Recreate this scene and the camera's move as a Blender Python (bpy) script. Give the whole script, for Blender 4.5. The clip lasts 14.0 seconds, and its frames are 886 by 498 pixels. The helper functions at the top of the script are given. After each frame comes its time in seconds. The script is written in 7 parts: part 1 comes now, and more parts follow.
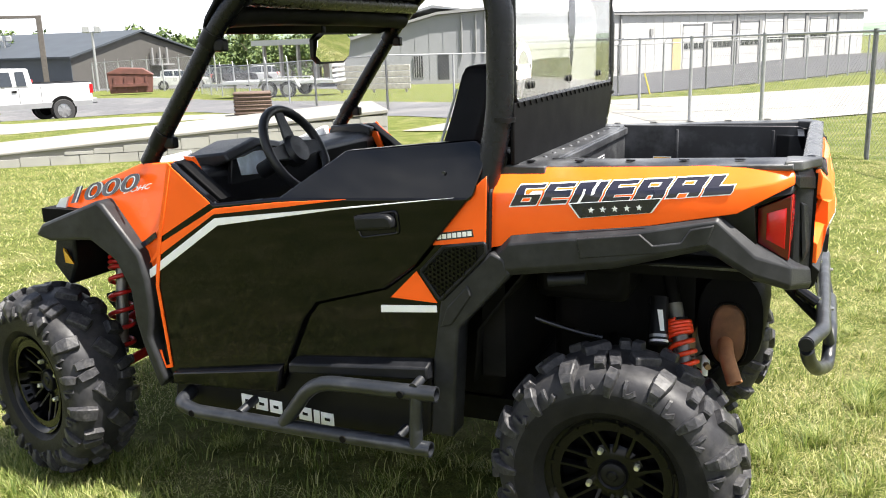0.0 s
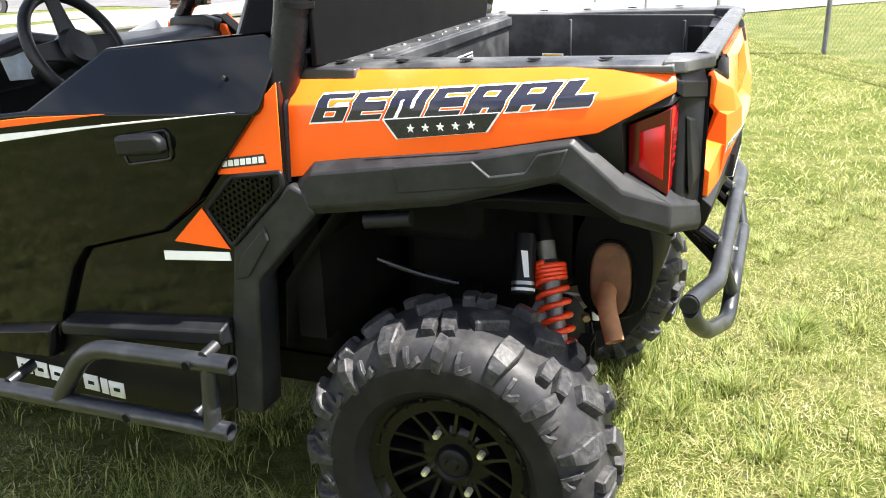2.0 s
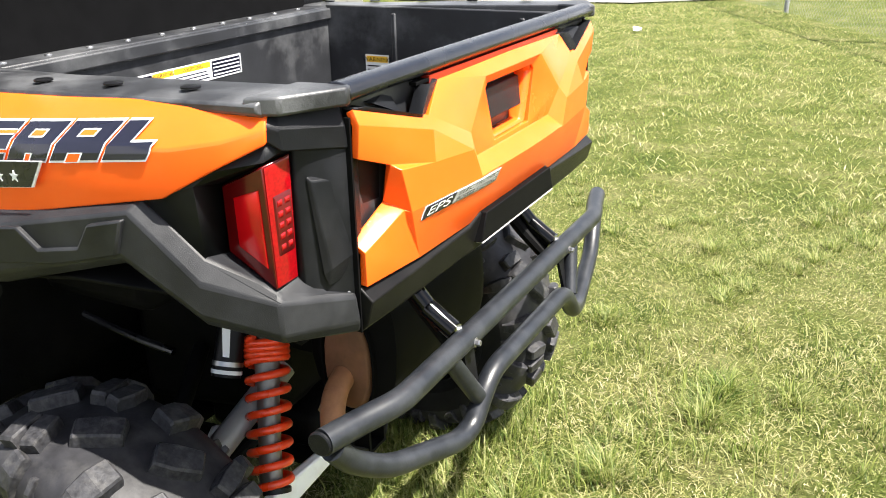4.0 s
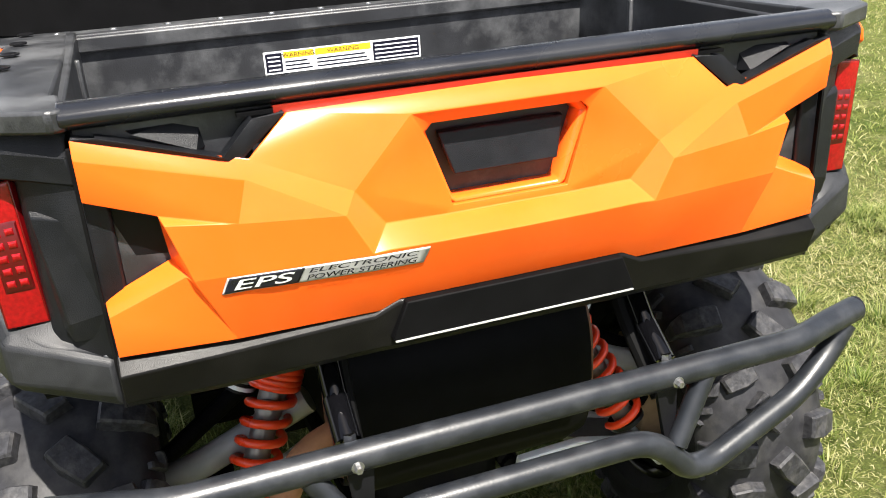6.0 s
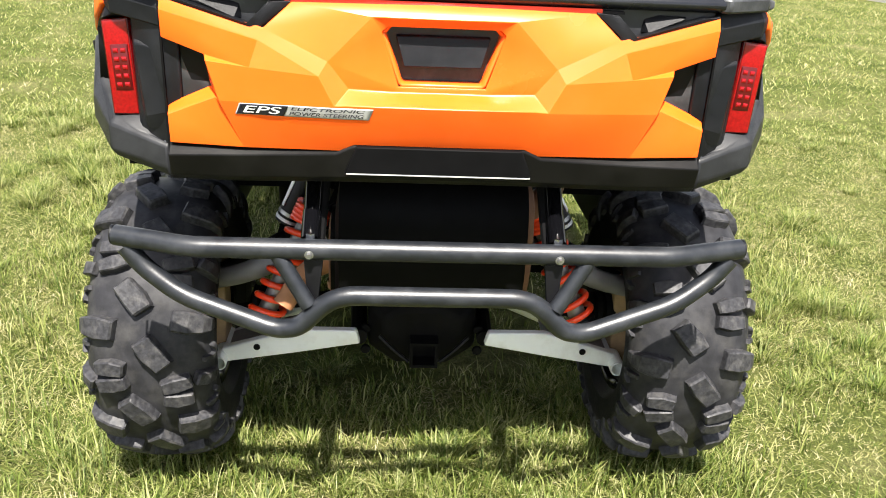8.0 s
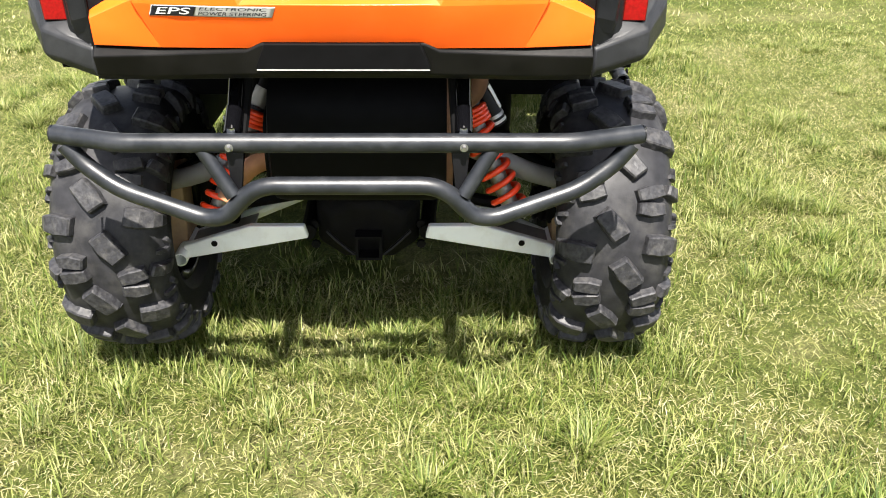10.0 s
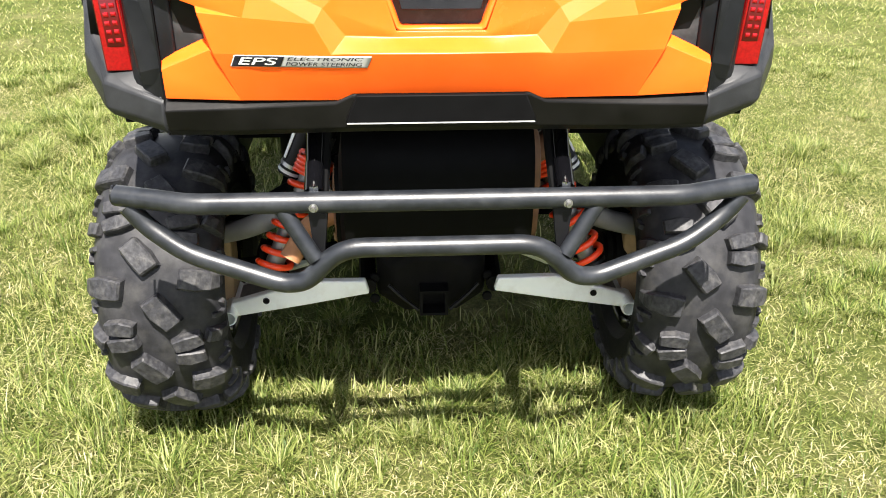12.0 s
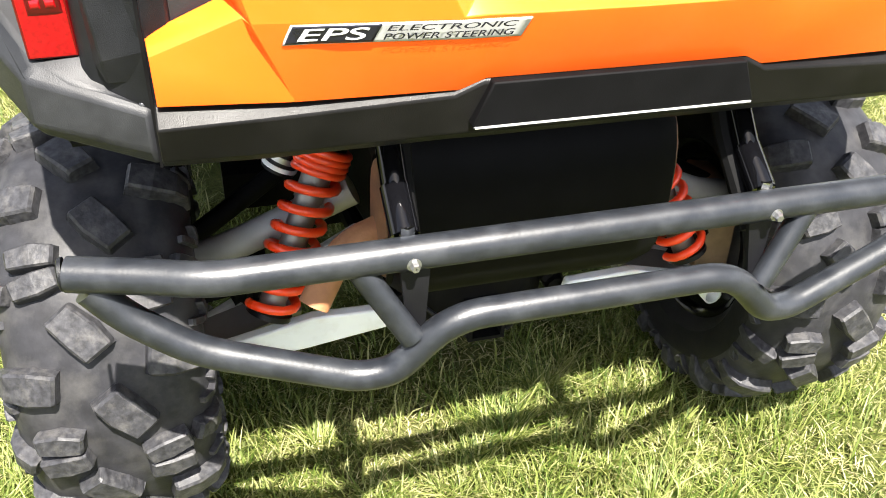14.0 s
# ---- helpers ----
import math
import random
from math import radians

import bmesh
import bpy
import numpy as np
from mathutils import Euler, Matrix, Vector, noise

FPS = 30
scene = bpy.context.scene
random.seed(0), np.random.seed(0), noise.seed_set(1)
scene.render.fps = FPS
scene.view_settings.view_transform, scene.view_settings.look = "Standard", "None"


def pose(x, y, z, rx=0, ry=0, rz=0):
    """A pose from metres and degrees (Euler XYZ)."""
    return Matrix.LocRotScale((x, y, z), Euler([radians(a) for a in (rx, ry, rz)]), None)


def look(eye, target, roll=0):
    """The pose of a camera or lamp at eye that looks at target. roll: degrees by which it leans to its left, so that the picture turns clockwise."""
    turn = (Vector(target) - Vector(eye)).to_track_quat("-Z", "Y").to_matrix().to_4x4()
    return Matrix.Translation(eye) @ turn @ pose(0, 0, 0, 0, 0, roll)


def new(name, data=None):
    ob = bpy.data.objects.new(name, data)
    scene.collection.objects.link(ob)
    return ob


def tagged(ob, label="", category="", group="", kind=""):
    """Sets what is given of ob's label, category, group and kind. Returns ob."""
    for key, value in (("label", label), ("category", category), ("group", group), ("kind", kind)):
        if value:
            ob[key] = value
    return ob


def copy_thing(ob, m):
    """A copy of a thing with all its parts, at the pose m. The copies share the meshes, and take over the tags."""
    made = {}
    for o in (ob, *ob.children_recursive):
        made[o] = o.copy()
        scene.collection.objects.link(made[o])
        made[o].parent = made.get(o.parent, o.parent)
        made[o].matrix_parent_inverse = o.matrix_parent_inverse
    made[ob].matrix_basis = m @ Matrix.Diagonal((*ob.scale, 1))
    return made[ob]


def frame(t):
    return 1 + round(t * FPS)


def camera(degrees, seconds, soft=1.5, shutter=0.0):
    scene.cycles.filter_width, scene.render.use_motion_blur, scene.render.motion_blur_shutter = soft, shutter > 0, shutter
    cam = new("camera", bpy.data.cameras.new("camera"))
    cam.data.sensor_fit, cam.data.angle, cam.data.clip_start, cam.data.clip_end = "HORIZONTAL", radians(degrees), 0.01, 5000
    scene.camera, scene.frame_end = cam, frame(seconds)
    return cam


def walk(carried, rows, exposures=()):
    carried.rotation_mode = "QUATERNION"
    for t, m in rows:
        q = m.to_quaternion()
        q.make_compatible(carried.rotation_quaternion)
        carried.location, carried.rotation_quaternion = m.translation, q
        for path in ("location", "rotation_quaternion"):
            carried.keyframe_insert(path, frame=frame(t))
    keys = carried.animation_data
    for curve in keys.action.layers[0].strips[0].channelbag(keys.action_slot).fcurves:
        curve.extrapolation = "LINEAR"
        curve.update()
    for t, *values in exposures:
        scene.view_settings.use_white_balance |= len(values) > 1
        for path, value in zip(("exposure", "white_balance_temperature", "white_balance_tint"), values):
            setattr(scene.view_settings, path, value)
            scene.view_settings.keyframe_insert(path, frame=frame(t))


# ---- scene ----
cam = camera(54.0, 14.0, soft=1.0)
PATH = [
    (0, 0.458, -2.806, 1.512, 76.70, 1.74, 23.22),
    (0.5, 0.526, -2.634, 1.506, 72.41, 1.46, 24.71),
    (1, 0.547, -2.518, 1.455, 70.40, 0.91, 20.48),
    (1.5, 0.545, -2.343, 1.441, 72.09, -1.55, 17.06),
    (2, 0.585, -2.151, 1.434, 70.00, 1.76, 21.02),
    (2.5, 0.758, -1.989, 1.429, 69.32, -0.38, 25.22),
    (3, 0.888, -1.816, 1.395, 64.32, 3.21, 23.14),
    (3.5, 0.959, -1.577, 1.390, 65.70, -2.50, 21.73),
    (4, 1.063, -1.364, 1.415, 68.45, 1.28, 27.39),
    (6.5, 1.490, -0.247, 1.396, 66.48, 1.20, 79.99),
    (7, 1.663, -0.193, 1.400, 66.90, -0.70, 86.89),
    (7.5, 1.846, -0.191, 1.391, 63.93, -5.39, 85.20),
    (8, 1.930, -0.083, 1.397, 66.08, -2.62, 87.29),
    (8.5, 2.009, 0.092, 1.401, 64.90, -4.53, 90.24),
    (9, 2.075, 0.178, 1.398, 61.69, -0.81, 90.24),
    (11.5, 1.986, 0.010, 1.383, 60.90, 0.10, 88.27),
    (12, 1.904, -0.082, 1.397, 62.25, -0.33, 86.69),
    (12.5, 1.736, -0.119, 1.342, 61.09, -1.19, 87.12),
    (13, 1.484, -0.155, 1.303, 59.05, 0.02, 86.52),
    (13.5, 1.351, -0.273, 1.283, 58.34, -2.27, 82.31),
    (14, 1.247, -0.424, 1.301, 55.13, -2.10, 73.95),
]
walk(cam, [(r[0], pose(*r[1:])) for r in PATH], [(0.0, 1.94), (0.5, 1.95), (1.5, 2.16), (2.5, 2.40), (3.0, 2.37), (3.5, 2.16), (4.1, 1.89), (6.5, 1.62), (7.5, 1.75), (9.0, 1.80), (12.0, 1.92), (13.0, 2.05), (14.0, 2.40)])

# ---- light ----
SUN_DIR = Vector((0.53, 0.012, 1.0)).normalized()
world = bpy.data.worlds.new("sky")
scene.world = world
world.use_nodes = True
wn = world.node_tree
sky = wn.nodes.new("ShaderNodeTexSky")
sky.sky_type = "NISHITA"
sky.sun_disc = False
sky.sun_elevation = math.asin(SUN_DIR.z)
sky.sun_rotation = math.atan2(SUN_DIR.x, SUN_DIR.y)
sky.air_density, sky.dust_density, sky.ozone_density = 1.0, 2.5, 1.0
bg = wn.nodes["Background"]
bg.inputs["Strength"].default_value = 0.062
# broken white cloud over the whole sky, thicker towards the horizon
wco = wn.nodes.new("ShaderNodeTexCoord")
wno = wn.nodes.new("ShaderNodeTexNoise")
wno.inputs["Scale"].default_value, wno.inputs["Detail"].default_value, wno.inputs["Roughness"].default_value = 2.6, 8, 0.6
wma = wn.nodes.new("ShaderNodeMapping")
wma.inputs["Scale"].default_value = (1.0, 1.0, 2.6)
wn.links.new(wco.outputs["Generated"], wma.inputs["Vector"])
wn.links.new(wma.outputs[0], wno.inputs["Vector"])
wse = wn.nodes.new("ShaderNodeSeparateXYZ")
wn.links.new(wco.outputs["Generated"], wse.inputs[0])
whz = wn.nodes.new("ShaderNodeMapRange")
whz.inputs["From Min"].default_value, whz.inputs["From Max"].default_value = 0.0, 0.45
whz.inputs["To Min"].default_value, whz.inputs["To Max"].default_value = 0.30, -0.02
wn.links.new(wse.outputs[2], whz.inputs[0])
wad = wn.nodes.new("ShaderNodeMath")
wn.links.new(wno.outputs["Fac"], wad.inputs[0])
wn.links.new(whz.outputs[0], wad.inputs[1])
wra = wn.nodes.new("ShaderNodeMapRange")
wra.inputs["From Min"].default_value, wra.inputs["From Max"].default_value = 0.47, 0.66
wn.links.new(wad.outputs[0], wra.inputs[0])
wmx = wn.nodes.new("ShaderNodeMix")
wmx.data_type = "RGBA"
wn.links.new(wra.outputs[0], wmx.inputs[0])
wn.links.new(sky.outputs[0], wmx.inputs[6])
wmx.inputs[7].default_value = (7.6, 7.7, 8.0, 1)
wn.links.new(wmx.outputs[2], bg.inputs["Color"])
sun_data = bpy.data.lights.new("sun", "SUN")
sun_data.energy = 4.8
sun_data.angle = radians(0.6)
sun_data.color = (1.0, 0.95, 0.87)
sun = new("sun", sun_data)
sun.matrix_world = look(SUN_DIR * 30, (0, 0, 0))
scene.view_settings.exposure = 1.68


# ---- materials ----
def mat(name, col, rough=0.5, metal=0.0, var=0.12, scale=30.0, bump=0.0, bscale=200.0, coat=0.0, spec=0.5, dirt=None, dirt_scale=6.0, dirt_amt=0.35, rvar=0.1):
    """Principled material with grain at two scales, optional dirt and fine relief."""
    m = bpy.data.materials.new(name)
    m.use_nodes = True
    nt = m.node_tree
    N, L = nt.nodes, nt.links
    b = N["Principled BSDF"]
    b.inputs["Metallic"].default_value = metal
    b.inputs["Specular IOR Level"].default_value = spec
    b.inputs["Coat Weight"].default_value = coat
    b.inputs["Coat Roughness"].default_value = 0.04
    tc = N.new("ShaderNodeTexCoord")
    n1 = N.new("ShaderNodeTexNoise")
    n1.inputs["Scale"].default_value = scale
    n1.inputs["Detail"].default_value = 5
    L.new(tc.outputs["Object"], n1.inputs["Vector"])
    ramp = N.new("ShaderNodeValToRGB")
    ramp.color_ramp.elements[0].position = 0.3
    ramp.color_ramp.elements[1].position = 0.7
    c = Vector(col[:3])
    ramp.color_ramp.elements[0].color = (*(c * (1 - var)), 1)
    ramp.color_ramp.elements[1].color = (*(c * (1 + var)), 1)
    L.new(n1.outputs["Fac"], ramp.inputs[0])
    out = ramp.outputs[0]
    if dirt:
        n2 = N.new("ShaderNodeTexNoise")
        n2.inputs["Scale"].default_value = dirt_scale
        n2.inputs["Detail"].default_value = 8
        n2.inputs["Roughness"].default_value = 0.65
        L.new(tc.outputs["Object"], n2.inputs["Vector"])
        r2 = N.new("ShaderNodeValToRGB")
        r2.color_ramp.elements[0].position = 0.48
        r2.color_ramp.elements[1].position = 0.72
        r2.color_ramp.elements[1].color = (dirt_amt, dirt_amt, dirt_amt, 1)
        L.new(n2.outputs["Fac"], r2.inputs[0])
        mx = N.new("ShaderNodeMix")
        mx.data_type = "RGBA"
        L.new(r2.outputs[0], mx.inputs[0])
        L.new(out, mx.inputs[6])
        mx.inputs[7].default_value = (*dirt, 1)
        out = mx.outputs[2]
    L.new(out, b.inputs["Base Color"])
    n3 = N.new("ShaderNodeTexNoise")
    n3.inputs["Scale"].default_value = scale * 0.4
    n3.inputs["Detail"].default_value = 6
    L.new(tc.outputs["Object"], n3.inputs["Vector"])
    mr = N.new("ShaderNodeMapRange")
    mr.inputs["To Min"].default_value = max(0.02, rough - rvar)
    mr.inputs["To Max"].default_value = min(1.0, rough + rvar)
    L.new(n3.outputs["Fac"], mr.inputs[0])
    L.new(mr.outputs[0], b.inputs["Roughness"])
    if bump:
        n4 = N.new("ShaderNodeTexNoise")
        n4.inputs["Scale"].default_value = bscale
        n4.inputs["Detail"].default_value = 4
        L.new(tc.outputs["Object"], n4.inputs["Vector"])
        bp = N.new("ShaderNodeBump")
        bp.inputs["Strength"].default_value = bump
        bp.inputs["Distance"].default_value = 0.002
        L.new(n4.outputs["Fac"], bp.inputs["Height"])
        L.new(bp.outputs[0], b.inputs["Normal"])
    return m


ORANGE = mat("orange_paint", (1.0, 0.126, 0.011), 0.26, 0, 0.03, 12, coat=0.12, spec=0.35, rvar=0.05, dirt=(0.6, 0.22, 0.07), dirt_amt=0.10)
BLACK_GLOSS = mat("gloss_black_paint", (0.0024, 0.0024, 0.003), 0.05, 0, 0.2, 10, coat=0.0, spec=0.26, rvar=0.03)
SHIELD_GLOSS = mat("polished_black_door_panel", (0.0024, 0.0024, 0.003), 0.04, 0, 0.2, 10, coat=0.0, spec=0.38, rvar=0.03)
BLACK_PLASTIC = mat("black_textured_plastic", (0.0055, 0.006, 0.0075), 0.42, 0, 0.25, 40, 0.3, 900, dirt=(0.03, 0.03, 0.032), dirt_amt=0.3, dirt_scale=9, spec=0.22)
FLARE_PLASTIC = mat("grey_black_flare_plastic", (0.0130, 0.0136, 0.0154), 0.46, 0, 0.3, 34, 0.18, 800, dirt=(0.075, 0.077, 0.082), dirt_amt=0.22, dirt_scale=9, spec=0.29)
BLACK_SATIN = mat("satin_black_panel", (0.005, 0.005, 0.006), 0.38, 0, 0.2, 25, 0.1, 600, spec=0.18)
BAND_PLASTIC = mat("black_band_plastic", (0.0045, 0.0043, 0.0042), 0.38, 0, 0.2, 30, 0.15, 800, dirt=(0.02, 0.019, 0.018), dirt_amt=0.25, dirt_scale=9, spec=0.15)
NOTCH_BLACK = mat("matt_black_plate", (0.0035, 0.0035, 0.0038), 0.6, 0, 0.2, 25, 0.1, 600, spec=0.06)
BAR_PLASTIC = mat("satin_black_bar", (0.009, 0.0095, 0.012), 0.26, 0, 0.2, 20, 0.1, 500, dirt=(0.04, 0.042, 0.046), dirt_amt=0.25, dirt_scale=8, spec=0.5)
BED_PLASTIC = mat("scuffed_bed_plastic", (0.021, 0.022, 0.025), 0.40, 0, 0.3, 14, 0.2, 400, dirt=(0.22, 0.225, 0.23), dirt_amt=0.34, dirt_scale=7)
CHASSIS = mat("chassis_black", (0.0045, 0.0045, 0.0047), 0.6, 0.0, 0.3, 20, 0.2, 200, dirt=(0.016, 0.013, 0.011), dirt_amt=0.35, spec=0.06)
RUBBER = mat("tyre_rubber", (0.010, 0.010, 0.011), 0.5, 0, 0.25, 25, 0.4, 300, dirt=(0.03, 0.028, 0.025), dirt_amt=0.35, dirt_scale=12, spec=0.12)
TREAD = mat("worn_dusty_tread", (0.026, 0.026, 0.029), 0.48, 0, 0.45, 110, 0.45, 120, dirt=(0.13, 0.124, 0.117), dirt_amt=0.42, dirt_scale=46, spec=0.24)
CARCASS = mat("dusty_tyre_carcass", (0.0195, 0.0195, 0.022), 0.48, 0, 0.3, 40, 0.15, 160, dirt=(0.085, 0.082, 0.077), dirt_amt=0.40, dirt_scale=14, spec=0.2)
RIM_BLACK = mat("gloss_black_alloy", (0.0025, 0.0025, 0.003), 0.16, 0.0, 0.2, 30, spec=0.20)
STEEL_BLACK = mat("worn_black_steel", (0.010, 0.0115, 0.0145), 0.37, 0.0, 0.25, 60, 0.10, 260, dirt=(0.055, 0.058, 0.063), dirt_amt=0.38, dirt_scale=17, spec=0.50, rvar=0.16)
CAGE_BLACK = mat("cage_powder_coat", (0.004, 0.0045, 0.006), 0.28, 0.0, 0.2, 60, 0.3, 900, spec=0.25)
SPRING = mat("orange_red_spring", (0.85, 0.055, 0.010), 0.3, 0, 0.08, 20, coat=0.3)
RED_SPRING = mat("red_spring", (0.45, 0.012, 0.012), 0.35, 0, 0.1, 20, coat=0.2)
ALU = mat("grey_aluminium", (0.36, 0.36, 0.36), 0.35, 0.9, 0.15, 30, 0.1, 300)
SHOCK_BODY = mat("shock_body_grey", (0.20, 0.19, 0.165), 0.42, 0.6, 0.15, 30)
WHITE_ARM = mat("white_powder_coat", (0.86, 0.88, 0.85), 0.42, 0, 0.03, 20, dirt=(0.45, 0.4, 0.3), dirt_amt=0.3, dirt_scale=14)
GREY_ARM = mat("grey_control_arm", (0.26, 0.255, 0.24), 0.42, 0.1, 0.1, 25, dirt=(0.25, 0.2, 0.14), dirt_amt=0.4)
RUST = mat("rusty_exhaust", (0.14, 0.063, 0.028), 0.7, 0.1, 0.3, 28, 0.3, 200, dirt=(0.16, 0.07, 0.045), dirt_amt=0.6, dirt_scale=16)
RUST_PIPE = mat("tan_rusted_pipe", (0.34, 0.155, 0.068), 0.65, 0.1, 0.25, 28, 0.3, 200, dirt=(0.24, 0.10, 0.06), dirt_amt=0.5, dirt_scale=20)
TAN = mat("tan_cast_metal", (0.32, 0.215, 0.12), 0.6, 0.2, 0.25, 25, 0.2, 200)
CHROME = mat("bright_steel", (0.62, 0.62, 0.62), 0.18, 1.0, 0.08, 40)
GOLD_NUT = mat("zinc_yellow_nut", (0.72, 0.70, 0.50), 0.3, 0.6, 0.08, 40)
DECAL_WHITE = mat("white_decal", (0.82, 0.83, 0.83), 0.35, 0, 0.03, 30)
DECAL_BLACK = mat("black_decal", (0.010, 0.010, 0.020), 0.28, 0, 0.1, 30, coat=0.2)
DECAL_SILVER = mat("silver_decal", (0.40, 0.40, 0.39), 0.5, 0.0, 0.1, 60)
DECAL_YELLOW = mat("yellow_warning_decal", (0.80, 0.46, 0.02), 0.4, 0, 0.05, 30)
SEAT = mat("black_seat_vinyl", (0.003, 0.003, 0.0036), 0.55, 0, 0.2, 30, 0.3, 500, spec=0.12)
DASH = mat("dash_plastic", (0.008, 0.0085, 0.010), 0.42, 0, 0.2, 40, 0.3, 700, spec=0.4)
# Base colour brightened to carry the sky's reflection in the screen.
SCREEN = mat("gauge_screen", (0.72, 0.82, 0.90), 0.10, 0, 0.3, 14, coat=0.5)
AMBER = mat("amber_lens", (0.75, 0.36, 0.01), 0.2, 0, 0.05, 20, coat=0.4)
RED_LENS = mat("red_lamp_lens", (0.52, 0.003, 0.006), 0.2, 0, 0.06, 60, coat=0.1, rvar=0.04)
RED_MID = mat("red_rear_lens", (0.25, 0.002, 0.005), 0.2, 0, 0.25, 220, coat=0.15, rvar=0.04)
RED_DARK = mat("dark_red_lamp", (0.085, 0.0015, 0.0022), 0.2, 0, 0.1, 60, coat=0.1, rvar=0.04)
RED_DEEP = mat("maroon_lamp_panel", (0.075, 0.002, 0.003), 0.3, 0, 0.2, 120, coat=0.0, rvar=0.04)
# Hood stripe red, darkened so the tailgate strip carries the bar's shade.
RED_STRIPE_SHADE = mat("red_stripe_and_shade", (0.22, 0.012, 0.006), 0.3, 0, 0.08, 20, coat=0.4)
MIRROR = mat("mirror_glass", (0.85, 0.85, 0.85), 0.02, 1.0, 0.01, 5, rvar=0.0)


def glass(name, tint, rough=0.02, haze=0.12):
    m = bpy.data.materials.new(name)
    m.use_nodes = True
    nt = m.node_tree
    b = nt.nodes["Principled BSDF"]
    b.inputs["Base Color"].default_value = (*tint, 1)
    b.inputs["Roughness"].default_value = rough
    b.inputs["Transmission Weight"].default_value = 1.0
    b.inputs["IOR"].default_value = 1.45
    tc = nt.nodes.new("ShaderNodeTexCoord")
    n = nt.nodes.new("ShaderNodeTexNoise")
    n.inputs["Scale"].default_value = 5.0
    n.inputs["Detail"].default_value = 7.0
    nt.links.new(tc.outputs["Object"], n.inputs["Vector"])
    d = nt.nodes.new("ShaderNodeBsdfDiffuse")
    d.inputs["Color"].default_value = (0.7, 0.72, 0.68, 1)
    mr = nt.nodes.new("ShaderNodeMapRange")
    mr.inputs["From Min"].default_value = 0.35
    mr.inputs["From Max"].default_value = 0.75
    mr.inputs["To Min"].default_value = haze * 0.6
    mr.inputs["To Max"].default_value = haze * 1.5
    nt.links.new(n.outputs["Fac"], mr.inputs[0])
    mx = nt.nodes.new("ShaderNodeMixShader")
    nt.links.new(mr.outputs[0], mx.inputs[0])
    nt.links.new(b.outputs[0], mx.inputs[1])
    nt.links.new(d.outputs[0], mx.inputs[2])
    nt.links.new(mx.outputs[0], nt.nodes["Material Output"].inputs[0])
    return m


POLY_GLASS = glass("hazy_poly_window", (0.86, 0.88, 0.86), 0.02, 0.05)
CAR_GLASS = mat("dark_car_glass", (0.02, 0.024, 0.03), 0.06, 0, 0.1, 10, coat=0.5, rvar=0.02)


# ---- mesh helpers ----
def link_bm(name, bm, material, parent=None, label="", bevel=0.0, seg=2, smooth=35, solid=0.0, soff=-1.0):
    bmesh.ops.recalc_face_normals(bm, faces=bm.faces[:])
    me = bpy.data.meshes.new(name)
    bm.to_mesh(me)
    bm.free()
    for m in (material if isinstance(material, (list, tuple)) else [material]):
        me.materials.append(m)
    if smooth:
        me.polygons.foreach_set("use_smooth", [True] * len(me.polygons))
        me.set_sharp_from_angle(angle=radians(smooth))
    ob = new(name, me)
    if parent is not None:
        ob.parent = parent
    if solid:
        md = ob.modifiers.new("thick", "SOLIDIFY")
        md.thickness, md.offset = solid, soff
    if bevel:
        md = ob.modifiers.new("edge", "BEVEL")
        md.width, md.segments, md.limit_method, md.angle_limit = bevel, seg, "ANGLE", radians(28)
        md.harden_normals = False
    if label:
        ob["label"] = label
    return ob


def part(name, bm, material, parent, label="", **k):
    return link_bm(name, bm, material, parent, label, **k)


def empty(name, m=None):
    ob = new(name)
    ob.empty_display_size = 0.1
    if m is not None:
        ob.matrix_world = m
    return ob


def prism(pts, plane, a, b, bm=None):
    """Polygon in two axes, run from a to b along the third. plane: 'xz' along y, 'xy' along z, 'yz' along x."""
    bm = bm or bmesh.new()

    def at(p, d):
        return {"xz": (p[0], d, p[1]), "xy": (p[0], p[1], d), "yz": (d, p[0], p[1])}[plane]
    lo = [bm.verts.new(at(p, a)) for p in pts]
    hi = [bm.verts.new(at(p, b)) for p in pts]
    n = len(pts)
    bm.faces.new(lo)
    bm.faces.new(hi[::-1])
    for i in range(n):
        bm.faces.new((lo[i], hi[i], hi[(i + 1) % n], lo[(i + 1) % n]))
    return bm


def box(x0, x1, y0, y1, z0, z1, bm=None):
    return prism([(x0, y0), (x1, y0), (x1, y1), (x0, y1)], "xy", z0, z1, bm)


def loft(sections, closed=True, caps=True, bm=None):
    """Skin over equal-length rings of points."""
    bm = bm or bmesh.new()
    rings = [[bm.verts.new(p) for p in s] for s in sections]
    n = len(rings[0])
    for r0, r1 in zip(rings, rings[1:]):
        for i in range(n if closed else n - 1):
            j = (i + 1) % n
            bm.faces.new((r0[i], r0[j], r1[j], r1[i]))
    if caps and closed:
        bm.faces.new(rings[0][::-1])
        bm.faces.new(rings[-1])
    return bm


def rounded(points, radius, steps=6):
    """A polyline with its corners rounded."""
    P = [Vector(p) for p in points]
    out = [P[0]]
    for a, b, c in zip(P, P[1:], P[2:]):
        u, v = (a - b), (c - b)
        d = min(radius, u.length * 0.45, v.length * 0.45)
        p0, p1 = b + u.normalized() * d, b + v.normalized() * d
        for i in range(steps + 1):
            t = i / steps
            out.append(p0 * (1 - t) ** 2 + b * 2 * t * (1 - t) + p1 * t ** 2)
    out.append(P[-1])
    return out


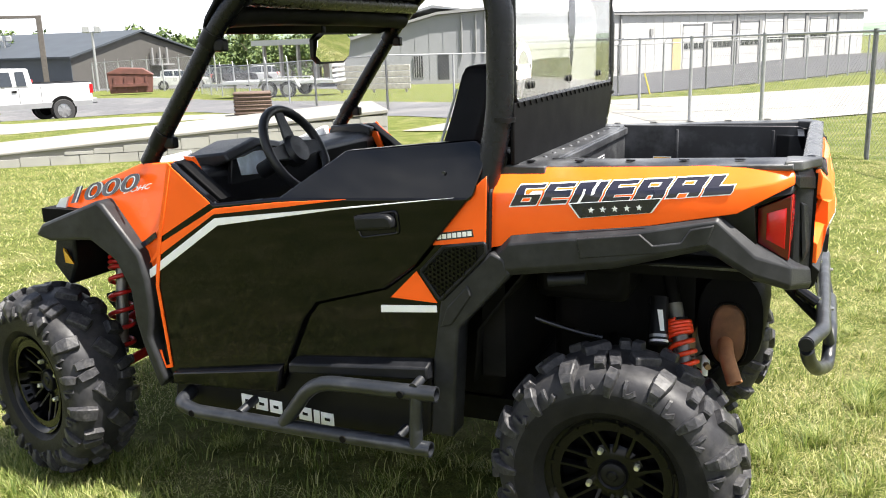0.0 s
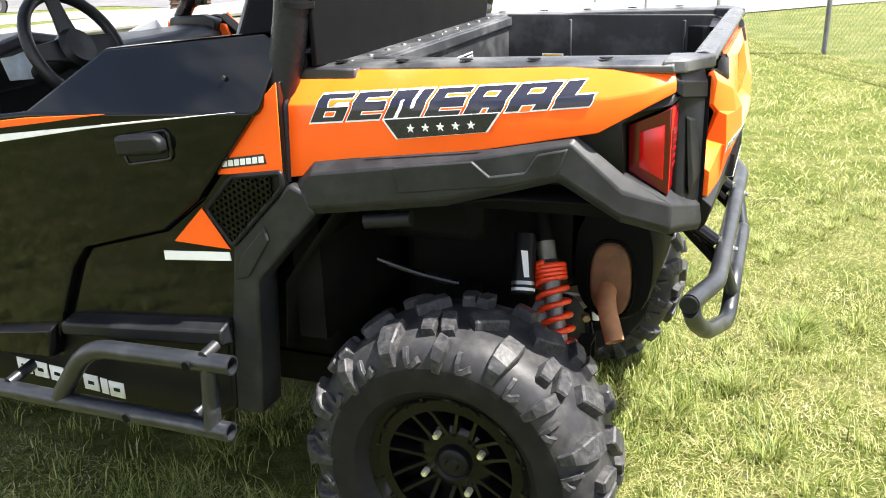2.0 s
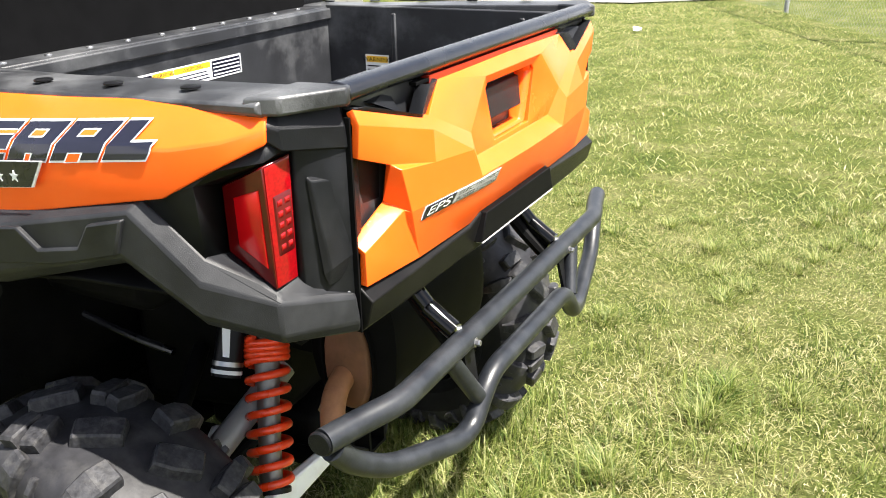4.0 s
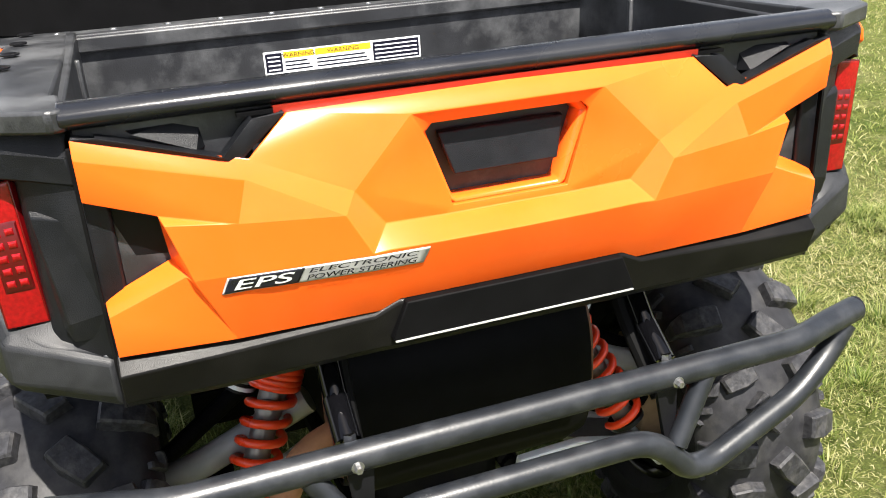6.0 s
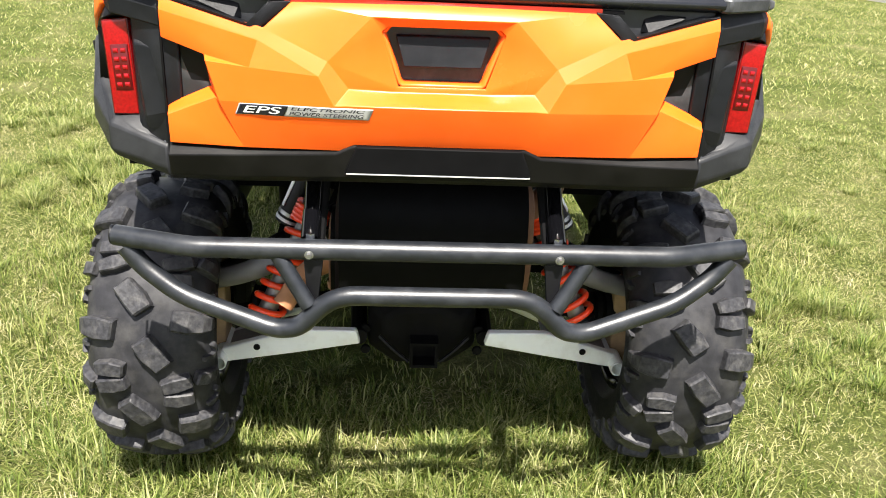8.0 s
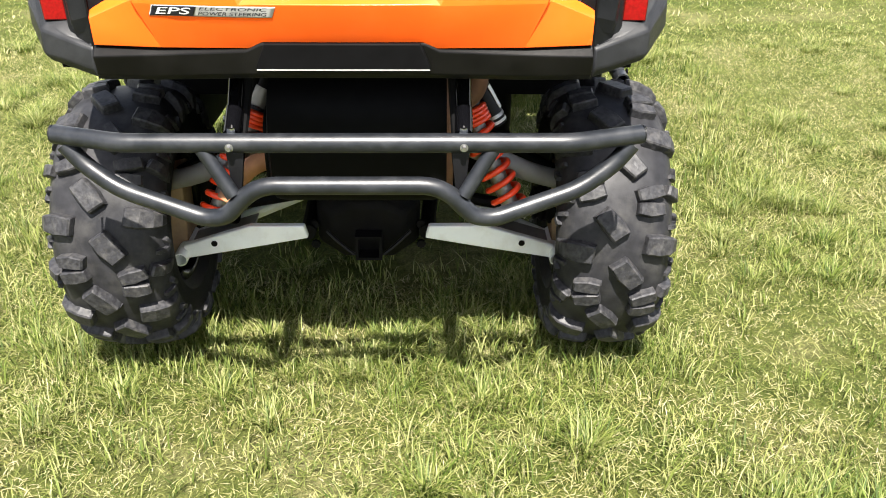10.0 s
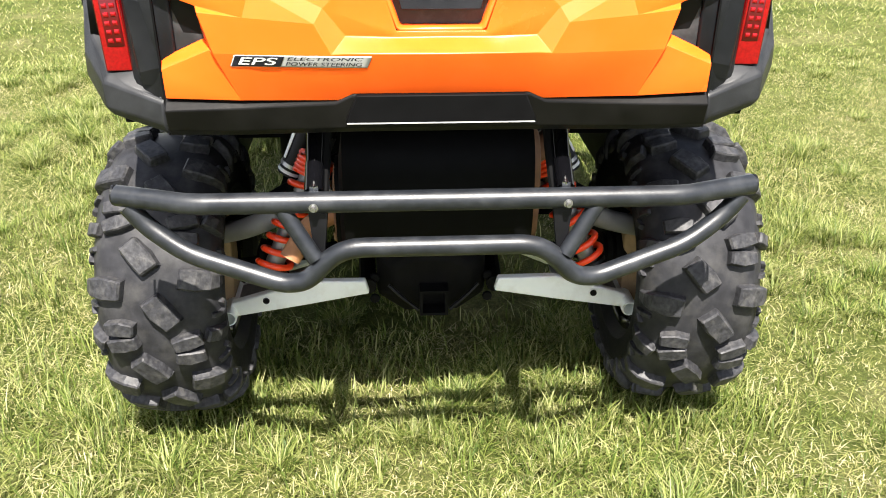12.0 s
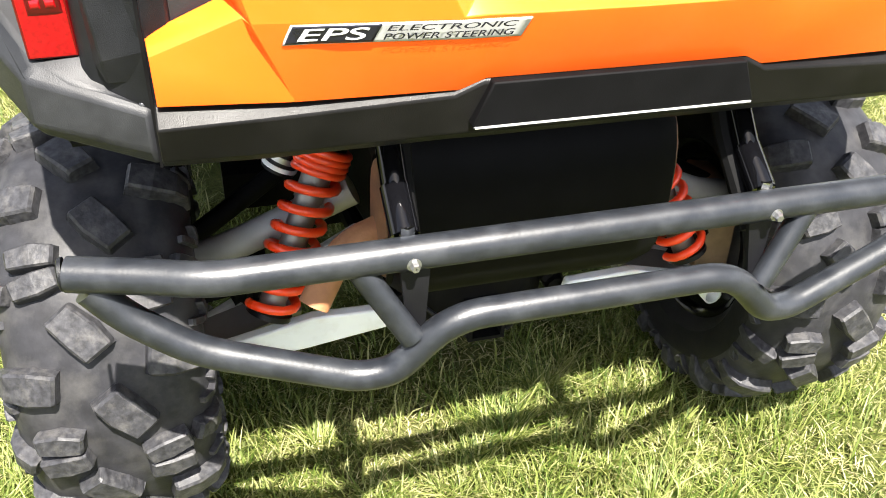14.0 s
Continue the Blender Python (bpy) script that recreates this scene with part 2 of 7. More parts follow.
def tube(points, r, seg=14, bend=0.05, bm=None, hollow=False):
    bm = bm or bmesh.new()
    P = rounded(points, bend) if bend else [Vector(p) for p in points]
    t = (P[1] - P[0]).normalized()
    up = Vector((0, 0, 1)) if abs(t.z) < 0.9 else Vector((1, 0, 0))
    nrm = t.cross(up).normalized()
    rings = []
    for i, p in enumerate(P):
        a, b = P[max(i - 1, 0)], P[min(i + 1, len(P) - 1)]
        t = (b - a).normalized()
        nrm = (nrm - t * nrm.dot(t)).normalized()
        bi = t.cross(nrm)
        rad = r[i] if isinstance(r, (list, tuple)) else r
        rings.append([p + nrm * rad * math.cos(k * 2 * math.pi / seg) + bi * rad * math.sin(k * 2 * math.pi / seg) for k in range(seg)])
    if hollow:
        inner = [[p + (q - p) * 0.82 for q in ring] for p, ring in zip((P[0], P[-1]), (rings[0], rings[-1]))]
        deep0 = [q + (P[1] - P[0]).normalized() * r * 2.5 for q in inner[0]]
        deep1 = [q + (P[-2] - P[-1]).normalized() * r * 2.5 for q in inner[1]]
        rings = [deep0, inner[0]] + rings + [inner[1], deep1]
    return loft(rings, True, True, bm)


def revolve(profile, centre, axis, seg=40, bm=None):
    """Turns (radius, along) pairs about an axis ('x', 'y' or 'z') through centre."""
    bm = bm or bmesh.new()
    c = Vector(centre)
    rings = []
    for r, d in profile:
        ring = []
        for k in range(seg):
            a = 2 * math.pi * k / seg
            u, v = r * math.cos(a), r * math.sin(a)
            ring.append(c + Vector({"y": (u, d, v), "x": (d, u, v), "z": (u, v, d)}[axis]))
        rings.append([bm.verts.new(p) for p in ring])
    for r0, r1 in zip(rings, rings[1:]):
        for i in range(seg):
            j = (i + 1) % seg
            bm.faces.new((r0[i], r0[j], r1[j], r1[i]))
    return bm


def disc(centre, axis, r, depth, seg=20, bm=None):
    bm = revolve([(r * 0.001, depth), (r * 0.9, depth), (r, depth * 0.75), (r, 0), (r * 0.001, 0)], centre, axis, seg, bm)
    return bm


def hull(points):
    bm = bmesh.new()
    for p in points:
        bm.verts.new(p)
    bmesh.ops.convex_hull(bm, input=bm.verts[:])
    return bm


def facets(verts, faces):
    bm = bmesh.new()
    V = [bm.verts.new(v) for v in verts]
    for f in faces:
        bm.faces.new([V[i] for i in f])
    return bm


BACK = Matrix(((0, 0, 1, 0), (1, 0, 0, 0), (0, 1, 0, 0), (0, 0, 0, 1)))    # text on a face that looks to +x


def lettering(text, size, where, turn, material, parent, shear=0.0, stretch=1.0, bold=0.0, align="LEFT", lift=0.0006):
    cu = bpy.data.curves.new("lettering", "FONT")
    cu.body, cu.size, cu.shear, cu.extrude, cu.offset, cu.align_x = text, size, shear, lift, bold, align
    tmp = bpy.data.objects.new("tmp", cu)
    scene.collection.objects.link(tmp)
    me = bpy.data.meshes.new_from_object(tmp.evaluated_get(bpy.context.evaluated_depsgraph_get()))
    bpy.data.objects.remove(tmp)
    me.transform(Matrix.Translation(where) @ turn @ Matrix.Diagonal((stretch, 1, 1, 1)))
    me.materials.clear()
    me.materials.append(material)
    ob = new("lettering", me)
    ob.parent = parent
    return ob


# ---- the vehicle ----
VEH = tagged(empty("utility_vehicle"), "orange and black side-by-side utility vehicle with knobbly tyres on grass", "utility vehicle")


def sided(pts, s):
    return [(x, s * y, z) for x, y, z in pts]


# rear body sides, flares and corners
def rear_side(s):
    top = [(-0.335, 0.580, 1.176), (0.10, 0.580, 1.190), (0.30, 0.566, 1.198), (0.365, 0.555, 1.200), (0.402, 0.547, 1.201)]
    crease = [(-0.340, 0.637, 1.116), (0.10, 0.635, 1.134), (0.30, 0.614, 1.148), (0.360, 0.594, 1.158), (0.409, 0.567, 1.172)]
    low = [(-0.348, 0.644, 0.968), (0.10, 0.640, 1.055), (0.284, 0.622, 1.088), (0.345, 0.602, 1.122), (0.409, 0.570, 1.156)]
    bm = loft([sided(low, s), sided(crease, s), sided(top, s)], closed=False)
    panel = part("side_panel", bm, ORANGE, VEH, "glossy orange rear side panel", solid=0.012, soff=0.0, smooth=20, bevel=0.003)
    secs = []
    for x, zt, zb, yi, yo, f in ((-0.338, 0.962, 0.895, 0.640, 0.660, 0.03), (-0.286, 1.016, 0.897, 0.636, 0.672, 0.03), (0.0, 1.050, 0.938, 0.634, 0.672, 0.024)):
        secs.append(sided([(x, yi - 0.05, zt - 0.004), (x, yi, zt), (x, yo, zt - f), (x, yo + 0.002, zb + 0.02), (x, yo - 0.012, zb), (x, yi - 0.05, zb + 0.008)], s))
    secs.append(sided([(0.238, 0.565, 1.074), (0.243, 0.620, 1.084), (0.240, 0.645, 1.071), (0.222, 0.648, 1.010), (0.214, 0.634, 0.994), (0.214, 0.575, 1.000)], s))
    secs.append(sided([(0.329, 0.545, 1.000), (0.331, 0.614, 1.014), (0.331, 0.630, 0.984), (0.331, 0.632, 0.938), (0.328, 0.620, 0.922), (0.320, 0.550, 0.930)], s))
    secs.append(sided([(0.394, 0.520, 0.950), (0.404, 0.566, 0.964), (0.414, 0.581, 0.952), (0.415, 0.582, 0.905), (0.409, 0.572, 0.890), (0.392, 0.520, 0.896)], s))
    secs.append(sided([(0.432, 0.440, 0.915), (0.450, 0.468, 0.931), (0.458, 0.472, 0.926), (0.463, 0.472, 0.890), (0.458, 0.470, 0.872), (0.432, 0.440, 0.876)], s))
    part("fender_flare", loft(secs), FLARE_PLASTIC, VEH, "matt black plastic rear wheel arch flare", bevel=0.004, smooth=25)
    shelf = [(0.330, 0.617, 1.010), (0.332, 0.566, 1.006), (0.404, 0.571, 0.963), (0.413, 0.579, 0.952), (0.404, 0.516, 0.968), (0.434, 0.508, 0.944), (0.452, 0.470, 0.930), (0.330, 0.540, 0.96), (0.43, 0.48, 0.915)]
    part("flare_shelf", facets(sided(shelf, s), [(0, 1, 2), (0, 2, 3), (2, 4, 5, 3), (3, 5, 6), (1, 7, 2), (2, 7, 8, 4), (4, 8, 5)]), FLARE_PLASTIC, VEH, "grey plastic ledge under the tail lamp", solid=0.004, smooth=15)
    leg = [(-0.338, 0.962), (-0.490, 0.812), (-0.516, 0.640), (-0.535, 0.400), (-0.462, 0.400), (-0.437, 0.734), (-0.282, 0.900), (-0.300, 0.945)]
    part("fender_leg", prism(leg, "xz", s * 0.585, s * 0.672), FLARE_PLASTIC, VEH, bevel=0.008)
    inset = [(-0.468, 0.795), (-0.488, 0.735), (-0.455, 0.745), (-0.395, 0.835), (-0.405, 0.865)]
    part("leg_inset", prism(inset, "xz", s * 0.66, s * 0.678), FLARE_PLASTIC, VEH, bevel=0.004)
    # scoop and raised band on the flare, following its outer face
    def on_flare(pts, inn, out):
        face = [(x, 0.674 - 0.1125 * max(0.0, x), z) for x, z in pts]
        return loft([sided([(x, y - inn, z) for x, y, z in face], s), sided([(x, y + out, z) for x, y, z in face], s)])
    band = [(-0.100, 1.014), (0.060, 1.034), (0.092, 1.006), (0.158, 1.016), (0.180, 1.050), (0.236, 1.062), (0.219, 1.012), (0.120, 0.988), (-0.090, 0.962)]
    part("flare_band", on_flare(band, 0.012, 0.006), FLARE_PLASTIC, VEH, bevel=0.003)
    # The notch's shade is put into a darker plastic than the flare's.
    part("flare_scoop", on_flare([(0.062, 1.034), (0.178, 1.050), (0.160, 1.018), (0.090, 1.008)], 0.012, -0.004), BLACK_PLASTIC, VEH, "recessed scoop in the flare, shade put into its darker plastic", bevel=0.001)
    # black corner: a panel under the orange side, a recess round the lamp, a column beside the tailgate
    corner = [(0.300, 0.545), (0.392, 0.522), (0.412, 0.528), (0.424, 0.520), (0.4535, 0.468), (0.452, 0.440), (0.36, 0.44), (0.300, 0.48)]
    bm = prism([(x, s * y) for x, y in corner], "xy", 0.915, 1.165)
    for v in bm.verts:
        if v.co.z < 1.0 and v.co.x < 0.33:
            v.co.z += 0.10
    part("tail_corner", bm, BLACK_PLASTIC, VEH, bevel=0.004)
    pad = sided([(0.426, 0.521, 1.104), (0.441, 0.458, 1.094), (0.448, 0.454, 0.984), (0.436, 0.512, 0.970)], s)
    out = sided([(0.432, 0.520, 1.098), (0.448, 0.464, 1.090), (0.455, 0.462, 0.988), (0.444, 0.506, 0.976)], s)
    low = sided([(0.438, 0.505, 0.952), (0.450, 0.460, 0.958)], s)
    part("column_pad", facets(pad + out + low, [(4, 5, 6, 7), (0, 1, 5, 4), (0, 4, 7, 3), (1, 2, 6, 5), (3, 7, 8), (7, 6, 9, 8), (6, 2, 9)]), BLACK_PLASTIC, VEH, "raised black pad beside the tailgate", bevel=0.002, smooth=15)
    sur = [(0.243, 0.621, 1.082), (0.285, 0.626, 1.090), (0.345, 0.600, 1.122), (0.408, 0.566, 1.158), (0.323, 0.611, 1.104), (0.331, 0.614, 1.012), (0.326, 0.564, 1.096), (0.330, 0.567, 1.004), (0.405, 0.574, 1.134), (0.418, 0.548, 1.146), (0.410, 0.530, 1.138)]
    part("lamp_surround", facets(sided(sur, s), [(0, 1, 4), (0, 4, 5), (1, 2, 4), (4, 6, 7, 5), (2, 3, 8), (4, 2, 8, 6), (3, 9, 8), (8, 9, 10)]), BLACK_PLASTIC, VEH, "recessed black lamp surround", solid=0.003, smooth=15)
    capl = sided([(0.408, 0.571, 1.158), (0.421, 0.556, 1.143), (0.457, 0.467, 1.130), (0.40, 0.45, 1.13), (0.37, 0.53, 1.15)], s)
    capm = sided([(0.406, 0.572, 1.178), (0.420, 0.559, 1.172), (0.456, 0.470, 1.160), (0.40, 0.45, 1.16), (0.37, 0.53, 1.17)], s)
    caph = sided([(0.399, 0.556, 1.196), (0.410, 0.546, 1.196), (0.447, 0.468, 1.186), (0.40, 0.45, 1.19), (0.37, 0.53, 1.195)], s)
    part("corner_cap", loft([capl, capm, caph]), BLACK_PLASTIC, VEH, "black plastic cap over the rear corner", bevel=0.003, smooth=20)
    # lamp: a side face and a rear face that meet in an upright ridge
    tl, rt, tr, br, bt, bl = [Vector(p) for p in sided([(0.329, 0.568, 1.094), (0.405, 0.579, 1.130), (0.412, 0.533, 1.137), (0.405, 0.528, 0.967), (0.405, 0.573, 0.966), (0.332, 0.571, 1.006)], s)]
    deep = [(0.345, 0.52, 1.08), (0.345, 0.52, 1.00), (0.38, 0.50, 1.11), (0.38, 0.50, 0.98)]
    lamp = part("tail_lamp", hull([tl, rt, tr, br, bt, bl] + sided(deep, s)), RED_DARK, VEH, "red wrap-around tail lamp", bevel=0.002)

    def panel_on(q, u0, u1, v0, v1, th, name, m, parent, label="", top=0.0, low=0.0):
        nb = (q[1] - q[0]).cross(q[3] - q[0]).normalized()
        if nb.x * 0.4 + nb.y * s < 0:
            nb = -nb

        def at(u, v, d):
            return q[0].lerp(q[1], u).lerp(q[3].lerp(q[2], u), v) + nb * d
        e = 0.04
        o = [(u0, v0 + top), (u1, v0), (u1, v1), (u0, v1 - low)]
        k = [(u0 + e, v0 + top + e * .5), (u1 - e, v0 + e * .5), (u1 - e, v1 - e * .5), (u0 + e, v1 - low - e * .5)]
        return part(name, loft([[at(u, v, -0.004) for u, v in o], [at(u, v, th * .5) for u, v in o], [at(u, v, th) for u, v in k]]), m, parent, label)
    side_q, rear_q = (tl, rt, bt, bl), (rt, tr, br, bt)
    panel_on(side_q, 0.28, 0.88, 0.17, 0.84, 0.003, "lens", RED_LENS, lamp, "bright red brake light lens", top=0.03, low=0.05)
    panel_on(rear_q, 0.06, 0.97, 0.02, 0.985, 0.002, "rear_lens", RED_MID, lamp, "red rear lens")
    lp = panel_on(rear_q, 0.24, 0.92, 0.26, 0.74, 0.0035, "led_panel", RED_DEEP, lamp, "dark red panel of small lights")
    for r in range(5):
        for k in range(2):
            panel_on(rear_q, 0.31 + 0.29 * k, 0.55 + 0.29 * k, 0.29 + 0.088 * r, 0.36 + 0.088 * r, 0.0045, "led", RED_MID, lamp)


for s in (-1, 1):
    rear_side(s)


# cargo bed
def rail(s):
    secs = []
    for x, z in ((-0.345, 1.186), (0.10, 1.201), (0.405, 1.210)):
        secs.append(sided([(x, 0.475, z - 0.022), (x, 0.478, z), (x, 0.556, z + 0.001), (x, 0.578, z - 0.006), (x, 0.578, z - 0.018), (x, 0.560, z - 0.026)], s))
    r = part("bed_rail", loft(secs), BED_PLASTIC, VEH, "grey-black plastic bed side rail", bevel=0.003)
    for i in range(5):
        x = -0.26 + 0.135 * i
        part("rail_clip", disc((x, s * 0.548, 1.1915 + 0.033 * (x + 0.3)), "z", 0.013, 0.0025, 14), BLACK_SATIN, r)
    cap = [(0.385, 0.578), (0.425, 0.560), (0.468, 0.478), (0.462, 0.462), (0.385, 0.47)]
    part("rail_corner", prism([(x, s * y) for x, y in cap], "xy", 1.188, 1.212), BED_PLASTIC, VEH, bevel=0.004)


for s in (-1, 1):
    rail(s)
for s in (-1, 1):
    part("bed_wall", box(-0.22, 0.44, s * 0.468, s * 0.484, 0.93, 1.195), BED_PLASTIC, VEH, "scuffed black plastic bed side wall", bevel=0.003)
    for x in (-0.03, 0.30):
        part("wall_rib", box(x, x + 0.012, s * 0.462, s * 0.470, 0.95, 1.18), BED_PLASTIC, VEH, bevel=0.003)
part("bed_front_wall", box(-0.235, -0.215, -0.484, 0.484, 0.93, 1.19), BED_PLASTIC, VEH, "scuffed black plastic bed front wall", bevel=0.003)
part("bed_floor", box(-0.23, 0.45, -0.48, 0.48, 0.905, 0.935), BED_PLASTIC, VEH, bevel=0.003)
fr = part("bed_front_rail", box(-0.335, -0.205, -0.60, 0.60, 1.160, 1.187), BED_PLASTIC, VEH, bevel=0.004)
for i in range(12):
    part("rivet", disc((-0.262, -0.50 + i * 0.091, 1.186), "z", 0.0065, 0.004, 10), ALU, fr)

# tailgate
GV = {"b0": (.484, 0, .950), "b1": (.483, .147, .950), "b2": (.478, .172, .937), "b3": (.474, .335, .937), "b4": (.463, .462, .938),
      "c0": (.510, 0, 1.020), "cm": (.508, .096, 1.020), "c1": (.505, .158, 1.020), "cw": (.504, .180, 1.020), "c2": (.486, .369, 1.020),
      "l0": (.478, 0, 1.038), "lm": (.477, .084, 1.038), "vu": (.482, .158, 1.043),
      "n0": (.476, 0, 1.050), "n1": (.476, .074, 1.050), "n2": (.473, .104, 1.140), "n3": (.473, .094, 1.151), "n4": (.474, 0, 1.152),
      "s0": (.482, 0, 1.164), "s1": (.481, .119, 1.163), "t0": (.470, 0, 1.182), "t1": (.466, .250, 1.180),
      "ra": (.475, .296, 1.138), "rb": (.486, .304, 1.120), "vv": (.490, .192, 1.090), "vw": (.502, .206, 1.068),
      "tl": (.458, .464, 1.178), "tm": (.466, .464, 1.160), "le": (.462, .464, 1.117), "it": (.468, .393, 1.091), "ip": (.484, .388, 1.083), "fo": (.495, .324, 1.079),
      "ia": (.452, .386, 1.034), "ib": (.446, .463, .997), "ic": (.464, .462, .985), "id": (.478, .376, 1.021)}
GF = ["b0 b1 cm c0", "b1 c1 cm", "b1 b2 cw c1", "b2 b3 c2 cw", "c2 b3 id", "b3 b4 ic id", "id ic ib ia", "ia it ip c2", "ia c2 id", "it fo ip",
      "ip fo c2", "fo vw cw c2", "fo rb vw", "tm le it", "tm it fo rb", "tl tm rb ra", "ra rb vw vv", "vv vw cw vu", "vu cw c1", "c0 cm lm l0", "cm c1 vu lm",
      "l0 lm n1 n0", "lm vu vv n1", "n1 vv s1 n2", "n2 s1 n3", "n3 s1 s0 n4", "s1 t1 t0 s0", "vv ra t1 s1"]
GK = list(GV)
TG = tagged(part("tailgate", facets([GV[k] for k in GK], [[GK.index(k) for k in f.split()] for f in GF]), ORANGE, VEH, "glossy orange moulded tailgate with black latch recess", solid=0.012, soff=0.0, smooth=9, bevel=0.0035, seg=3))
md = TG.modifiers.new("both", "MIRROR")
md.use_axis = (False, True, False)
md.use_clip = True
TG.modifiers.move(2, 0)
for s in (-1, 1):
    ins = [(.444, .380, 1.030), (.452, .388, 1.096), (.444, .463, 1.122), (.438, .463, .985)]
    part("tailgate_inset", loft([sided(ins, s), [(x - 0.02, s * y, z) for x, y, z in ins]]), BLACK_SATIN, TG, "dark inset panel", bevel=0.002)
    pk = [(.452, .250, 1.184), (.464, .314, 1.134), (.452, .463, 1.174), (.444, .463, 1.186)]
    part("pocket", loft([sided([(x - .040, y, z) for x, y, z in pk], s), sided([(x - .060, y, z) for x, y, z in pk], s)]), BLACK_PLASTIC, TG)
    part("pocket_wedge", hull(sided([(.436, .330, 1.150), (.436, .415, 1.180), (.436, .335, 1.182), (.462, .345, 1.152), (.458, .405, 1.176)], s)), BLACK_PLASTIC, TG, "black grab wedge inside the pocket")
    outer, inner = [(.464, .463, 1.180), (.478, .310, 1.133), (.472, .252, 1.181)], [(.468, .440, 1.180), (.484, .322, 1.146), (.478, .287, 1.181)]
    trim = facets(sided(outer + inner + [(x - .022, y, z) for x, y, z in inner] + [(x - .016, y, z) for x, y, z in outer], s),
                  [(0, 1, 4, 3), (1, 2, 5, 4), (3, 4, 7, 6), (4, 5, 8, 7), (0, 1, 10, 9), (1, 2, 11, 10)])
    part("pocket_trim", trim, BLACK_PLASTIC, TG, "black plastic pocket edge", smooth=15, bevel=0.0015, seg=2, solid=0.003)
lr = [(.104, 1.138), (.092, 1.152), (-.092, 1.152), (-.104, 1.138), (-.075, 1.054), (-.068, 1.049), (.068, 1.049), (.075, 1.054)]
part("latch_recess", loft([[(.474, y, z) for y, z in lr], [(.462, y * .95, 1.1 + (z - 1.1) * .95) for y, z in lr], [(.425, y * .93, 1.1 + (z - 1.1) * .93) for y, z in lr]], caps=False), ORANGE, TG, solid=0.003, smooth=40)
part("latch_back", box(.420, .426, -.10, .10, 1.045, 1.155), NOTCH_BLACK, TG)
part("latch_liner", loft([[(.458, y * .93, 1.1 + (z - 1.1) * .93) for y, z in lr], [(.428, y * .92, 1.1 + (z - 1.1) * .92) for y, z in lr]], caps=False), NOTCH_BLACK, TG, "matt black lining of the latch recess")
part("latch_handle", loft([[(.459, -.080, 1.131), (.459, .080, 1.131), (.471, .066, 1.082), (.471, -.066, 1.082)], [(.449, -.080, 1.133), (.449, .080, 1.133), (.461, .066, 1.084), (.461, -.066, 1.084)]]), BLACK_PLASTIC, TG, "black pull handle", bevel=0.002)
secs = []
for y, x, zt, zb, led in ((-.466, .472, .936, .868, .020), (-.36, .477, .936, .868, .015), (-.178, .485, .936, .874, .004), (-.150, .490, .950, .876, .003), (.150, .490, .950, .876, .003), (.178, .485, .936, .874, .004), (.36, .477, .936, .868, .015), (.466, .472, .936, .868, .020)):
    secs.append([(x - .05, y, zt), (x - .003 - led * .5, y, zt), (x + led * .35, y, zt - .003 - led * .75), (x - .004, y, zb + .012), (x - .016, y, zb), (x - .05, y, zb)])
band = part("tailgate_band", loft(secs), BAND_PLASTIC, TG, "black plastic lower band", bevel=0.002)
part("notch_plate", loft([[(.499, -.163, .900), (.499, .163, .900), (.500, .143, .948), (.500, -.143, .948)], [(.47, -.163, .900), (.47, .163, .900), (.47, .143, .948), (.47, -.143, .948)]]), NOTCH_BLACK, TG, bevel=0.002)
part("edge_strip", box(.488, .4998, -.160, .160, .8984, .9002), DECAL_SILVER, TG, "thin bright metal edge")
secs = [[(.422 + .0235 * math.cos(a) + .022, y, 1.2005 + .0145 * math.sin(a)) for a in [k * math.pi / 8 for k in range(16)]] for y in (-.470, -.2, .2, .470)]
part("top_bar", loft(secs), BAR_PLASTIC, TG, "rounded black plastic top edge", bevel=0.002, smooth=50)
for y0, y1 in ((-.30, -.20), (-.05, .05), (.20, .30)):
    part("bar_slot", box(.452, .4635, y0, y1, 1.1805, 1.1845), NOTCH_BLACK, TG)
part("inner_skin", box(.432, .445, -.46, .46, .93, 1.19), BED_PLASTIC, TG)
# Shade under the top bar is put into this strip's dark red.
part("shaded_reveal", box(.450, .464, -.262, .262, 1.176, 1.188), RED_STRIPE_SHADE, TG, "strip under the top edge, shade put into its dark red")
# Dark strips painted in for the shade of the gaps beside the tailgate.
for s in (-1, 1):
    part("gap_shade_strip", box(.452, .460, s * .4655, s * .469, .87, 1.17), CHASSIS, VEH)
# badge on the tailgate
bpy.context.view_layer.update()
GATE = TG.evaluated_get(bpy.context.evaluated_depsgraph_get())


def gate_x(y, z):
    """The outer face of the tailgate's panel."""
    return GATE.ray_cast(Vector((0.7, y, z)), Vector((-1, 0, 0)))[1].x


def badge(y0, y1, z0, z1, m, label):
    ys = [y0 + (y1 - y0) * i / 24 for i in range(25)]
    up = 0.0008 if m is DECAL_SILVER else 0.0016
    rows = [[(gate_x(y + k, z) + up, y + k, z) for y in ys] for z, k in [(z0 + (z1 - z0) * j / 8, -.004 + .001 * j) for j in range(9)]]
    part("badge", loft(rows, closed=False), m, TG, label, solid=0.0012, soff=0.0)


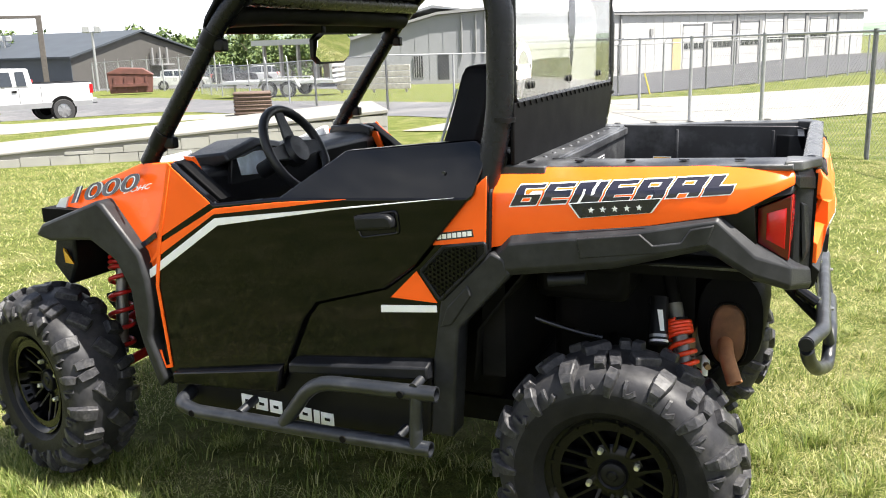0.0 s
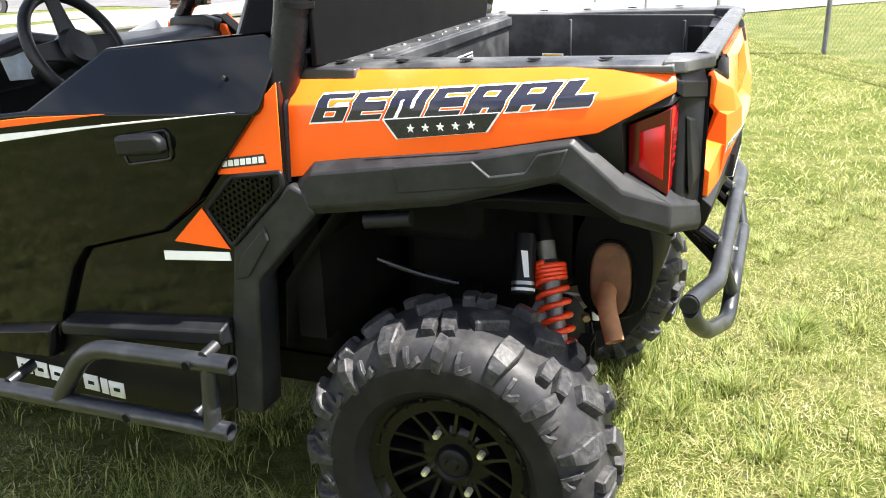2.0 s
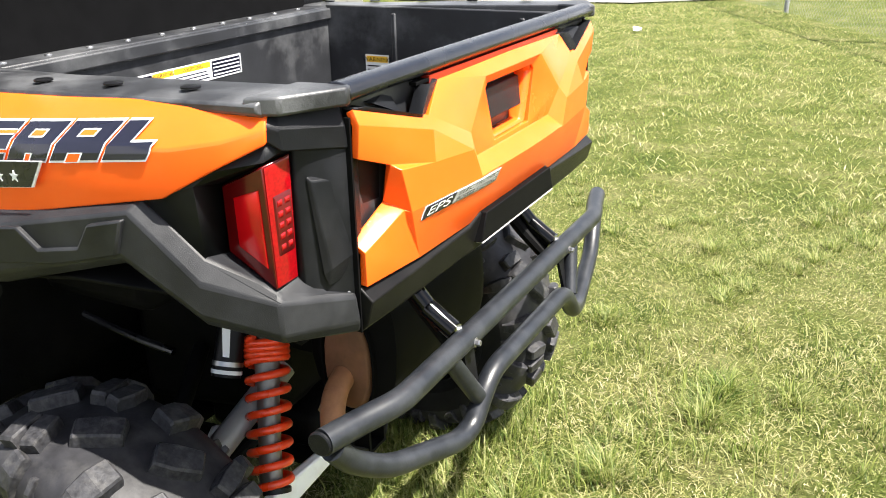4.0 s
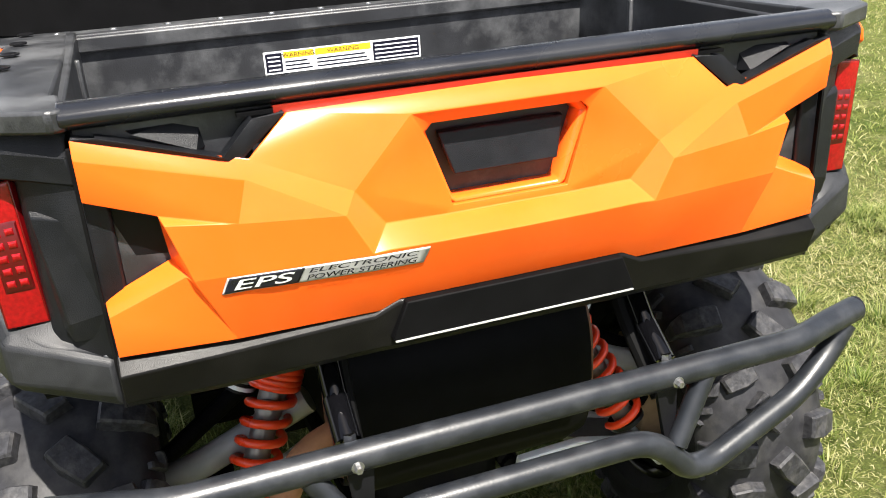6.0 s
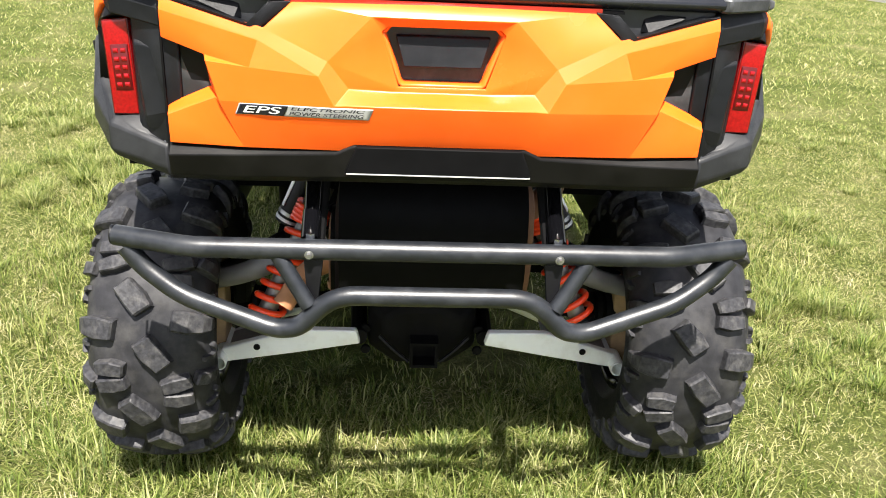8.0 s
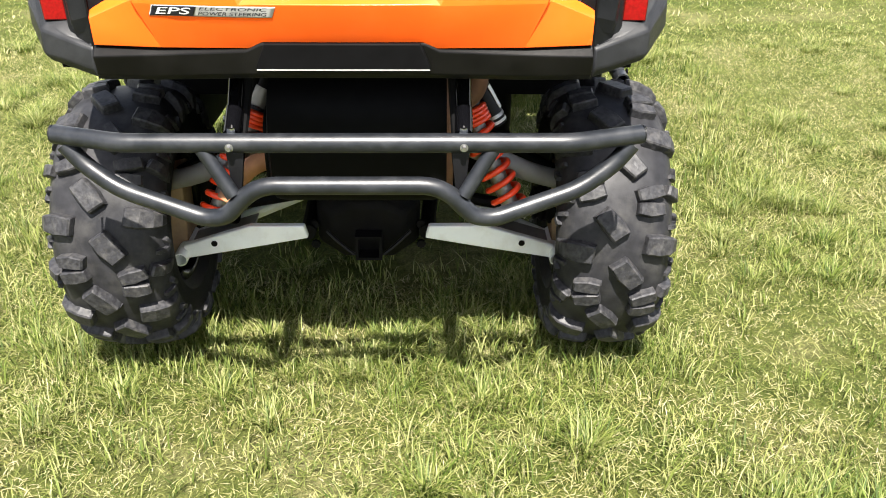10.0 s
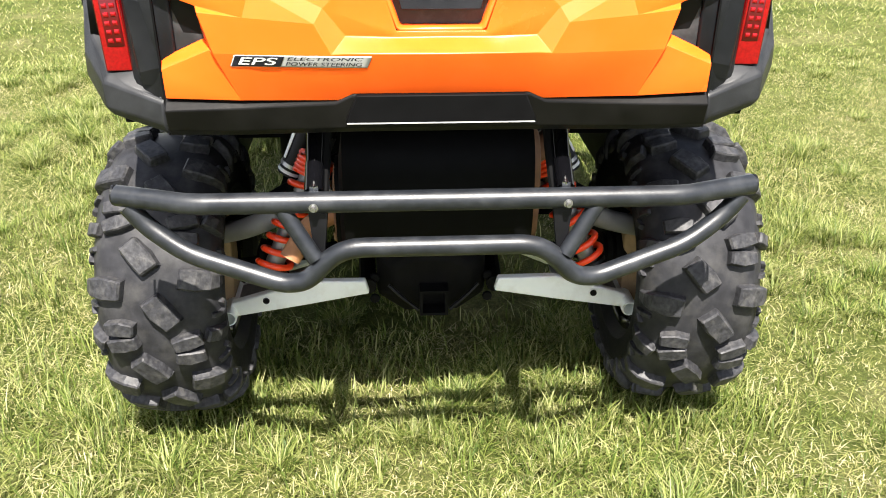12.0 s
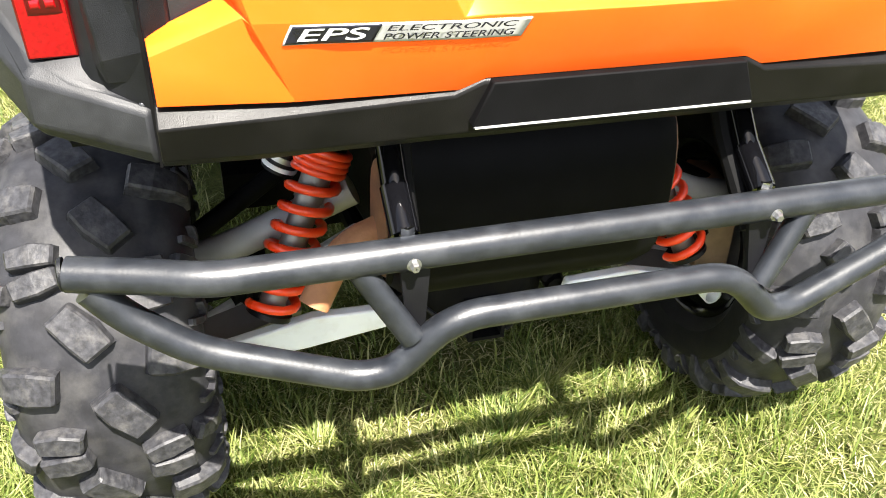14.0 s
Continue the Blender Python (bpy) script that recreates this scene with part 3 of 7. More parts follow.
def gate_text(text, y0, y1, z0, z1, m, bold):
    ob = lettering(text, 1.0, (0, 0, 0), Matrix(), m, TG, 0.25, 1.0, bold, lift=0.0)
    xs = [v.co.x for v in ob.data.vertices]
    zs = [v.co.y for v in ob.data.vertices]
    for v in ob.data.vertices:
        y = y0 + (y1 - y0) * (v.co.x - min(xs)) / (max(xs) - min(xs))
        z = z0 + (z1 - z0) * (v.co.y - min(zs)) / (max(zs) - min(zs))
        v.co = (gate_x(y, z) + (0.0027 if m is DECAL_WHITE else 0.0036), y, z)


badge(-.342, -.118, .9975, 1.0175, DECAL_SILVER, "silver badge reading electronic power steering")
badge(-.340, -.260, .9983, 1.0167, DECAL_BLACK, "black badge reading EPS")
gate_text("EPS", -.333, -.267, 1.0010, 1.0142, DECAL_WHITE, 0.01)
gate_text("ELECTRONIC", -.252, -.128, 1.0098, 1.0160, DECAL_BLACK, 0.01)
gate_text("POWER STEERING", -.255, -.130, 1.0003, 1.0072, DECAL_BLACK, 0.01)


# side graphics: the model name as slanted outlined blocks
def on_side(pts, y, lift):
    return loft([[(x, y, z) for x, z in pts], [(x, y - lift, z) for x, z in pts]])


# Black tubes stand for the dark gap between side and corner panels.
for s in (-1, 1):
    part("seam_gap_line", tube(sided([(-0.348, 0.652, 0.962), (-0.345, 0.644, 1.116), (-0.342, 0.588, 1.180)], s), 0.0065, 8, 0.01), CAGE_BLACK, VEH)


def name_blocks():
    zb0, zb1, zt0, zt1 = 1.082, 1.134, 1.139, 1.180
    xs = [(-0.290, -0.216), (-0.209, -0.136), (-0.129, -0.052), (-0.045, 0.026), (0.033, 0.108), (0.114, 0.193), (0.199, 0.268)]
    kx = (-0.34, 0.10, 0.30, 0.41)

    def line(x, v):
        return np.interp(x, kx, v)

    def side_at(x, z, lift):
        """A point on the side panel, lifted along the panel's own slope."""
        yl, zl = line(x, (.644, .640, .622, .600)), line(x, (.968, 1.055, 1.090, 1.138))
        yc, zc = line(x, (.637, .635, .614, .566)), line(x, (1.116, 1.134, 1.148, 1.186))
        yt, zt = line(x, (.580, .580, .566, .540)), line(x, (1.176, 1.190, 1.198, 1.200))
        if z <= zc:
            k = (z - zl) / (zc - zl)
            return (x, -(yl + (yc - yl) * k + lift), z)
        k = (z - zc) / (zt - zc)
        return (x, -(yc + (yt - yc) * k + lift * 0.72), z + lift * 0.69)
    SL = 0.028
    for i, (a, b) in enumerate(xs):
        def lo(x):
            return zb0 + (zb1 - zb0) * (x + 0.29) / 0.56

        def hi(x):
            return zt0 + (zt1 - zt0) * (x + 0.29) / 0.56 - 0.002

        def plate(x0, x1, g0, g1, lift, m, nm):
            cols = [x0 + (x1 - x0) * j / 5 for j in range(6)]
            rows = []
            for j in range(9):
                g = g0 + (g1 - g0) * j / 8
                row = []
                for x in cols:
                    z = lo(x) + (hi(x) - lo(x)) * g
                    row.append(side_at(x + SL * (g - 0.5) + 0.012, z, lift))
                rows.append(row)
            part(nm, loft(rows, closed=False), m, VEH, smooth=20)
        w, e = b - a, 0.0034
        shapes = [(a, b + 0.002, 0, 1)] if i < 6 else [(a, a + w * .50, 0, 1), (a, b + 0.002, 0, .46)]
        for x0, x1, g0, g1 in shapes:
            plate(x0, x1, g0, g1, 0.0085, DECAL_WHITE, "graphic_outline")
        for k, (x0, x1, g0, g1) in enumerate(shapes):
            plate(x0 + e * .6, x1 - e * .55, g0 + .07, g1 - .07, 0.0095 + .0003 * k, DECAL_BLACK, "graphic_block")
        slots = (((.36, 1.0, .60, .76), (.36, .70, .24, .46)), ((.38, 1.0, .60, .74), (.38, 1.0, .26, .40)), ((.30, .40, .0, .60), (.62, .72, .42, 1.0)), ((.38, 1.0, .60, .74), (.38, 1.0, .26, .40)), ((.34, .70, .54, .74), (.46, .64, .0, .30)), ((.34, .70, .54, .74), (.34, .66, .0, .30)), ())[i]
        for f0, f1, g0, g1 in slots:
            plate(a + w * f0, a + w * f1, g0, g1, 0.0103, DECAL_WHITE, "graphic_slot")
            if g1 - g0 < .5:
                plate(a + w * (f0 + .035), a + w * (f1 - .035 if f1 < 1 else f1 + .06), g0 + .035, g1 - .035, 0.0108, ORANGE, "graphic_counter")
    fl = [(-0.128, 1.100), (0.112, 1.124), (0.086, 1.086), (-0.100, 1.063)]
    part("star_plate", on_side(fl, -0.6505, 0.002), DECAL_WHITE, VEH)
    c = Vector((sum(p[0] for p in fl) / 4, sum(p[1] for p in fl) / 4))
    part("star_field", on_side([tuple(c + (Vector(p) - c) * (0.955 if abs(p[0]) else 1)) for p in [(x, z) for x, z in fl]], -0.6520, 0.0015), DECAL_BLACK, VEH)
    for i in range(5):
        cx, cz = -0.068 + 0.0305 * i, 1.0855 + 0.0031 * i
        star = []
        for k in range(10):
            r = 0.0085 if k % 2 == 0 else 0.0036
            a = math.pi / 2 + k * math.pi / 5
            star.append((cx + r * math.cos(a), cz + r * math.sin(a)))
        part("star", on_side(star, -0.6535, 0.001), DECAL_WHITE, VEH)


name_blocks()


# ---- cab ----
def cab_side(s):
    left = s < 0
    skin = [(-1.385, 1.180), (-1.225, 1.058), (-0.992, 1.086), (-0.386, 1.113), (-0.552, 0.916), (-0.655, 0.838), (-0.885, 0.775), (-0.930, 0.720), (-0.995, 0.580), (-1.040, 0.478), (-1.445, 0.455), (-1.482, 0.500), (-1.472, 0.782), (-1.445, 0.945)]
    door = part("door", prism(skin, "xz", s * 0.655, s * 0.692), BLACK_GLOSS, VEH, "gloss black door with orange and white stripes", bevel=0.008, seg=3)
    up = [(-0.995, 1.074), (-0.985, 1.090), (-0.786, 1.222), (-0.393, 1.258), (-0.352, 1.232), (-0.378, 1.118), (-0.392, 1.100)]
    bm = prism(up, "xz", s * 0.650, s * 0.690)
    for v in bm.verts:
        v.co.y -= s * 0.42 * (v.co.z - 1.09) if v.co.z > 1.12 else 0
    part("door_upper", bm, SHIELD_GLOSS, door, "gloss black upper door panel", bevel=0.006)
    body = [(-1.045, 0.470), (-1.000, 0.575), (-0.935, 0.716), (-0.890, 0.770), (-0.66, 0.834), (-0.556, 0.912), (-0.385, 1.112), (-0.345, 1.170), (-0.345, 0.950), (-0.480, 0.800), (-0.505, 0.640), (-0.525, 0.55)]
    part("cab_side", prism(body, "xz", s * 0.60, s * 0.668), BLACK_GLOSS, VEH, "gloss black rear cab side", bevel=0.006)
    rocker = [(-1.455, 0.468), (-1.040, 0.480), (-0.985, 0.585), (-0.520, 0.632), (-0.530, 0.405), (-0.62, 0.345), (-1.40, 0.325), (-1.47, 0.39)]
    part("rocker_panel", prism(rocker, "xz", s * 0.56, s * 0.675), BLACK_SATIN, VEH, "black rocker panel below the door", bevel=0.012, seg=3)
    part("rocker_ledge", loft([sided([(-0.985, 0.66, 0.590), (-0.985, 0.712, 0.578), (-0.985, 0.712, 0.548), (-0.985, 0.66, 0.540)], s), sided([(-0.520, 0.66, 0.638), (-0.520, 0.712, 0.622), (-0.520, 0.712, 0.585), (-0.520, 0.66, 0.57)], s)]), BLACK_PLASTIC, VEH, bevel=0.006)
    part("door_ledge", loft([sided([(-1.430, 0.66, 0.505), (-1.430, 0.722, 0.496), (-1.430, 0.720, 0.458), (-1.430, 0.66, 0.455)], s), sided([(-1.010, 0.66, 0.580), (-1.010, 0.722, 0.560), (-1.030, 0.720, 0.480), (-1.030, 0.66, 0.475)], s)]), BLACK_GLOSS, door, bevel=0.006)

    def flat(nm, pts, m, y, parent, th=0.003, label=""):
        return part(nm, prism(pts, "xz", s * y, s * (y + th)), m, parent, label, bevel=0.0008, seg=1)
    flat("graphic_panel", [(-1.382, 1.176), (-1.236, 1.060), (-1.438, 0.944)], ORANGE, 0.692, door)
    flat("graphic_panel", [(-1.440, 0.925), (-1.222, 1.044), (-0.99, 1.074), (-0.76, 1.092), (-0.96, 1.062), (-1.226, 1.026), (-1.50, 0.852)], ORANGE, 0.692, door)
    flat("graphic_stripe", [(-1.500, 0.832), (-1.225, 1.014), (-0.430, 1.110), (-0.80, 1.060), (-1.215, 0.992), (-1.505, 0.800)], DECAL_WHITE, 0.692, door)
    flat("graphic_edge", [(-1.384, 1.182), (-1.370, 1.172), (-1.436, 0.945), (-1.468, 0.780), (-1.446, 0.505), (-1.478, 0.497), (-1.494, 0.560), (-1.487, 0.560), (-1.474, 0.508), (-1.456, 0.514), (-1.480, 0.782), (-1.450, 0.945)], ORANGE, 0.6925, door, 0.005)
    flat("corner_panel", [(-0.345, 1.168), (-0.392, 1.124), (-0.470, 1.090), (-0.505, 1.010), (-0.528, 0.968), (-0.35, 0.985)], ORANGE, 0.668, VEH, label="orange cab corner panel")
    flat("corner_panel", [(-0.560, 0.892), (-0.645, 0.808), (-0.498, 0.803)], ORANGE, 0.668, VEH)
    flat("graphic_stripe", [(-0.678, 0.782), (-0.502, 0.796), (-0.500, 0.776), (-0.678, 0.760)], DECAL_WHITE, 0.668, VEH)
    # grille mesh
    gp = [(-0.472, 0.968), (-0.352, 0.985), (-0.350, 0.955), (-0.488, 0.815), (-0.545, 0.892)]
    g = part("side_grille", prism(gp, "xz", s * 0.668, s * 0.6715), BLACK_SATIN, VEH, "black honeycomb side grille", bevel=0.001)
    c = Vector((sum(p[0] for p in gp) / 5, sum(p[1] for p in gp) / 5))
    part("grille_frame", tube([(x, s * 0.673, z) for x, z in gp] + [(gp[0][0], s * 0.673, gp[0][1])], 0.006, 8, 0.008), BLACK_PLASTIC, g)
    if left:
        bm = bmesh.new()

        def inside(p):
            n = len(gp)
            sgn = [(gp[(i + 1) % n][0] - gp[i][0]) * (p[1] - gp[i][1]) - (gp[(i + 1) % n][1] - gp[i][1]) * (p[0] - gp[i][0]) for i in range(n)]
            return all(v < -0.0009 for v in sgn)
        a = 0.0068
        for i in range(-14, 15):
            for j in range(-14, 15):
                p = (c.x + i * a * 1.75, c.y + (j + 0.5 * (i % 2)) * a * 2.0)
                if not inside(p):
                    continue
                ro = [(p[0] + a * 1.10 * math.cos(k * math.pi / 3), p[1] + a * 1.10 * math.sin(k * math.pi / 3)) for k in range(6)]
                ri = [(p[0] + a * 0.72 * math.cos(k * math.pi / 3), p[1] + a * 0.72 * math.sin(k * math.pi / 3)) for k in range(6)]
                loft([[(x, s * 0.671, z) for x, z in ro], [(x, s * 0.679, z) for x, z in ro], [(x, s * 0.679, z) for x, z in ri], [(x, s * 0.671, z) for x, z in ri]], caps=False, bm=bm)
        part("honeycomb", bm, BLACK_GLOSS, g, smooth=0)
        # maker's plate and handle
        pl = part("engine_badge", prism([(-0.498, 1.004), (-0.388, 1.022), (-0.384, 1.001), (-0.497, 0.983)], "xz", -0.671, -0.6725), DECAL_BLACK, VEH, "small black and white badge strip")
        for i in range(7):
            x = -0.491 + i * 0.0149
            part("badge_block", prism([(x, 0.988 + 0.0024 * i), (x + 0.0115, 0.9895 + 0.0024 * i), (x + 0.0115, 1.0025 + 0.0024 * i), (x, 1.001 + 0.0024 * i)], "xz", -0.6725, -0.6735), DECAL_WHITE, pl)
        part("handle_recess", prism([(-0.738, 1.044), (-0.612, 1.058), (-0.605, 1.000), (-0.722, 0.986)], "xz", -0.690, -0.6945), BLACK_SATIN, door, bevel=0.002)
        part("door_handle", prism([(-0.728, 1.050), (-0.625, 1.060), (-0.604, 1.046), (-0.606, 1.018), (-0.724, 1.006)], "xz", -0.692, -0.722), BLACK_PLASTIC, door, "black door handle", bevel=0.010, seg=3)
        part("handle_bezel", tube([(-0.736, -0.694, 1.042), (-0.604, -0.694, 1.066), (-0.598, -0.694, 1.004), (-0.716, -0.694, 0.984), (-0.736, -0.694, 1.042)], 0.0045, 8, 0.012), BLACK_GLOSS, door)
        part("door_bolt", disc((-0.47, -0.662, 1.172), "y", 0.005, -0.005, 10), STEEL_BLACK, door)
        # maker's name on the rocker as plain blocks
        for i, w in enumerate((1, 1, 1, 1, 1, .45, 1)):
            x = -1.195 + i * 0.0535 - (0.028 if i == 6 else 0)
            z = 0.398 - 0.0035 * i
            if i == 3:
                continue
            part("name_block", prism([(x, z), (x + 0.045 * w, z - 0.002), (x + 0.045 * w, z + 0.040), (x, z + 0.042)], "xz", -0.675, -0.6775), DECAL_WHITE, VEH, "white name block on the rocker panel" if i == 0 else "")
            if w == 1:
                part("name_slot", prism([(x + .014, z + .016), (x + .032, z + .015), (x + .032, z + .024), (x + .014, z + .025)], "xz", -0.677, -0.679), BLACK_SATIN, VEH)


for s in (-1, 1):
    cab_side(s)

# step bar
def nerf(s):
    y = 0.752
    bar = part("step_bar", tube(sided([(-1.395, 0.66, 0.425), (-1.385, y, 0.412), (-1.325, y, 0.392), (-1.0, y, 0.392), (-0.498, y - 0.003, 0.393)], s), 0.0225, 16, 0.03, hollow=True), STEEL_BLACK, VEH, "grey-black steel tube step bar")
    part("upper_tube", tube(sided([(-0.985, y, 0.402), (-0.872, y, 0.552), (-0.478, y - 0.010, 0.560)], s), 0.0225, 16, 0.07, hollow=True), STEEL_BLACK, bar)
    part("upright", tube(sided([(-0.545, y, 0.392), (-0.540, y - 0.01, 0.558)], s), 0.020, 14, 0), STEEL_BLACK, bar)
    for x, z in ((-0.62, 0.392), (-0.545, 0.575), (-1.15, 0.41)):
        part("stay", tube(sided([(x, y, z), (x + 0.01, 0.66, z + 0.02)], s), 0.014, 12, 0), STEEL_BLACK, bar)
    # Dark discs on the tubes stand for the shade inside drilled holes.
    for x, z in ((-1.322, 0.392), (-0.772, 0.392), (-0.578, 0.558)):
        part("hole", disc((x, s * (y + 0.0195), z), "y", 0.011, s * 0.004, 14), CHASSIS, bar)


for s in (-1, 1):
    nerf(s)


# front
def front_side(s):
    fen = [(-1.392, 0.640, 1.178), (-1.447, 0.645, 1.172), (-1.540, 0.640, 1.166), (-1.895, 0.600, 1.045), (-1.960, 0.575, 1.010), (-1.955, 0.590, 0.965), (-1.66, 0.655, 1.030), (-1.552, 0.668, 0.885), (-1.52, 0.672, 0.80), (-1.478, 0.675, 0.782), (-1.450, 0.672, 0.946)]
    part("front_fender", loft([sided(fen, s), [(x, s * (y - 0.03), z) for x, y, z in fen]]), ORANGE, VEH, "glossy orange front fender", bevel=0.004)
    fl = [(-1.965, 0.922), (-1.930, 0.962), (-1.675, 1.052), (-1.652, 1.040), (-1.520, 0.885), (-1.498, 0.800), (-1.494, 0.691), (-1.512, 0.605), (-1.462, 0.467), (-1.495, 0.43), (-1.548, 0.580), (-1.568, 0.660), (-1.574, 0.760), (-1.622, 0.855), (-1.720, 0.918), (-1.90, 0.905)]
    part("front_flare", prism(fl, "xz", s * 0.60, s * 0.715), FLARE_PLASTIC, VEH, "matt black plastic front wheel arch flare", bevel=0.012, seg=3)
    part("front_liner", prism([(-2.0, 0.95), (-1.75, 0.97), (-1.60, 0.80), (-1.50, 0.50), (-1.47, 0.50), (-1.50, 1.0), (-2.0, 1.0)], "xz", s * 0.30, s * 0.64), CHASSIS, VEH)
    part("graphic_line", prism([(-1.56, 0.900), (-1.478, 0.952), (-1.474, 0.935), (-1.556, 0.884)], "xz", s * 0.672, s * 0.6765), DECAL_BLACK, VEH)
    part("graphic_stripe", prism([(-1.545, 0.800), (-1.482, 0.850), (-1.480, 0.822), (-1.540, 0.775)], "xz", s * 0.674, s * 0.678), DECAL_WHITE, VEH)
    part("marker_lamp", hull(sided([(-2.03, 0.55, 0.845), (-1.985, 0.578, 0.834), (-1.955, 0.572, 0.786), (-2.01, 0.56, 0.785), (-1.99, 0.53, 0.80), (-2.02, 0.53, 0.84)], s)), AMBER, VEH, "amber side marker lens")
    part("nose_panel", prism([(-2.02, 0.96), (-1.95, 1.0), (-1.96, 0.78), (-2.0, 0.70), (-2.07, 0.78)], "xz", s * 0.30, s * 0.56), BLACK_PLASTIC, VEH, bevel=0.01)


for s in (-1, 1):
    front_side(s)
hood = []
for x, z, w, d in ((-2.10, 0.985, 0.44, 0.03), (-1.95, 1.045, 0.56, 0.03), (-1.70, 1.090, 0.60, 0.02), (-1.47, 1.118, 0.615, 0.012)):
    hood.append([(x, -w, z - 0.10), (x, -w, z - d), (x, -w * 0.55, z + 0.012), (x, 0, z), (x, w * 0.55, z + 0.012), (x, w, z - d), (x, w, z - 0.10)])
part("hood", loft(hood), ORANGE, VEH, "glossy orange sloping hood", bevel=0.006, smooth=20)
part("hood_graphic", prism([(-1.965, 1.0), (-1.94, 1.03), (-1.90, 1.04), (-1.93, 0.985)], "xz", -0.602, -0.61), DECAL_WHITE, VEH)
for s in (-1, 1):
    rg = sided([(-1.80, 0.52, 1.062), (-1.54, 0.545, 1.176), (-1.50, 0.43, 1.186), (-1.77, 0.40, 1.075)], s)
    part("hood_ridge", loft([rg, [(x, y, z - 0.06) for x, y, z in rg]]), DECAL_WHITE, VEH, "white and red hood graphic", bevel=0.006)
    rq = sided([(-1.69, 0.5315, 1.110), (-1.55, 0.5455, 1.171), (-1.55, 0.5485, 1.150), (-1.66, 0.5375, 1.098)], s)
    part("hood_ridge_stripe", loft([[(x, y + s * 0.002, z) for x, y, z in rq], [(x, y - s * 0.004, z) for x, y, z in rq]]), RED_STRIPE_SHADE, VEH)
def fitted(text, bl, br, tl, out, material, parent, bold=0.0, shear=0.0):
    """Lettering whose box fills the parallelogram bl, br, tl, lifted by out to the side."""
    ob = lettering(text, 1.0, (0, 0, 0), Matrix(), material, parent, shear, 1.0, bold, lift=0.0)
    co = np.empty(len(ob.data.vertices) * 3)
    ob.data.vertices.foreach_get("co", co)
    co = co.reshape(-1, 3)
    mn, mx = co.min(0), co.max(0)
    o, u, v = Vector(bl), Vector(br) - Vector(bl), Vector(tl) - Vector(bl)
    for vert in ob.data.vertices:
        q = o + u * ((vert.co.x - mn[0]) / (mx[0] - mn[0])) + v * ((vert.co.y - mn[1]) / (mx[1] - mn[1]))
        vert.co = (q.x, q.y - out, q.z)
    return ob


N0, N1, N2 = (-1.8822, -0.6016, 1.017), (-1.525, -0.6655, 1.090), (-1.8642, -0.5926, 1.0733)
fitted("1000", N0, N1, N2, 0.016, DECAL_BLACK, VEH, 0.045, 0.08)
fitted("1000", N0, N1, N2, 0.018, DECAL_WHITE, VEH, 0.024, 0.08)
fitted("1000", N0, N1, N2, 0.020, DECAL_BLACK, VEH, 0.004, 0.08)
fitted("DOHC", (-1.598, -0.6546, 1.0705), (-1.458, -0.6801, 1.0985), (-1.590, -0.6533, 1.088), 0.016, DECAL_WHITE, VEH, 0.02, 0.3)

# cab floor and core: dark inner boxes added to block light
part("cab_floor", box(-1.50, -0.30, -0.40, 0.40, 0.34, 0.42), CHASSIS, VEH)
part("firewall", prism([(-1.56, 0.40), (-1.46, 0.40), (-1.42, 1.10), (-1.56, 1.12)], "xz", -0.60, 0.60), CHASSIS, VEH)
part("seat_bulkhead", box(-0.40, -0.33, -0.58, 0.58, 0.57, 1.15), CHASSIS, VEH)
part("seat_base", box(-0.95, -0.40, -0.40, 0.40, 0.42, 0.70), CHASSIS, VEH, bevel=0.02)


def seat(y):
    st = part("seat", loft([[(-1.0, y - 0.22, 0.72), (-1.0, y + 0.22, 0.72), (-1.0, y + 0.22, 0.83), (-1.0, y - 0.22, 0.83)], [(-0.55, y - 0.23, 0.70), (-0.55, y + 0.23, 0.70), (-0.55, y + 0.23, 0.80), (-0.55, y - 0.23, 0.80)]]), SEAT, VEH, "black vinyl bucket seat with grey piping", bevel=0.03, seg=3)
    secs = []
    for z, x, w in ((0.78, -0.60, 0.22), (1.0, -0.545, 0.235), (1.18, -0.50, 0.21), (1.30, -0.475, 0.16), (1.42, -0.455, 0.12), (1.45, -0.45, 0.09)):
        secs.append([(x - 0.06, y - w, z), (x - 0.03, y - w * .6, z), (x - 0.03, y + w * .6, z), (x - 0.06, y + w, z), (x + 0.05, y + w * .9, z), (x + 0.05, y - w * .9, z)])
    part("backrest", loft(secs), SEAT, st, bevel=0.02, seg=3)
    part("piping", tube([(-0.665, y - 0.19, 0.85), (-0.62, y - 0.20, 1.05), (-0.565, y - 0.17, 1.20), (-0.53, y - 0.10, 1.38)], 0.004, 6, 0.03), DECAL_SILVER, st)
    part("seat_belt", loft([[(-0.60, y + 0.10, 0.90), (-0.60, y + 0.15, 0.90), (-0.603, y + 0.15, 0.90), (-0.603, y + 0.10, 0.90)], [(-0.44, y + 0.16, 1.36), (-0.44, y + 0.20, 1.36), (-0.445, y + 0.20, 1.36), (-0.445, y + 0.16, 1.36)]]), CHASSIS, st)


seat(-0.31)
seat(0.31)

# dash and steering
dash = part("dashboard", loft([[(-1.62, y, 1.08), (-1.60, y, 1.135 - 0.02 * (abs(y) > .5)), (-1.48, y, 1.150), (-1.37, y, 1.145), (-1.34, y, 1.12), (-1.35, y, 1.00), (-1.45, y, 0.85), (-1.56, y, 0.85)] for y in (-0.60, -0.45, -0.1, 0.1, 0.45, 0.60)]), DASH, VEH, "black moulded dashboard", bevel=0.012)
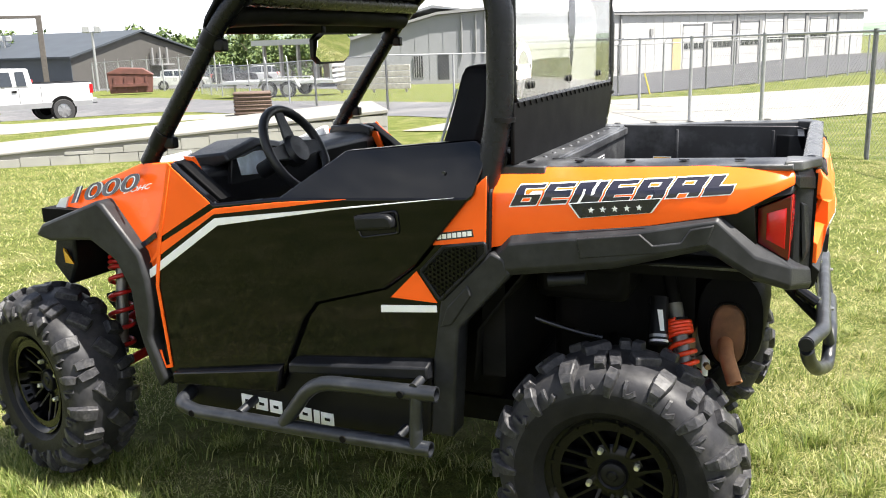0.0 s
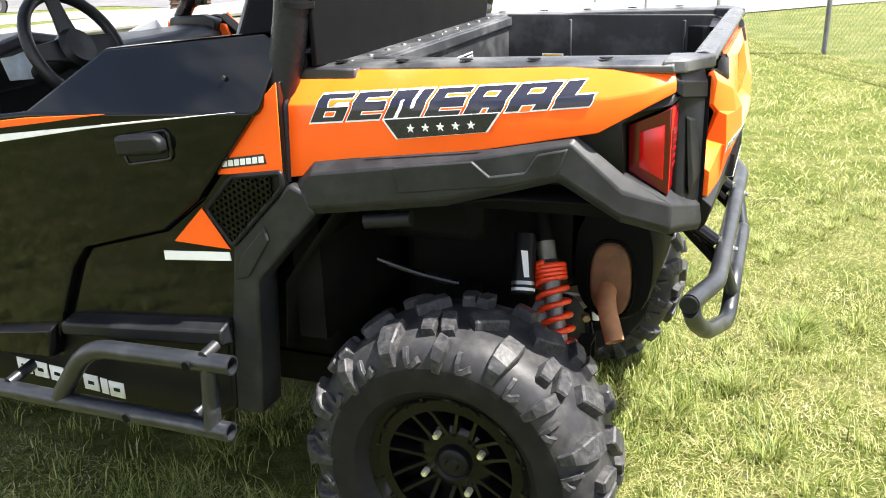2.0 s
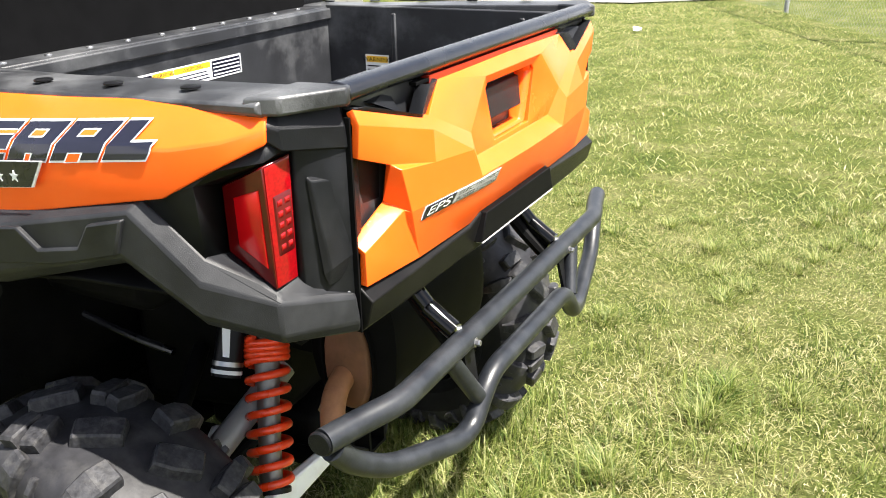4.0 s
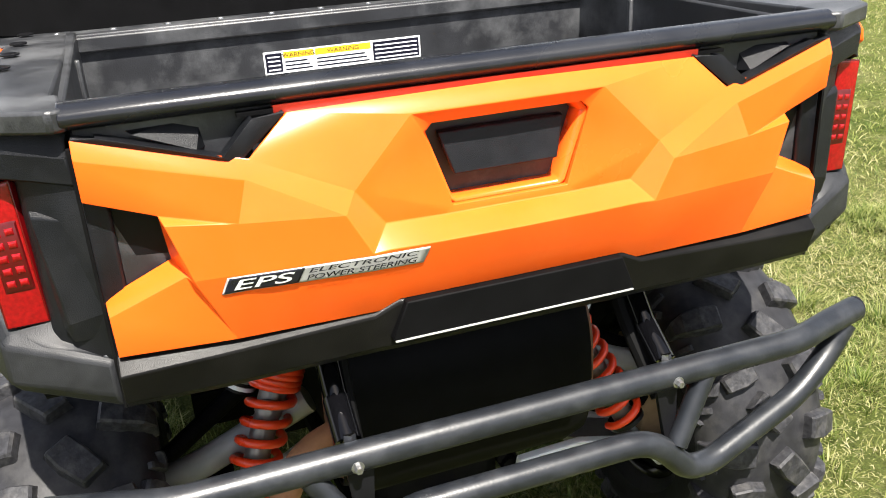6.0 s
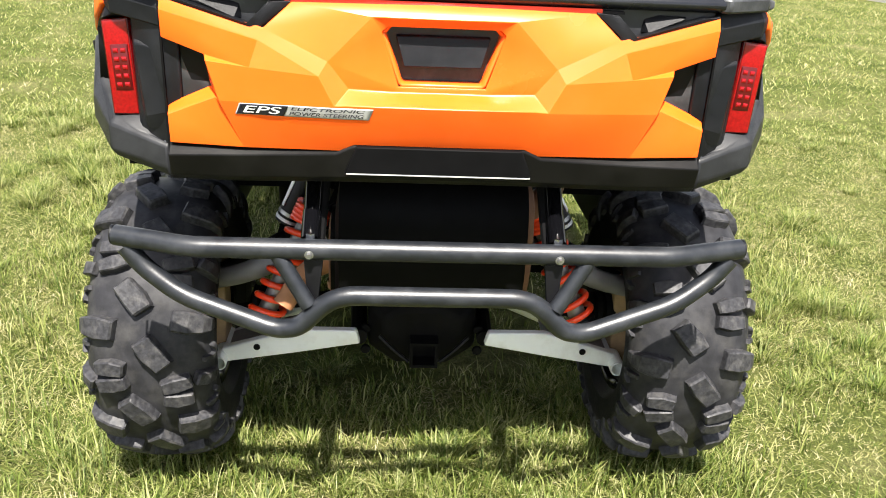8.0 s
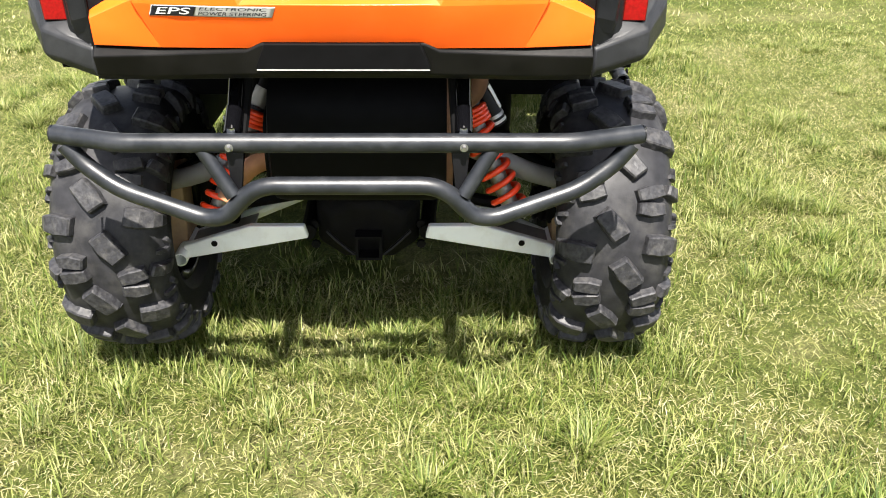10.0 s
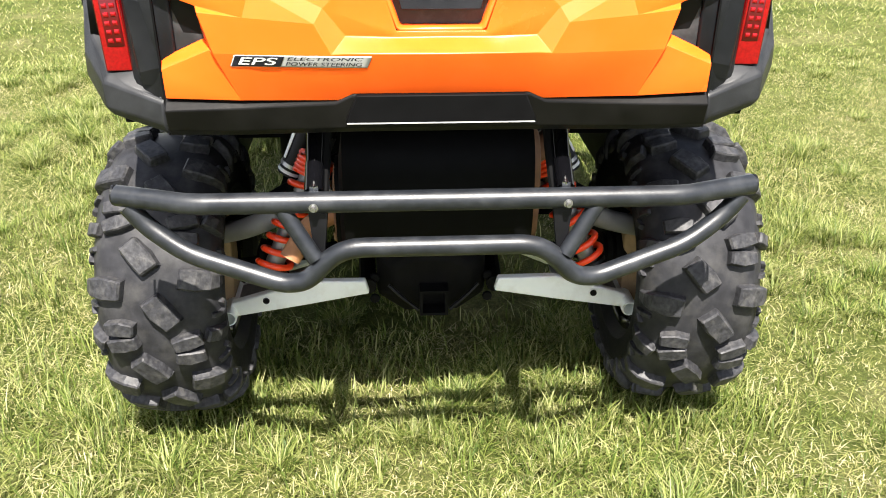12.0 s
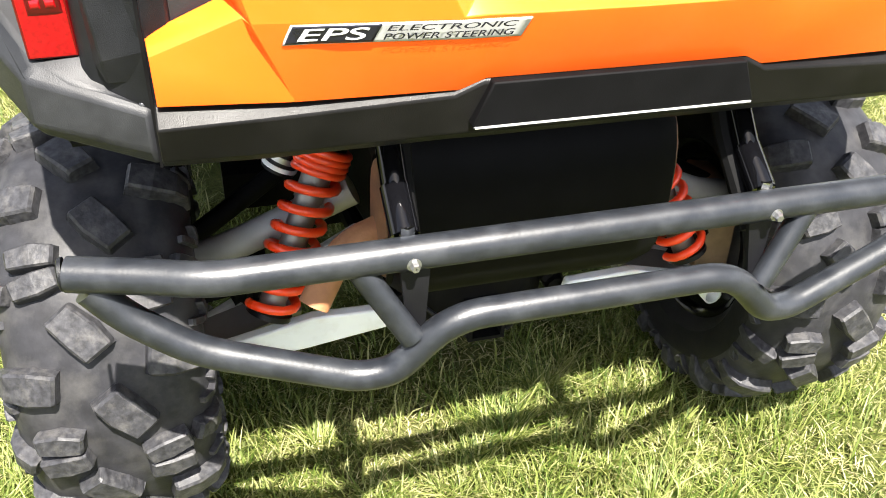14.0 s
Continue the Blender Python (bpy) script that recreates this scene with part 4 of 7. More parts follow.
part("gauge_hood", loft([[(-1.52, y, 1.13), (-1.48, y, 1.205 - abs(y + .33) * .2), (-1.315, y, 1.222 - abs(y + .33) * .2), (-1.295, y, 1.195 - abs(y + .33) * .2), (-1.36, y, 1.14)] for y in (-0.50, -0.42, -0.33, -0.24, -0.16)]), DASH, dash, bevel=0.008)
part("gauge_panel", prism([(-0.46, 1.075), (-0.20, 1.075), (-0.22, 1.185), (-0.44, 1.185)], "yz", -1.345, -1.328), DASH, dash, bevel=0.004)
part("gauge_screen", prism([(-0.405, 1.100), (-0.24, 1.085), (-0.235, 1.155), (-0.30, 1.180), (-0.43, 1.182)], "yz", -1.328, -1.322), SCREEN, dash, "instrument screen with the sky's reflection put into its pale blue", bevel=0.003)
# Dark box on the dash face, painted in for a recess's shade.
part("recess_shade_box", box(-1.355, -1.330, 0.12, 0.50, 1.03, 1.115), CHASSIS, dash)
for s in (-1, 1):
    part("windshield_trim", prism([(-1.40, 1.178), (-1.36, 1.174), (-1.22, 1.065), (-1.25, 1.055)], "xz", s * 0.60, s * 0.655), NOTCH_BLACK, VEH, bevel=0.004)
    part("dash_accent", prism([(-1.40, 1.188), (-1.365, 1.186), (-1.335, 1.135), (-1.352, 1.135)] if s < 0 else [(-1.36, 1.150), (-1.325, 1.146), (-1.30, 1.08), (-1.325, 1.08)], "xz", s * 0.585, s * 0.60), ORANGE, VEH)
part("cowl", box(-1.62, -1.47, -0.60, 0.60, 1.02, 1.138), DASH, VEH, "black windshield cowl", bevel=0.01)
part("cowl_side", prism([(-1.56, 1.10), (-1.54, 1.172), (-1.40, 1.182), (-1.34, 1.165), (-1.36, 1.08)], "xz", 0.555, 0.600), DASH, VEH, bevel=0.008)
wm = Matrix.Translation((-1.150, -0.33, 1.180)) @ Matrix.Rotation(radians(62), 4, "Y")
bm = bmesh.new()
n = 36
loft([[wm @ Vector(((0.150 + 0.016 * math.cos(b)) * math.cos(a), (0.150 + 0.016 * math.cos(b)) * math.sin(a), 0.016 * math.sin(b))) for b in [k * math.pi / 5 for k in range(10)]] for a in [i * 2 * math.pi / n for i in range(n + 1)]], caps=False, bm=bm)
sw = part("steering_wheel", bm, DASH, VEH, "black three-spoke steering wheel", smooth=60)
for a in (math.pi / 2, -math.pi / 2, math.pi):
    u = Vector((math.cos(a), math.sin(a), 0))
    v = Vector((-math.sin(a), math.cos(a), 0))
    part("spoke", loft([[wm @ (u * r + v * w - Vector((0, 0, d))), wm @ (u * r - v * w - Vector((0, 0, d))), wm @ (u * r - v * w + Vector((0, 0, 0.008 - d))), wm @ (u * r + v * w + Vector((0, 0, 0.008 - d)))] for r, w, d in ((0.03, 0.035, 0.01), (0.09, 0.026, 0.004), (0.145, 0.022, 0.0))]), DASH, sw, bevel=0.003)
bm = revolve([(0.001, 0.02), (0.045, 0.018), (0.055, 0.0), (0.05, -0.03), (0.001, -0.03)], (0, 0, 0), "z", 24)
bm.transform(wm)
part("hub_pad", bm, DASH, sw)
part("column", tube([wm @ Vector((0, 0, -0.02)), wm @ Vector((0, 0, -0.16))], 0.03, 12, 0), DASH, sw)

# cage, roof, mirror, rear window
def cage(s):
    post = part("windshield_tube", tube(sided([(-1.530, 0.612, 1.165), (-1.190, 0.600, 1.625), (-1.05, 0.575, 1.745), (-0.85, 0.568, 1.765)], s), 0.0285, 16, 0.10), CAGE_BLACK, VEH, "black powder-coated windshield post tube")
    part("cage_tube", tube(sided([(-0.88, 0.569, 1.762), (-0.50, 0.565, 1.80), (-0.325, 0.600, 1.66), (-0.328, 0.600, 1.30), (-0.385, 0.625, 1.08)], s), 0.037, 16, 0.10), CAGE_BLACK, VEH, "black powder-coated roll cage tube")
    part("clamp", tube(sided([(-1.487, 0.611, 1.222), (-1.455, 0.610, 1.266)], s), 0.033, 16, 0), BLACK_SATIN, post)
    part("clamp", tube(sided([(-1.262, 0.603, 1.530), (-1.235, 0.602, 1.566)], s), 0.032, 16, 0), BLACK_SATIN, post)
    for t in (0.16, 0.80):
        p = Vector((-1.530, s * 0.612, 1.165)).lerp(Vector((-1.190, s * 0.600, 1.625)), t)
        part("clamp_knob", box(p.x + 0.025, p.x + 0.062, p.y - 0.016, p.y + 0.016, p.z - 0.025, p.z + 0.012), BLACK_SATIN, post, bevel=0.006)
    part("joint_ring", tube(sided([(-0.3265, 0.600, 1.318), (-0.3275, 0.600, 1.306)], s), 0.0395, 16, 0), BLACK_SATIN, post)
    part("seat_brace", tube(sided([(-0.40, 0.60, 1.02), (-0.62, 0.60, 0.70)], s), 0.022, 10, 0), CAGE_BLACK, post)


for s in (-1, 1):
    cage(s)
part("cage_cross", tube([(-1.13, -0.58, 1.665), (-1.13, 0.58, 1.665)], 0.03, 12, 0), CAGE_BLACK, VEH)
part("cage_cross", tube([(-0.335, -0.60, 1.20), (-0.335, 0.60, 1.20)], 0.025, 12, 0), CAGE_BLACK, VEH)
roof = []
for x, z in ((-1.27, 1.60), (-1.20, 1.69), (-1.0, 1.775), (-0.5, 1.83), (-0.24, 1.80)):
    roof.append([(x, -0.62, z - 0.03), (x, -0.60, z + 0.01), (x, -0.3, z + 0.03), (x, 0.3, z + 0.03), (x, 0.60, z + 0.01), (x, 0.62, z - 0.03), (x, 0.55, z - 0.045), (x, -0.55, z - 0.045)])
part("roof", loft(roof), NOTCH_BLACK, VEH, "black moulded plastic roof", bevel=0.01, seg=2)
part("header", tube([(-1.19, -0.59, 1.615), (-1.205, -0.3, 1.625), (-1.205, 0.3, 1.625), (-1.19, 0.59, 1.615)], 0.038, 12, 0.15), NOTCH_BLACK, VEH)
mr = part("rear_view_mirror", loft([[(x, y * w, 1.508 + z * h) for y, z in ((-.7, -1), (.7, -1), (1, -.6), (1, .6), (.7, 1), (-.7, 1), (-1, .6), (-1, -.6))] for x, w, h in ((-1.225, 0.075, 0.04), (-1.20, 0.108, 0.054), (-1.185, 0.108, 0.054))]), BLACK_SATIN, VEH, "small black-framed rear view mirror", bevel=0.002)
part("mirror_glass", loft([[(x + 0.010 + z * 0.009, y * 0.100, 1.508 + z * 0.047) for y, z in ((-.7, -1), (.7, -1), (1, -.6), (1, .6), (.7, 1), (-.7, 1), (-1, .6), (-1, -.6))] for x in (-1.186, -1.1825)]), MIRROR, mr)
part("mirror_arm", tube([(-1.215, 0, 1.54), (-1.215, 0.0, 1.60)], 0.009, 10, 0), BLACK_SATIN, mr)
mr.matrix_world = Matrix.Translation((-1.205, 0, 0)) @ Matrix.Rotation(radians(-5), 4, "Z") @ Matrix.Translation((1.205, 0, 0))
HB = part("rear_panel", prism([(-0.47, 1.175), (0.47, 1.175), (0.50, 1.24), (0.575, 1.335), (0.585, 1.352), (-0.585, 1.352), (-0.60, 1.30), (-0.60, 1.19)], "yz", -0.302, -0.290), NOTCH_BLACK, VEH, "black plastic panel behind the seats", bevel=0.003)
for i in range(22):
    y = -0.56 + i * 0.0533
    part("fringe_tab", prism([(y - 0.013, 1.352), (y + 0.013, 1.352), (y, 1.338)], "yz", -0.290, -0.286), CHASSIS, HB)
RW = part("rear_window", prism([(-0.565, 1.352), (0.555, 1.352), (0.565, 1.37), (0.565, 1.70), (-0.565, 1.70), (-0.575, 1.37)], "yz", -0.301, -0.296), POLY_GLASS, VEH, "hazy clear plastic rear window with decals")
part("window_seal", tube([(-0.298, -0.575, 1.70), (-0.298, -0.575, 1.352), (-0.298, 0.565, 1.352), (-0.298, 0.565, 1.70)], 0.008, 8, 0.03), CAGE_BLACK, RW)
for y in (-0.44, -0.04, 0.36):
    for d in (-0.016, 0.016):
        part("window_clip", disc((-0.295, y + d, 1.392), "x", 0.010, 0.006, 10), BLACK_SATIN, RW)
arc = [(-0.50 + 0.075 * math.cos(a), 1.435 + 0.075 * math.sin(a)) for a in [k * math.pi / 10 for k in range(11)]]
arc += [(-0.50 + 0.052 * math.cos(a), 1.435 + 0.052 * math.sin(a)) for a in [k * math.pi / 10 for k in range(10, -1, -1)]]
part("window_decal", prism(arc, "yz", -0.2955, -0.2945), DECAL_WHITE, RW, "white arch-shaped decal")
part("window_decal", prism([(-0.565, 1.412), (-0.435, 1.412), (-0.435, 1.45), (-0.565, 1.45)], "yz", -0.2955, -0.2945), DECAL_WHITE, RW)
dec = [(0.0, 1.70), (-0.035, 1.62), (-0.04, 1.54), (-0.015, 1.50), (-0.02, 1.465), (0.0, 1.43), (0.02, 1.465), (0.015, 1.50), (0.045, 1.54), (0.04, 1.62)]
part("window_decal", prism(dec, "yz", -0.2955, -0.2945), DECAL_BLACK, RW, "dark narrow ornamental decal")

# warning labels in the bed
def warn(where, turn, w, h, cells):
    pl = facets([(0, 0, 0), (w, 0, 0), (w, h, 0), (0, h, 0), (0, 0, .001), (w, 0, .001), (w, h, .001), (0, h, .001)], [(0, 1, 2, 3), (4, 5, 6, 7), (0, 1, 5, 4), (2, 3, 7, 6), (1, 2, 6, 5), (0, 3, 7, 4)])
    M = Matrix.Translation(where) @ turn
    pl.transform(M)
    p = part("warning_label", pl, DECAL_WHITE, VEH, "white and yellow warning label")
    for x0, x1, head in cells:
        if head:
            b = box(x0, x1, h * .66, h * .94, 0.001, 0.0015)
            b.transform(M)
            part("label_head", b, DECAL_YELLOW, p)
            lettering("WARNING", h * 0.26, M @ Vector(((x0 + x1) / 2, h * .70, 0.0015)), turn, DECAL_BLACK, p, align="CENTER", stretch=1.2, lift=0.0003)
        else:
            b = box(x0, x1, h * .08, h * .92, 0.001, 0.0015)
            b.transform(M)
            part("label_block", b, DECAL_BLACK, p)
            for r in range(4):
                b = box(x0 + .004, x1 - .004, h * (.16 + .19 * r), h * (.22 + .19 * r), 0.0015, 0.002)
                b.transform(M)
                part("print_bar", b, DECAL_WHITE, p)
            continue
        for r in range(3):
            b = box(x0 + .002, x1 - .004 * (r + 1), h * (.12 + .17 * r), h * (.18 + .17 * r), 0.001, 0.0014)
            b.transform(M)
            part("print_bar", b, DECAL_BLACK, p)


warn((-0.2148, -0.168, 1.087), BACK, 0.296, 0.040, [(.003, .033, False), (.036, .091, True), (.094, .199, True), (.203, .293, False)])
NEGY = Matrix(((1, 0, 0, 0), (0, 0, -1, 0), (0, 1, 0, 0), (0, 0, 0, 1)))
warn((-0.109, 0.4678, 1.026), NEGY, 0.066, 0.054, [(.003, .063, True)])


# ---- wheels ----
def tyre_mesh(R, width):
    """Round-shouldered carcass turned about y, and the few kinds of lug that sit on it: (mesh, angle) pairs.
    A tread place is (u, w): metres along the rolling direction and, outward from the crown, along the section."""
    h = width / 2
    sect = [(0, R - .0210), (.30, R - .0220), (.55, R - .0260), (.74, R - .034), (.87, R - .048), (.955, R - .066), (.995, R - .090), (1.0, R - .115), (.95, 0.205), (.76, 0.181), (.62, 0.166)]
    prof = [(r, -f * h) for f, r in sect[::-1]] + [(r, f * h) for f, r in sect[1:]]
    bm = revolve(prof, (0, 0, 0), "y", 90)
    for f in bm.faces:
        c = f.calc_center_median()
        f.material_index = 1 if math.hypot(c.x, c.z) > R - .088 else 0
    line = [Vector((f * h, r)) for f, r in sect]
    ends = [0.0]
    for p, q in zip(line, line[1:]):
        ends.append(ends[-1] + (q - p).length)

    def surface(u, w, up):
        k = max(i for i in range(len(ends) - 1) if ends[i] <= abs(w) or i == 0)
        f = (abs(w) - ends[k]) / (ends[k + 1] - ends[k])
        p = line[k].lerp(line[k + 1], f)

        def normal(i):
            d = line[min(i + 1, len(line) - 1)] - line[max(i - 1, 0)]
            if i == 0:
                return Vector((0, 1))
            return Vector((-d.y, d.x)).normalized()
        n = normal(k).lerp(normal(k + 1), f).normalized()
        p = p + n * up
        v = p.x if w >= 0 else -p.x
        return (p.y * math.cos(u / R), v, p.y * math.sin(u / R))

    def bar(stations, side, bm=None):
        """A lug along a line of (u, w, half width, height) stations, with chamfered top edges and ends."""
        st = [Vector(q) for q in stations]
        d0, d1 = (st[0] - st[1]), (st[-1] - st[-2])
        first, last = st[0] + d0.normalized() * 0.004, st[-1] + d1.normalized() * 0.004
        first[3], last[3] = st[0][3] * .80, st[-1][3] * .80
        first[2], last[2] = st[0][2] * .95, st[-1][2] * .95
        foot, toe = st[0] + d0.normalized() * 0.007, st[-1] + d1.normalized() * 0.007
        foot[3], toe[3] = -.004, -.004
        foot[2], toe[2] = st[0][2], st[-1][2]
        st = [foot, first] + st + [last, toe]
        rings = []
        for i, q in enumerate(st):
            t = Vector(st[min(i + 1, len(st) - 1)][:2]) - Vector(st[max(i - 1, 0)][:2])
            t.normalize()
            n = Vector((-t.y, t.x))
            flat_end = q[3] < 0
            ring = []
            for g, up in ((-1.22, -.005), (-1.0, q[3] * .84), (-.84, q[3]), (.84, q[3]), (1.0, q[3] * .84), (1.22, -.005)):
                x, y = q[0] + n.x * q[2] * g, q[1] + n.y * q[2] * g
                ring.append(surface(x * side, y * side, -.004 if flat_end else up))
            rings.append(ring)
        return loft(rings, bm=bm)

    def lug(lines, side, name="tread_lug"):
        b = bmesh.new()
        for q in lines:
            bar(q, side, b)
        bmesh.ops.recalc_face_normals(b, faces=b.faces[:])
        me = bpy.data.meshes.new(name)
        b.to_mesh(me)
        b.free()
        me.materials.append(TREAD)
        return me
    H = .0215
    crown = [[(.030, .000, .021, H), (.006, .017, .0235, H), (-.024, .042, .020, H)]]
    split = [[(.014, .040, .014, H), (.020, .064, .017, H), (.027, .090, .014, H)], [(-.017, .042, .014, H), (-.020, .066, .017, H), (-.018, .092, .014, H)]]
    block = [[(.004, .062, .022, H), (.0, .090, .025, H), (-.004, .116, .022, H), (-.006, .134, .017, H * .85), (-.006, .156, .013, .008)]]
    rib = [[(.016, .108, .014, H * .95), (.010, .128, .016, H * .9), (.004, .148, .015, H * .65), (.0, .172, .011, .005)]]
    biter = [[(-.012, .128, .006, .009), (-.012, .146, .006, .010), (-.010, .164, .005, .009)], [(-.008, .163, .005, .009), (.006, .160, .006, .011), (.018, .152, .007, .011)]]
    n = 8
    lugs = []
    for side, start in ((1, radians(12)), (-1, radians(-35.5))):
        kinds = [(lug(crown, side), -12), (lug(split, side), -27), (lug(block, side), 0), (lug(rib, side), -25), (lug(biter, side, "shoulder_lug"), -13.5), (lug(biter, side, "shoulder_lug"), -36)]
        for i in range(n):
            lugs += [(me, start + radians(45 * i + side * off)) for me, off in kinds]
    return bm, lugs


def wheel(x, s, R, width, y_face, turn, tread_turn, steer=0.0):
    """A knobbly tyre on a black alloy with paired fins and four bright nuts."""
    yc = s * (0.73 - width / 2 if x > -1 else 0.725 - width / 2)
    zc = R + 0.011
    barrel = revolve([(0.140, -0.09), (0.163, -0.09), (0.170, -0.10), (0.181, -0.105), (0.181, -0.097), (0.152, -0.06), (0.148, 0.07), (0.170, 0.10), (0.181, 0.105)], (x, yc, zc), "y", 48)
    w = part("wheel", barrel, RIM_BLACK, VEH, "black alloy wheel with chunky off-road tyre", smooth=40)
    T, lugs = tyre_mesh(R, width)
    at = Matrix.Translation((x, yc, zc))
    T.transform(at)
    for me, a in lugs:
        lg = new(me.name.split(".")[0], me)
        lg.parent = w
        lg.matrix_local = at @ Matrix.Rotation(-a - tread_turn, 4, "Y")
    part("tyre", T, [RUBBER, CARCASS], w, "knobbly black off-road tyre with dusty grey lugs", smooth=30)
    c = Vector((x, s * y_face, zc))
    out = Matrix.Diagonal((1, s, 1, 1))
    ring = revolve([(0.172, 0.018), (0.174, 0.040), (0.178, 0.043), (0.182, 0.038), (0.182, 0.0), (0.172, 0.0), (0.172, 0.018)], (0, 0, 0), "y", 48)
    ring.transform(Matrix.Translation(c) @ out)
    part("rim_lip", ring, RIM_BLACK, w, smooth=40)
    back = revolve([(0.03, -0.045), (0.155, -0.035), (0.173, 0.004)], (0, 0, 0), "y", 32)
    back.transform(Matrix.Translation(c) @ out)
    part("barrel_back", back, CHASSIS, w)
    for k in range(8):
        for side in (-1, 1):
            a = turn + k * 2 * math.pi / 8
            b = a + side * 0.135
            d0 = Vector((math.cos(a + side * .30), 0, math.sin(a + side * .30))) * 0.062
            d1 = Vector((math.cos(b), 0, math.sin(b))) * 0.173
            t = (d1 - d0).normalized()
            nn = Vector((-t.z, 0, t.x))
            rings = []
            for d, hw, o in ((d0, 0.008, -0.010), (d0.lerp(d1, .5), 0.0065, 0.006), (d0.lerp(d1, .85), 0.0075, 0.022), (d1, 0.0125, 0.034)):
                q = c + d
                rings.append([q + nn * hw * .55 + Vector((0, s * (o + 0.006), 0)), q - nn * hw * .55 + Vector((0, s * (o + 0.006), 0)), q - nn * hw + Vector((0, s * o, 0)), q - nn * hw * 1.5 + Vector((0, s * (o - 0.03), 0)), q + nn * hw * 1.5 + Vector((0, s * (o - 0.03), 0)), q + nn * hw + Vector((0, s * o, 0))])
            part("spoke", loft(rings), RIM_BLACK, w)
        a = turn + k * 2 * math.pi / 8
        for sd2 in (-1, 1):
            am = a + sd2 * 0.30
            block = [(r * math.cos(am + e), r * math.sin(am + e)) for r, e in ((0.148, -.035), (0.148, .035), (0.171, .032), (0.171, -.032))]
            part("rim_pocket", loft([[(c.x + u, c.y + s * 0.010, c.z + v) for u, v in block], [(c.x + u, c.y + s * 0.026, c.z + v) for u, v in block]]), RIM_BLACK, w)
    for k in range(16):
        a = turn + (k + .5) * math.pi / 8
        rv = disc((0, 0, 0), "y", 0.0042, 0.004, 8)
        rv.transform(Matrix.Translation(c + Vector((math.cos(a) * 0.1765, s * 0.041, math.sin(a) * 0.1765))) @ out)
        part("rim_rivet", rv, RIM_BLACK, w)
    hub = revolve([(0.001, 0.0), (0.070, 0.0), (0.084, -0.008), (0.090, -0.03), (0.090, -0.05)], (0, 0, 0), "y", 32)
    hub.transform(Matrix.Translation(c - Vector((0, s * 0.004, 0))) @ out)
    part("hub", hub, RIM_BLACK, w)
    cap = revolve([(0.001, 0.016), (0.012, 0.015), (0.016, 0.010), (0.028, 0.010), (0.034, 0.006), (0.039, 0.012), (0.0415, 0.008), (0.042, -0.005)], (0, 0, 0), "y", 28)
    cap.transform(Matrix.Translation(c) @ out)
    part("centre_cap", cap, BLACK_SATIN, w, "black centre cap with a raised ring")
    for k in range(4):
        a = radians(28) + k * math.pi / 2
        q = c + Vector((math.cos(a) * 0.0735, -s * 0.004, math.sin(a) * 0.0735))
        nut = revolve([(0.001, 0.020), (0.006, 0.020), (0.0085, 0.016), (0.0085, 0.0)], (0, 0, 0), "y", 6)
        nut.transform(Matrix.Translation(q) @ out)
        part("lug_nut", nut, GOLD_NUT, w, "bright lug nut", smooth=0)
    w.matrix_world = Matrix.Translation((x, yc, 0)) @ Matrix.Rotation(radians(steer), 4, "Z") @ Matrix.Translation((-x, -yc, 0))
    return w


RW_, FW_ = 0.349, 0.350
for s in (-1, 1):
    wheel(0.0, s, RW_, 0.270, 0.657, 0.3 * s, 0.0 if s > 0 else 0.2)
    wheel(-2.057, s, FW_, 0.240, 0.650, 0.7 * s, 0.5, -14.5)


# ---- rear running gear ----
def spring(p0, p1, r, wire, turns, m, parent, name="coil_spring", label=""):
    a, b = Vector(p0), Vector(p1)
    t = (b - a).normalized()
    n = t.cross(Vector((1, 0, 0))).normalized()
    bi = t.cross(n)
    steps = int(turns * 18)
    pts = []
    for i in range(steps + 1):
        k = i / steps
        kk = k * .40 if k < .36 else .144 + (k - .36) * .856 / .64
        ang = 2 * math.pi * turns * k
        pts.append(a.lerp(b, kk) + n * r * math.cos(ang) + bi * r * math.sin(ang))
    return part(name, tube(pts, wire, 8, 0), m, parent, label, smooth=60)


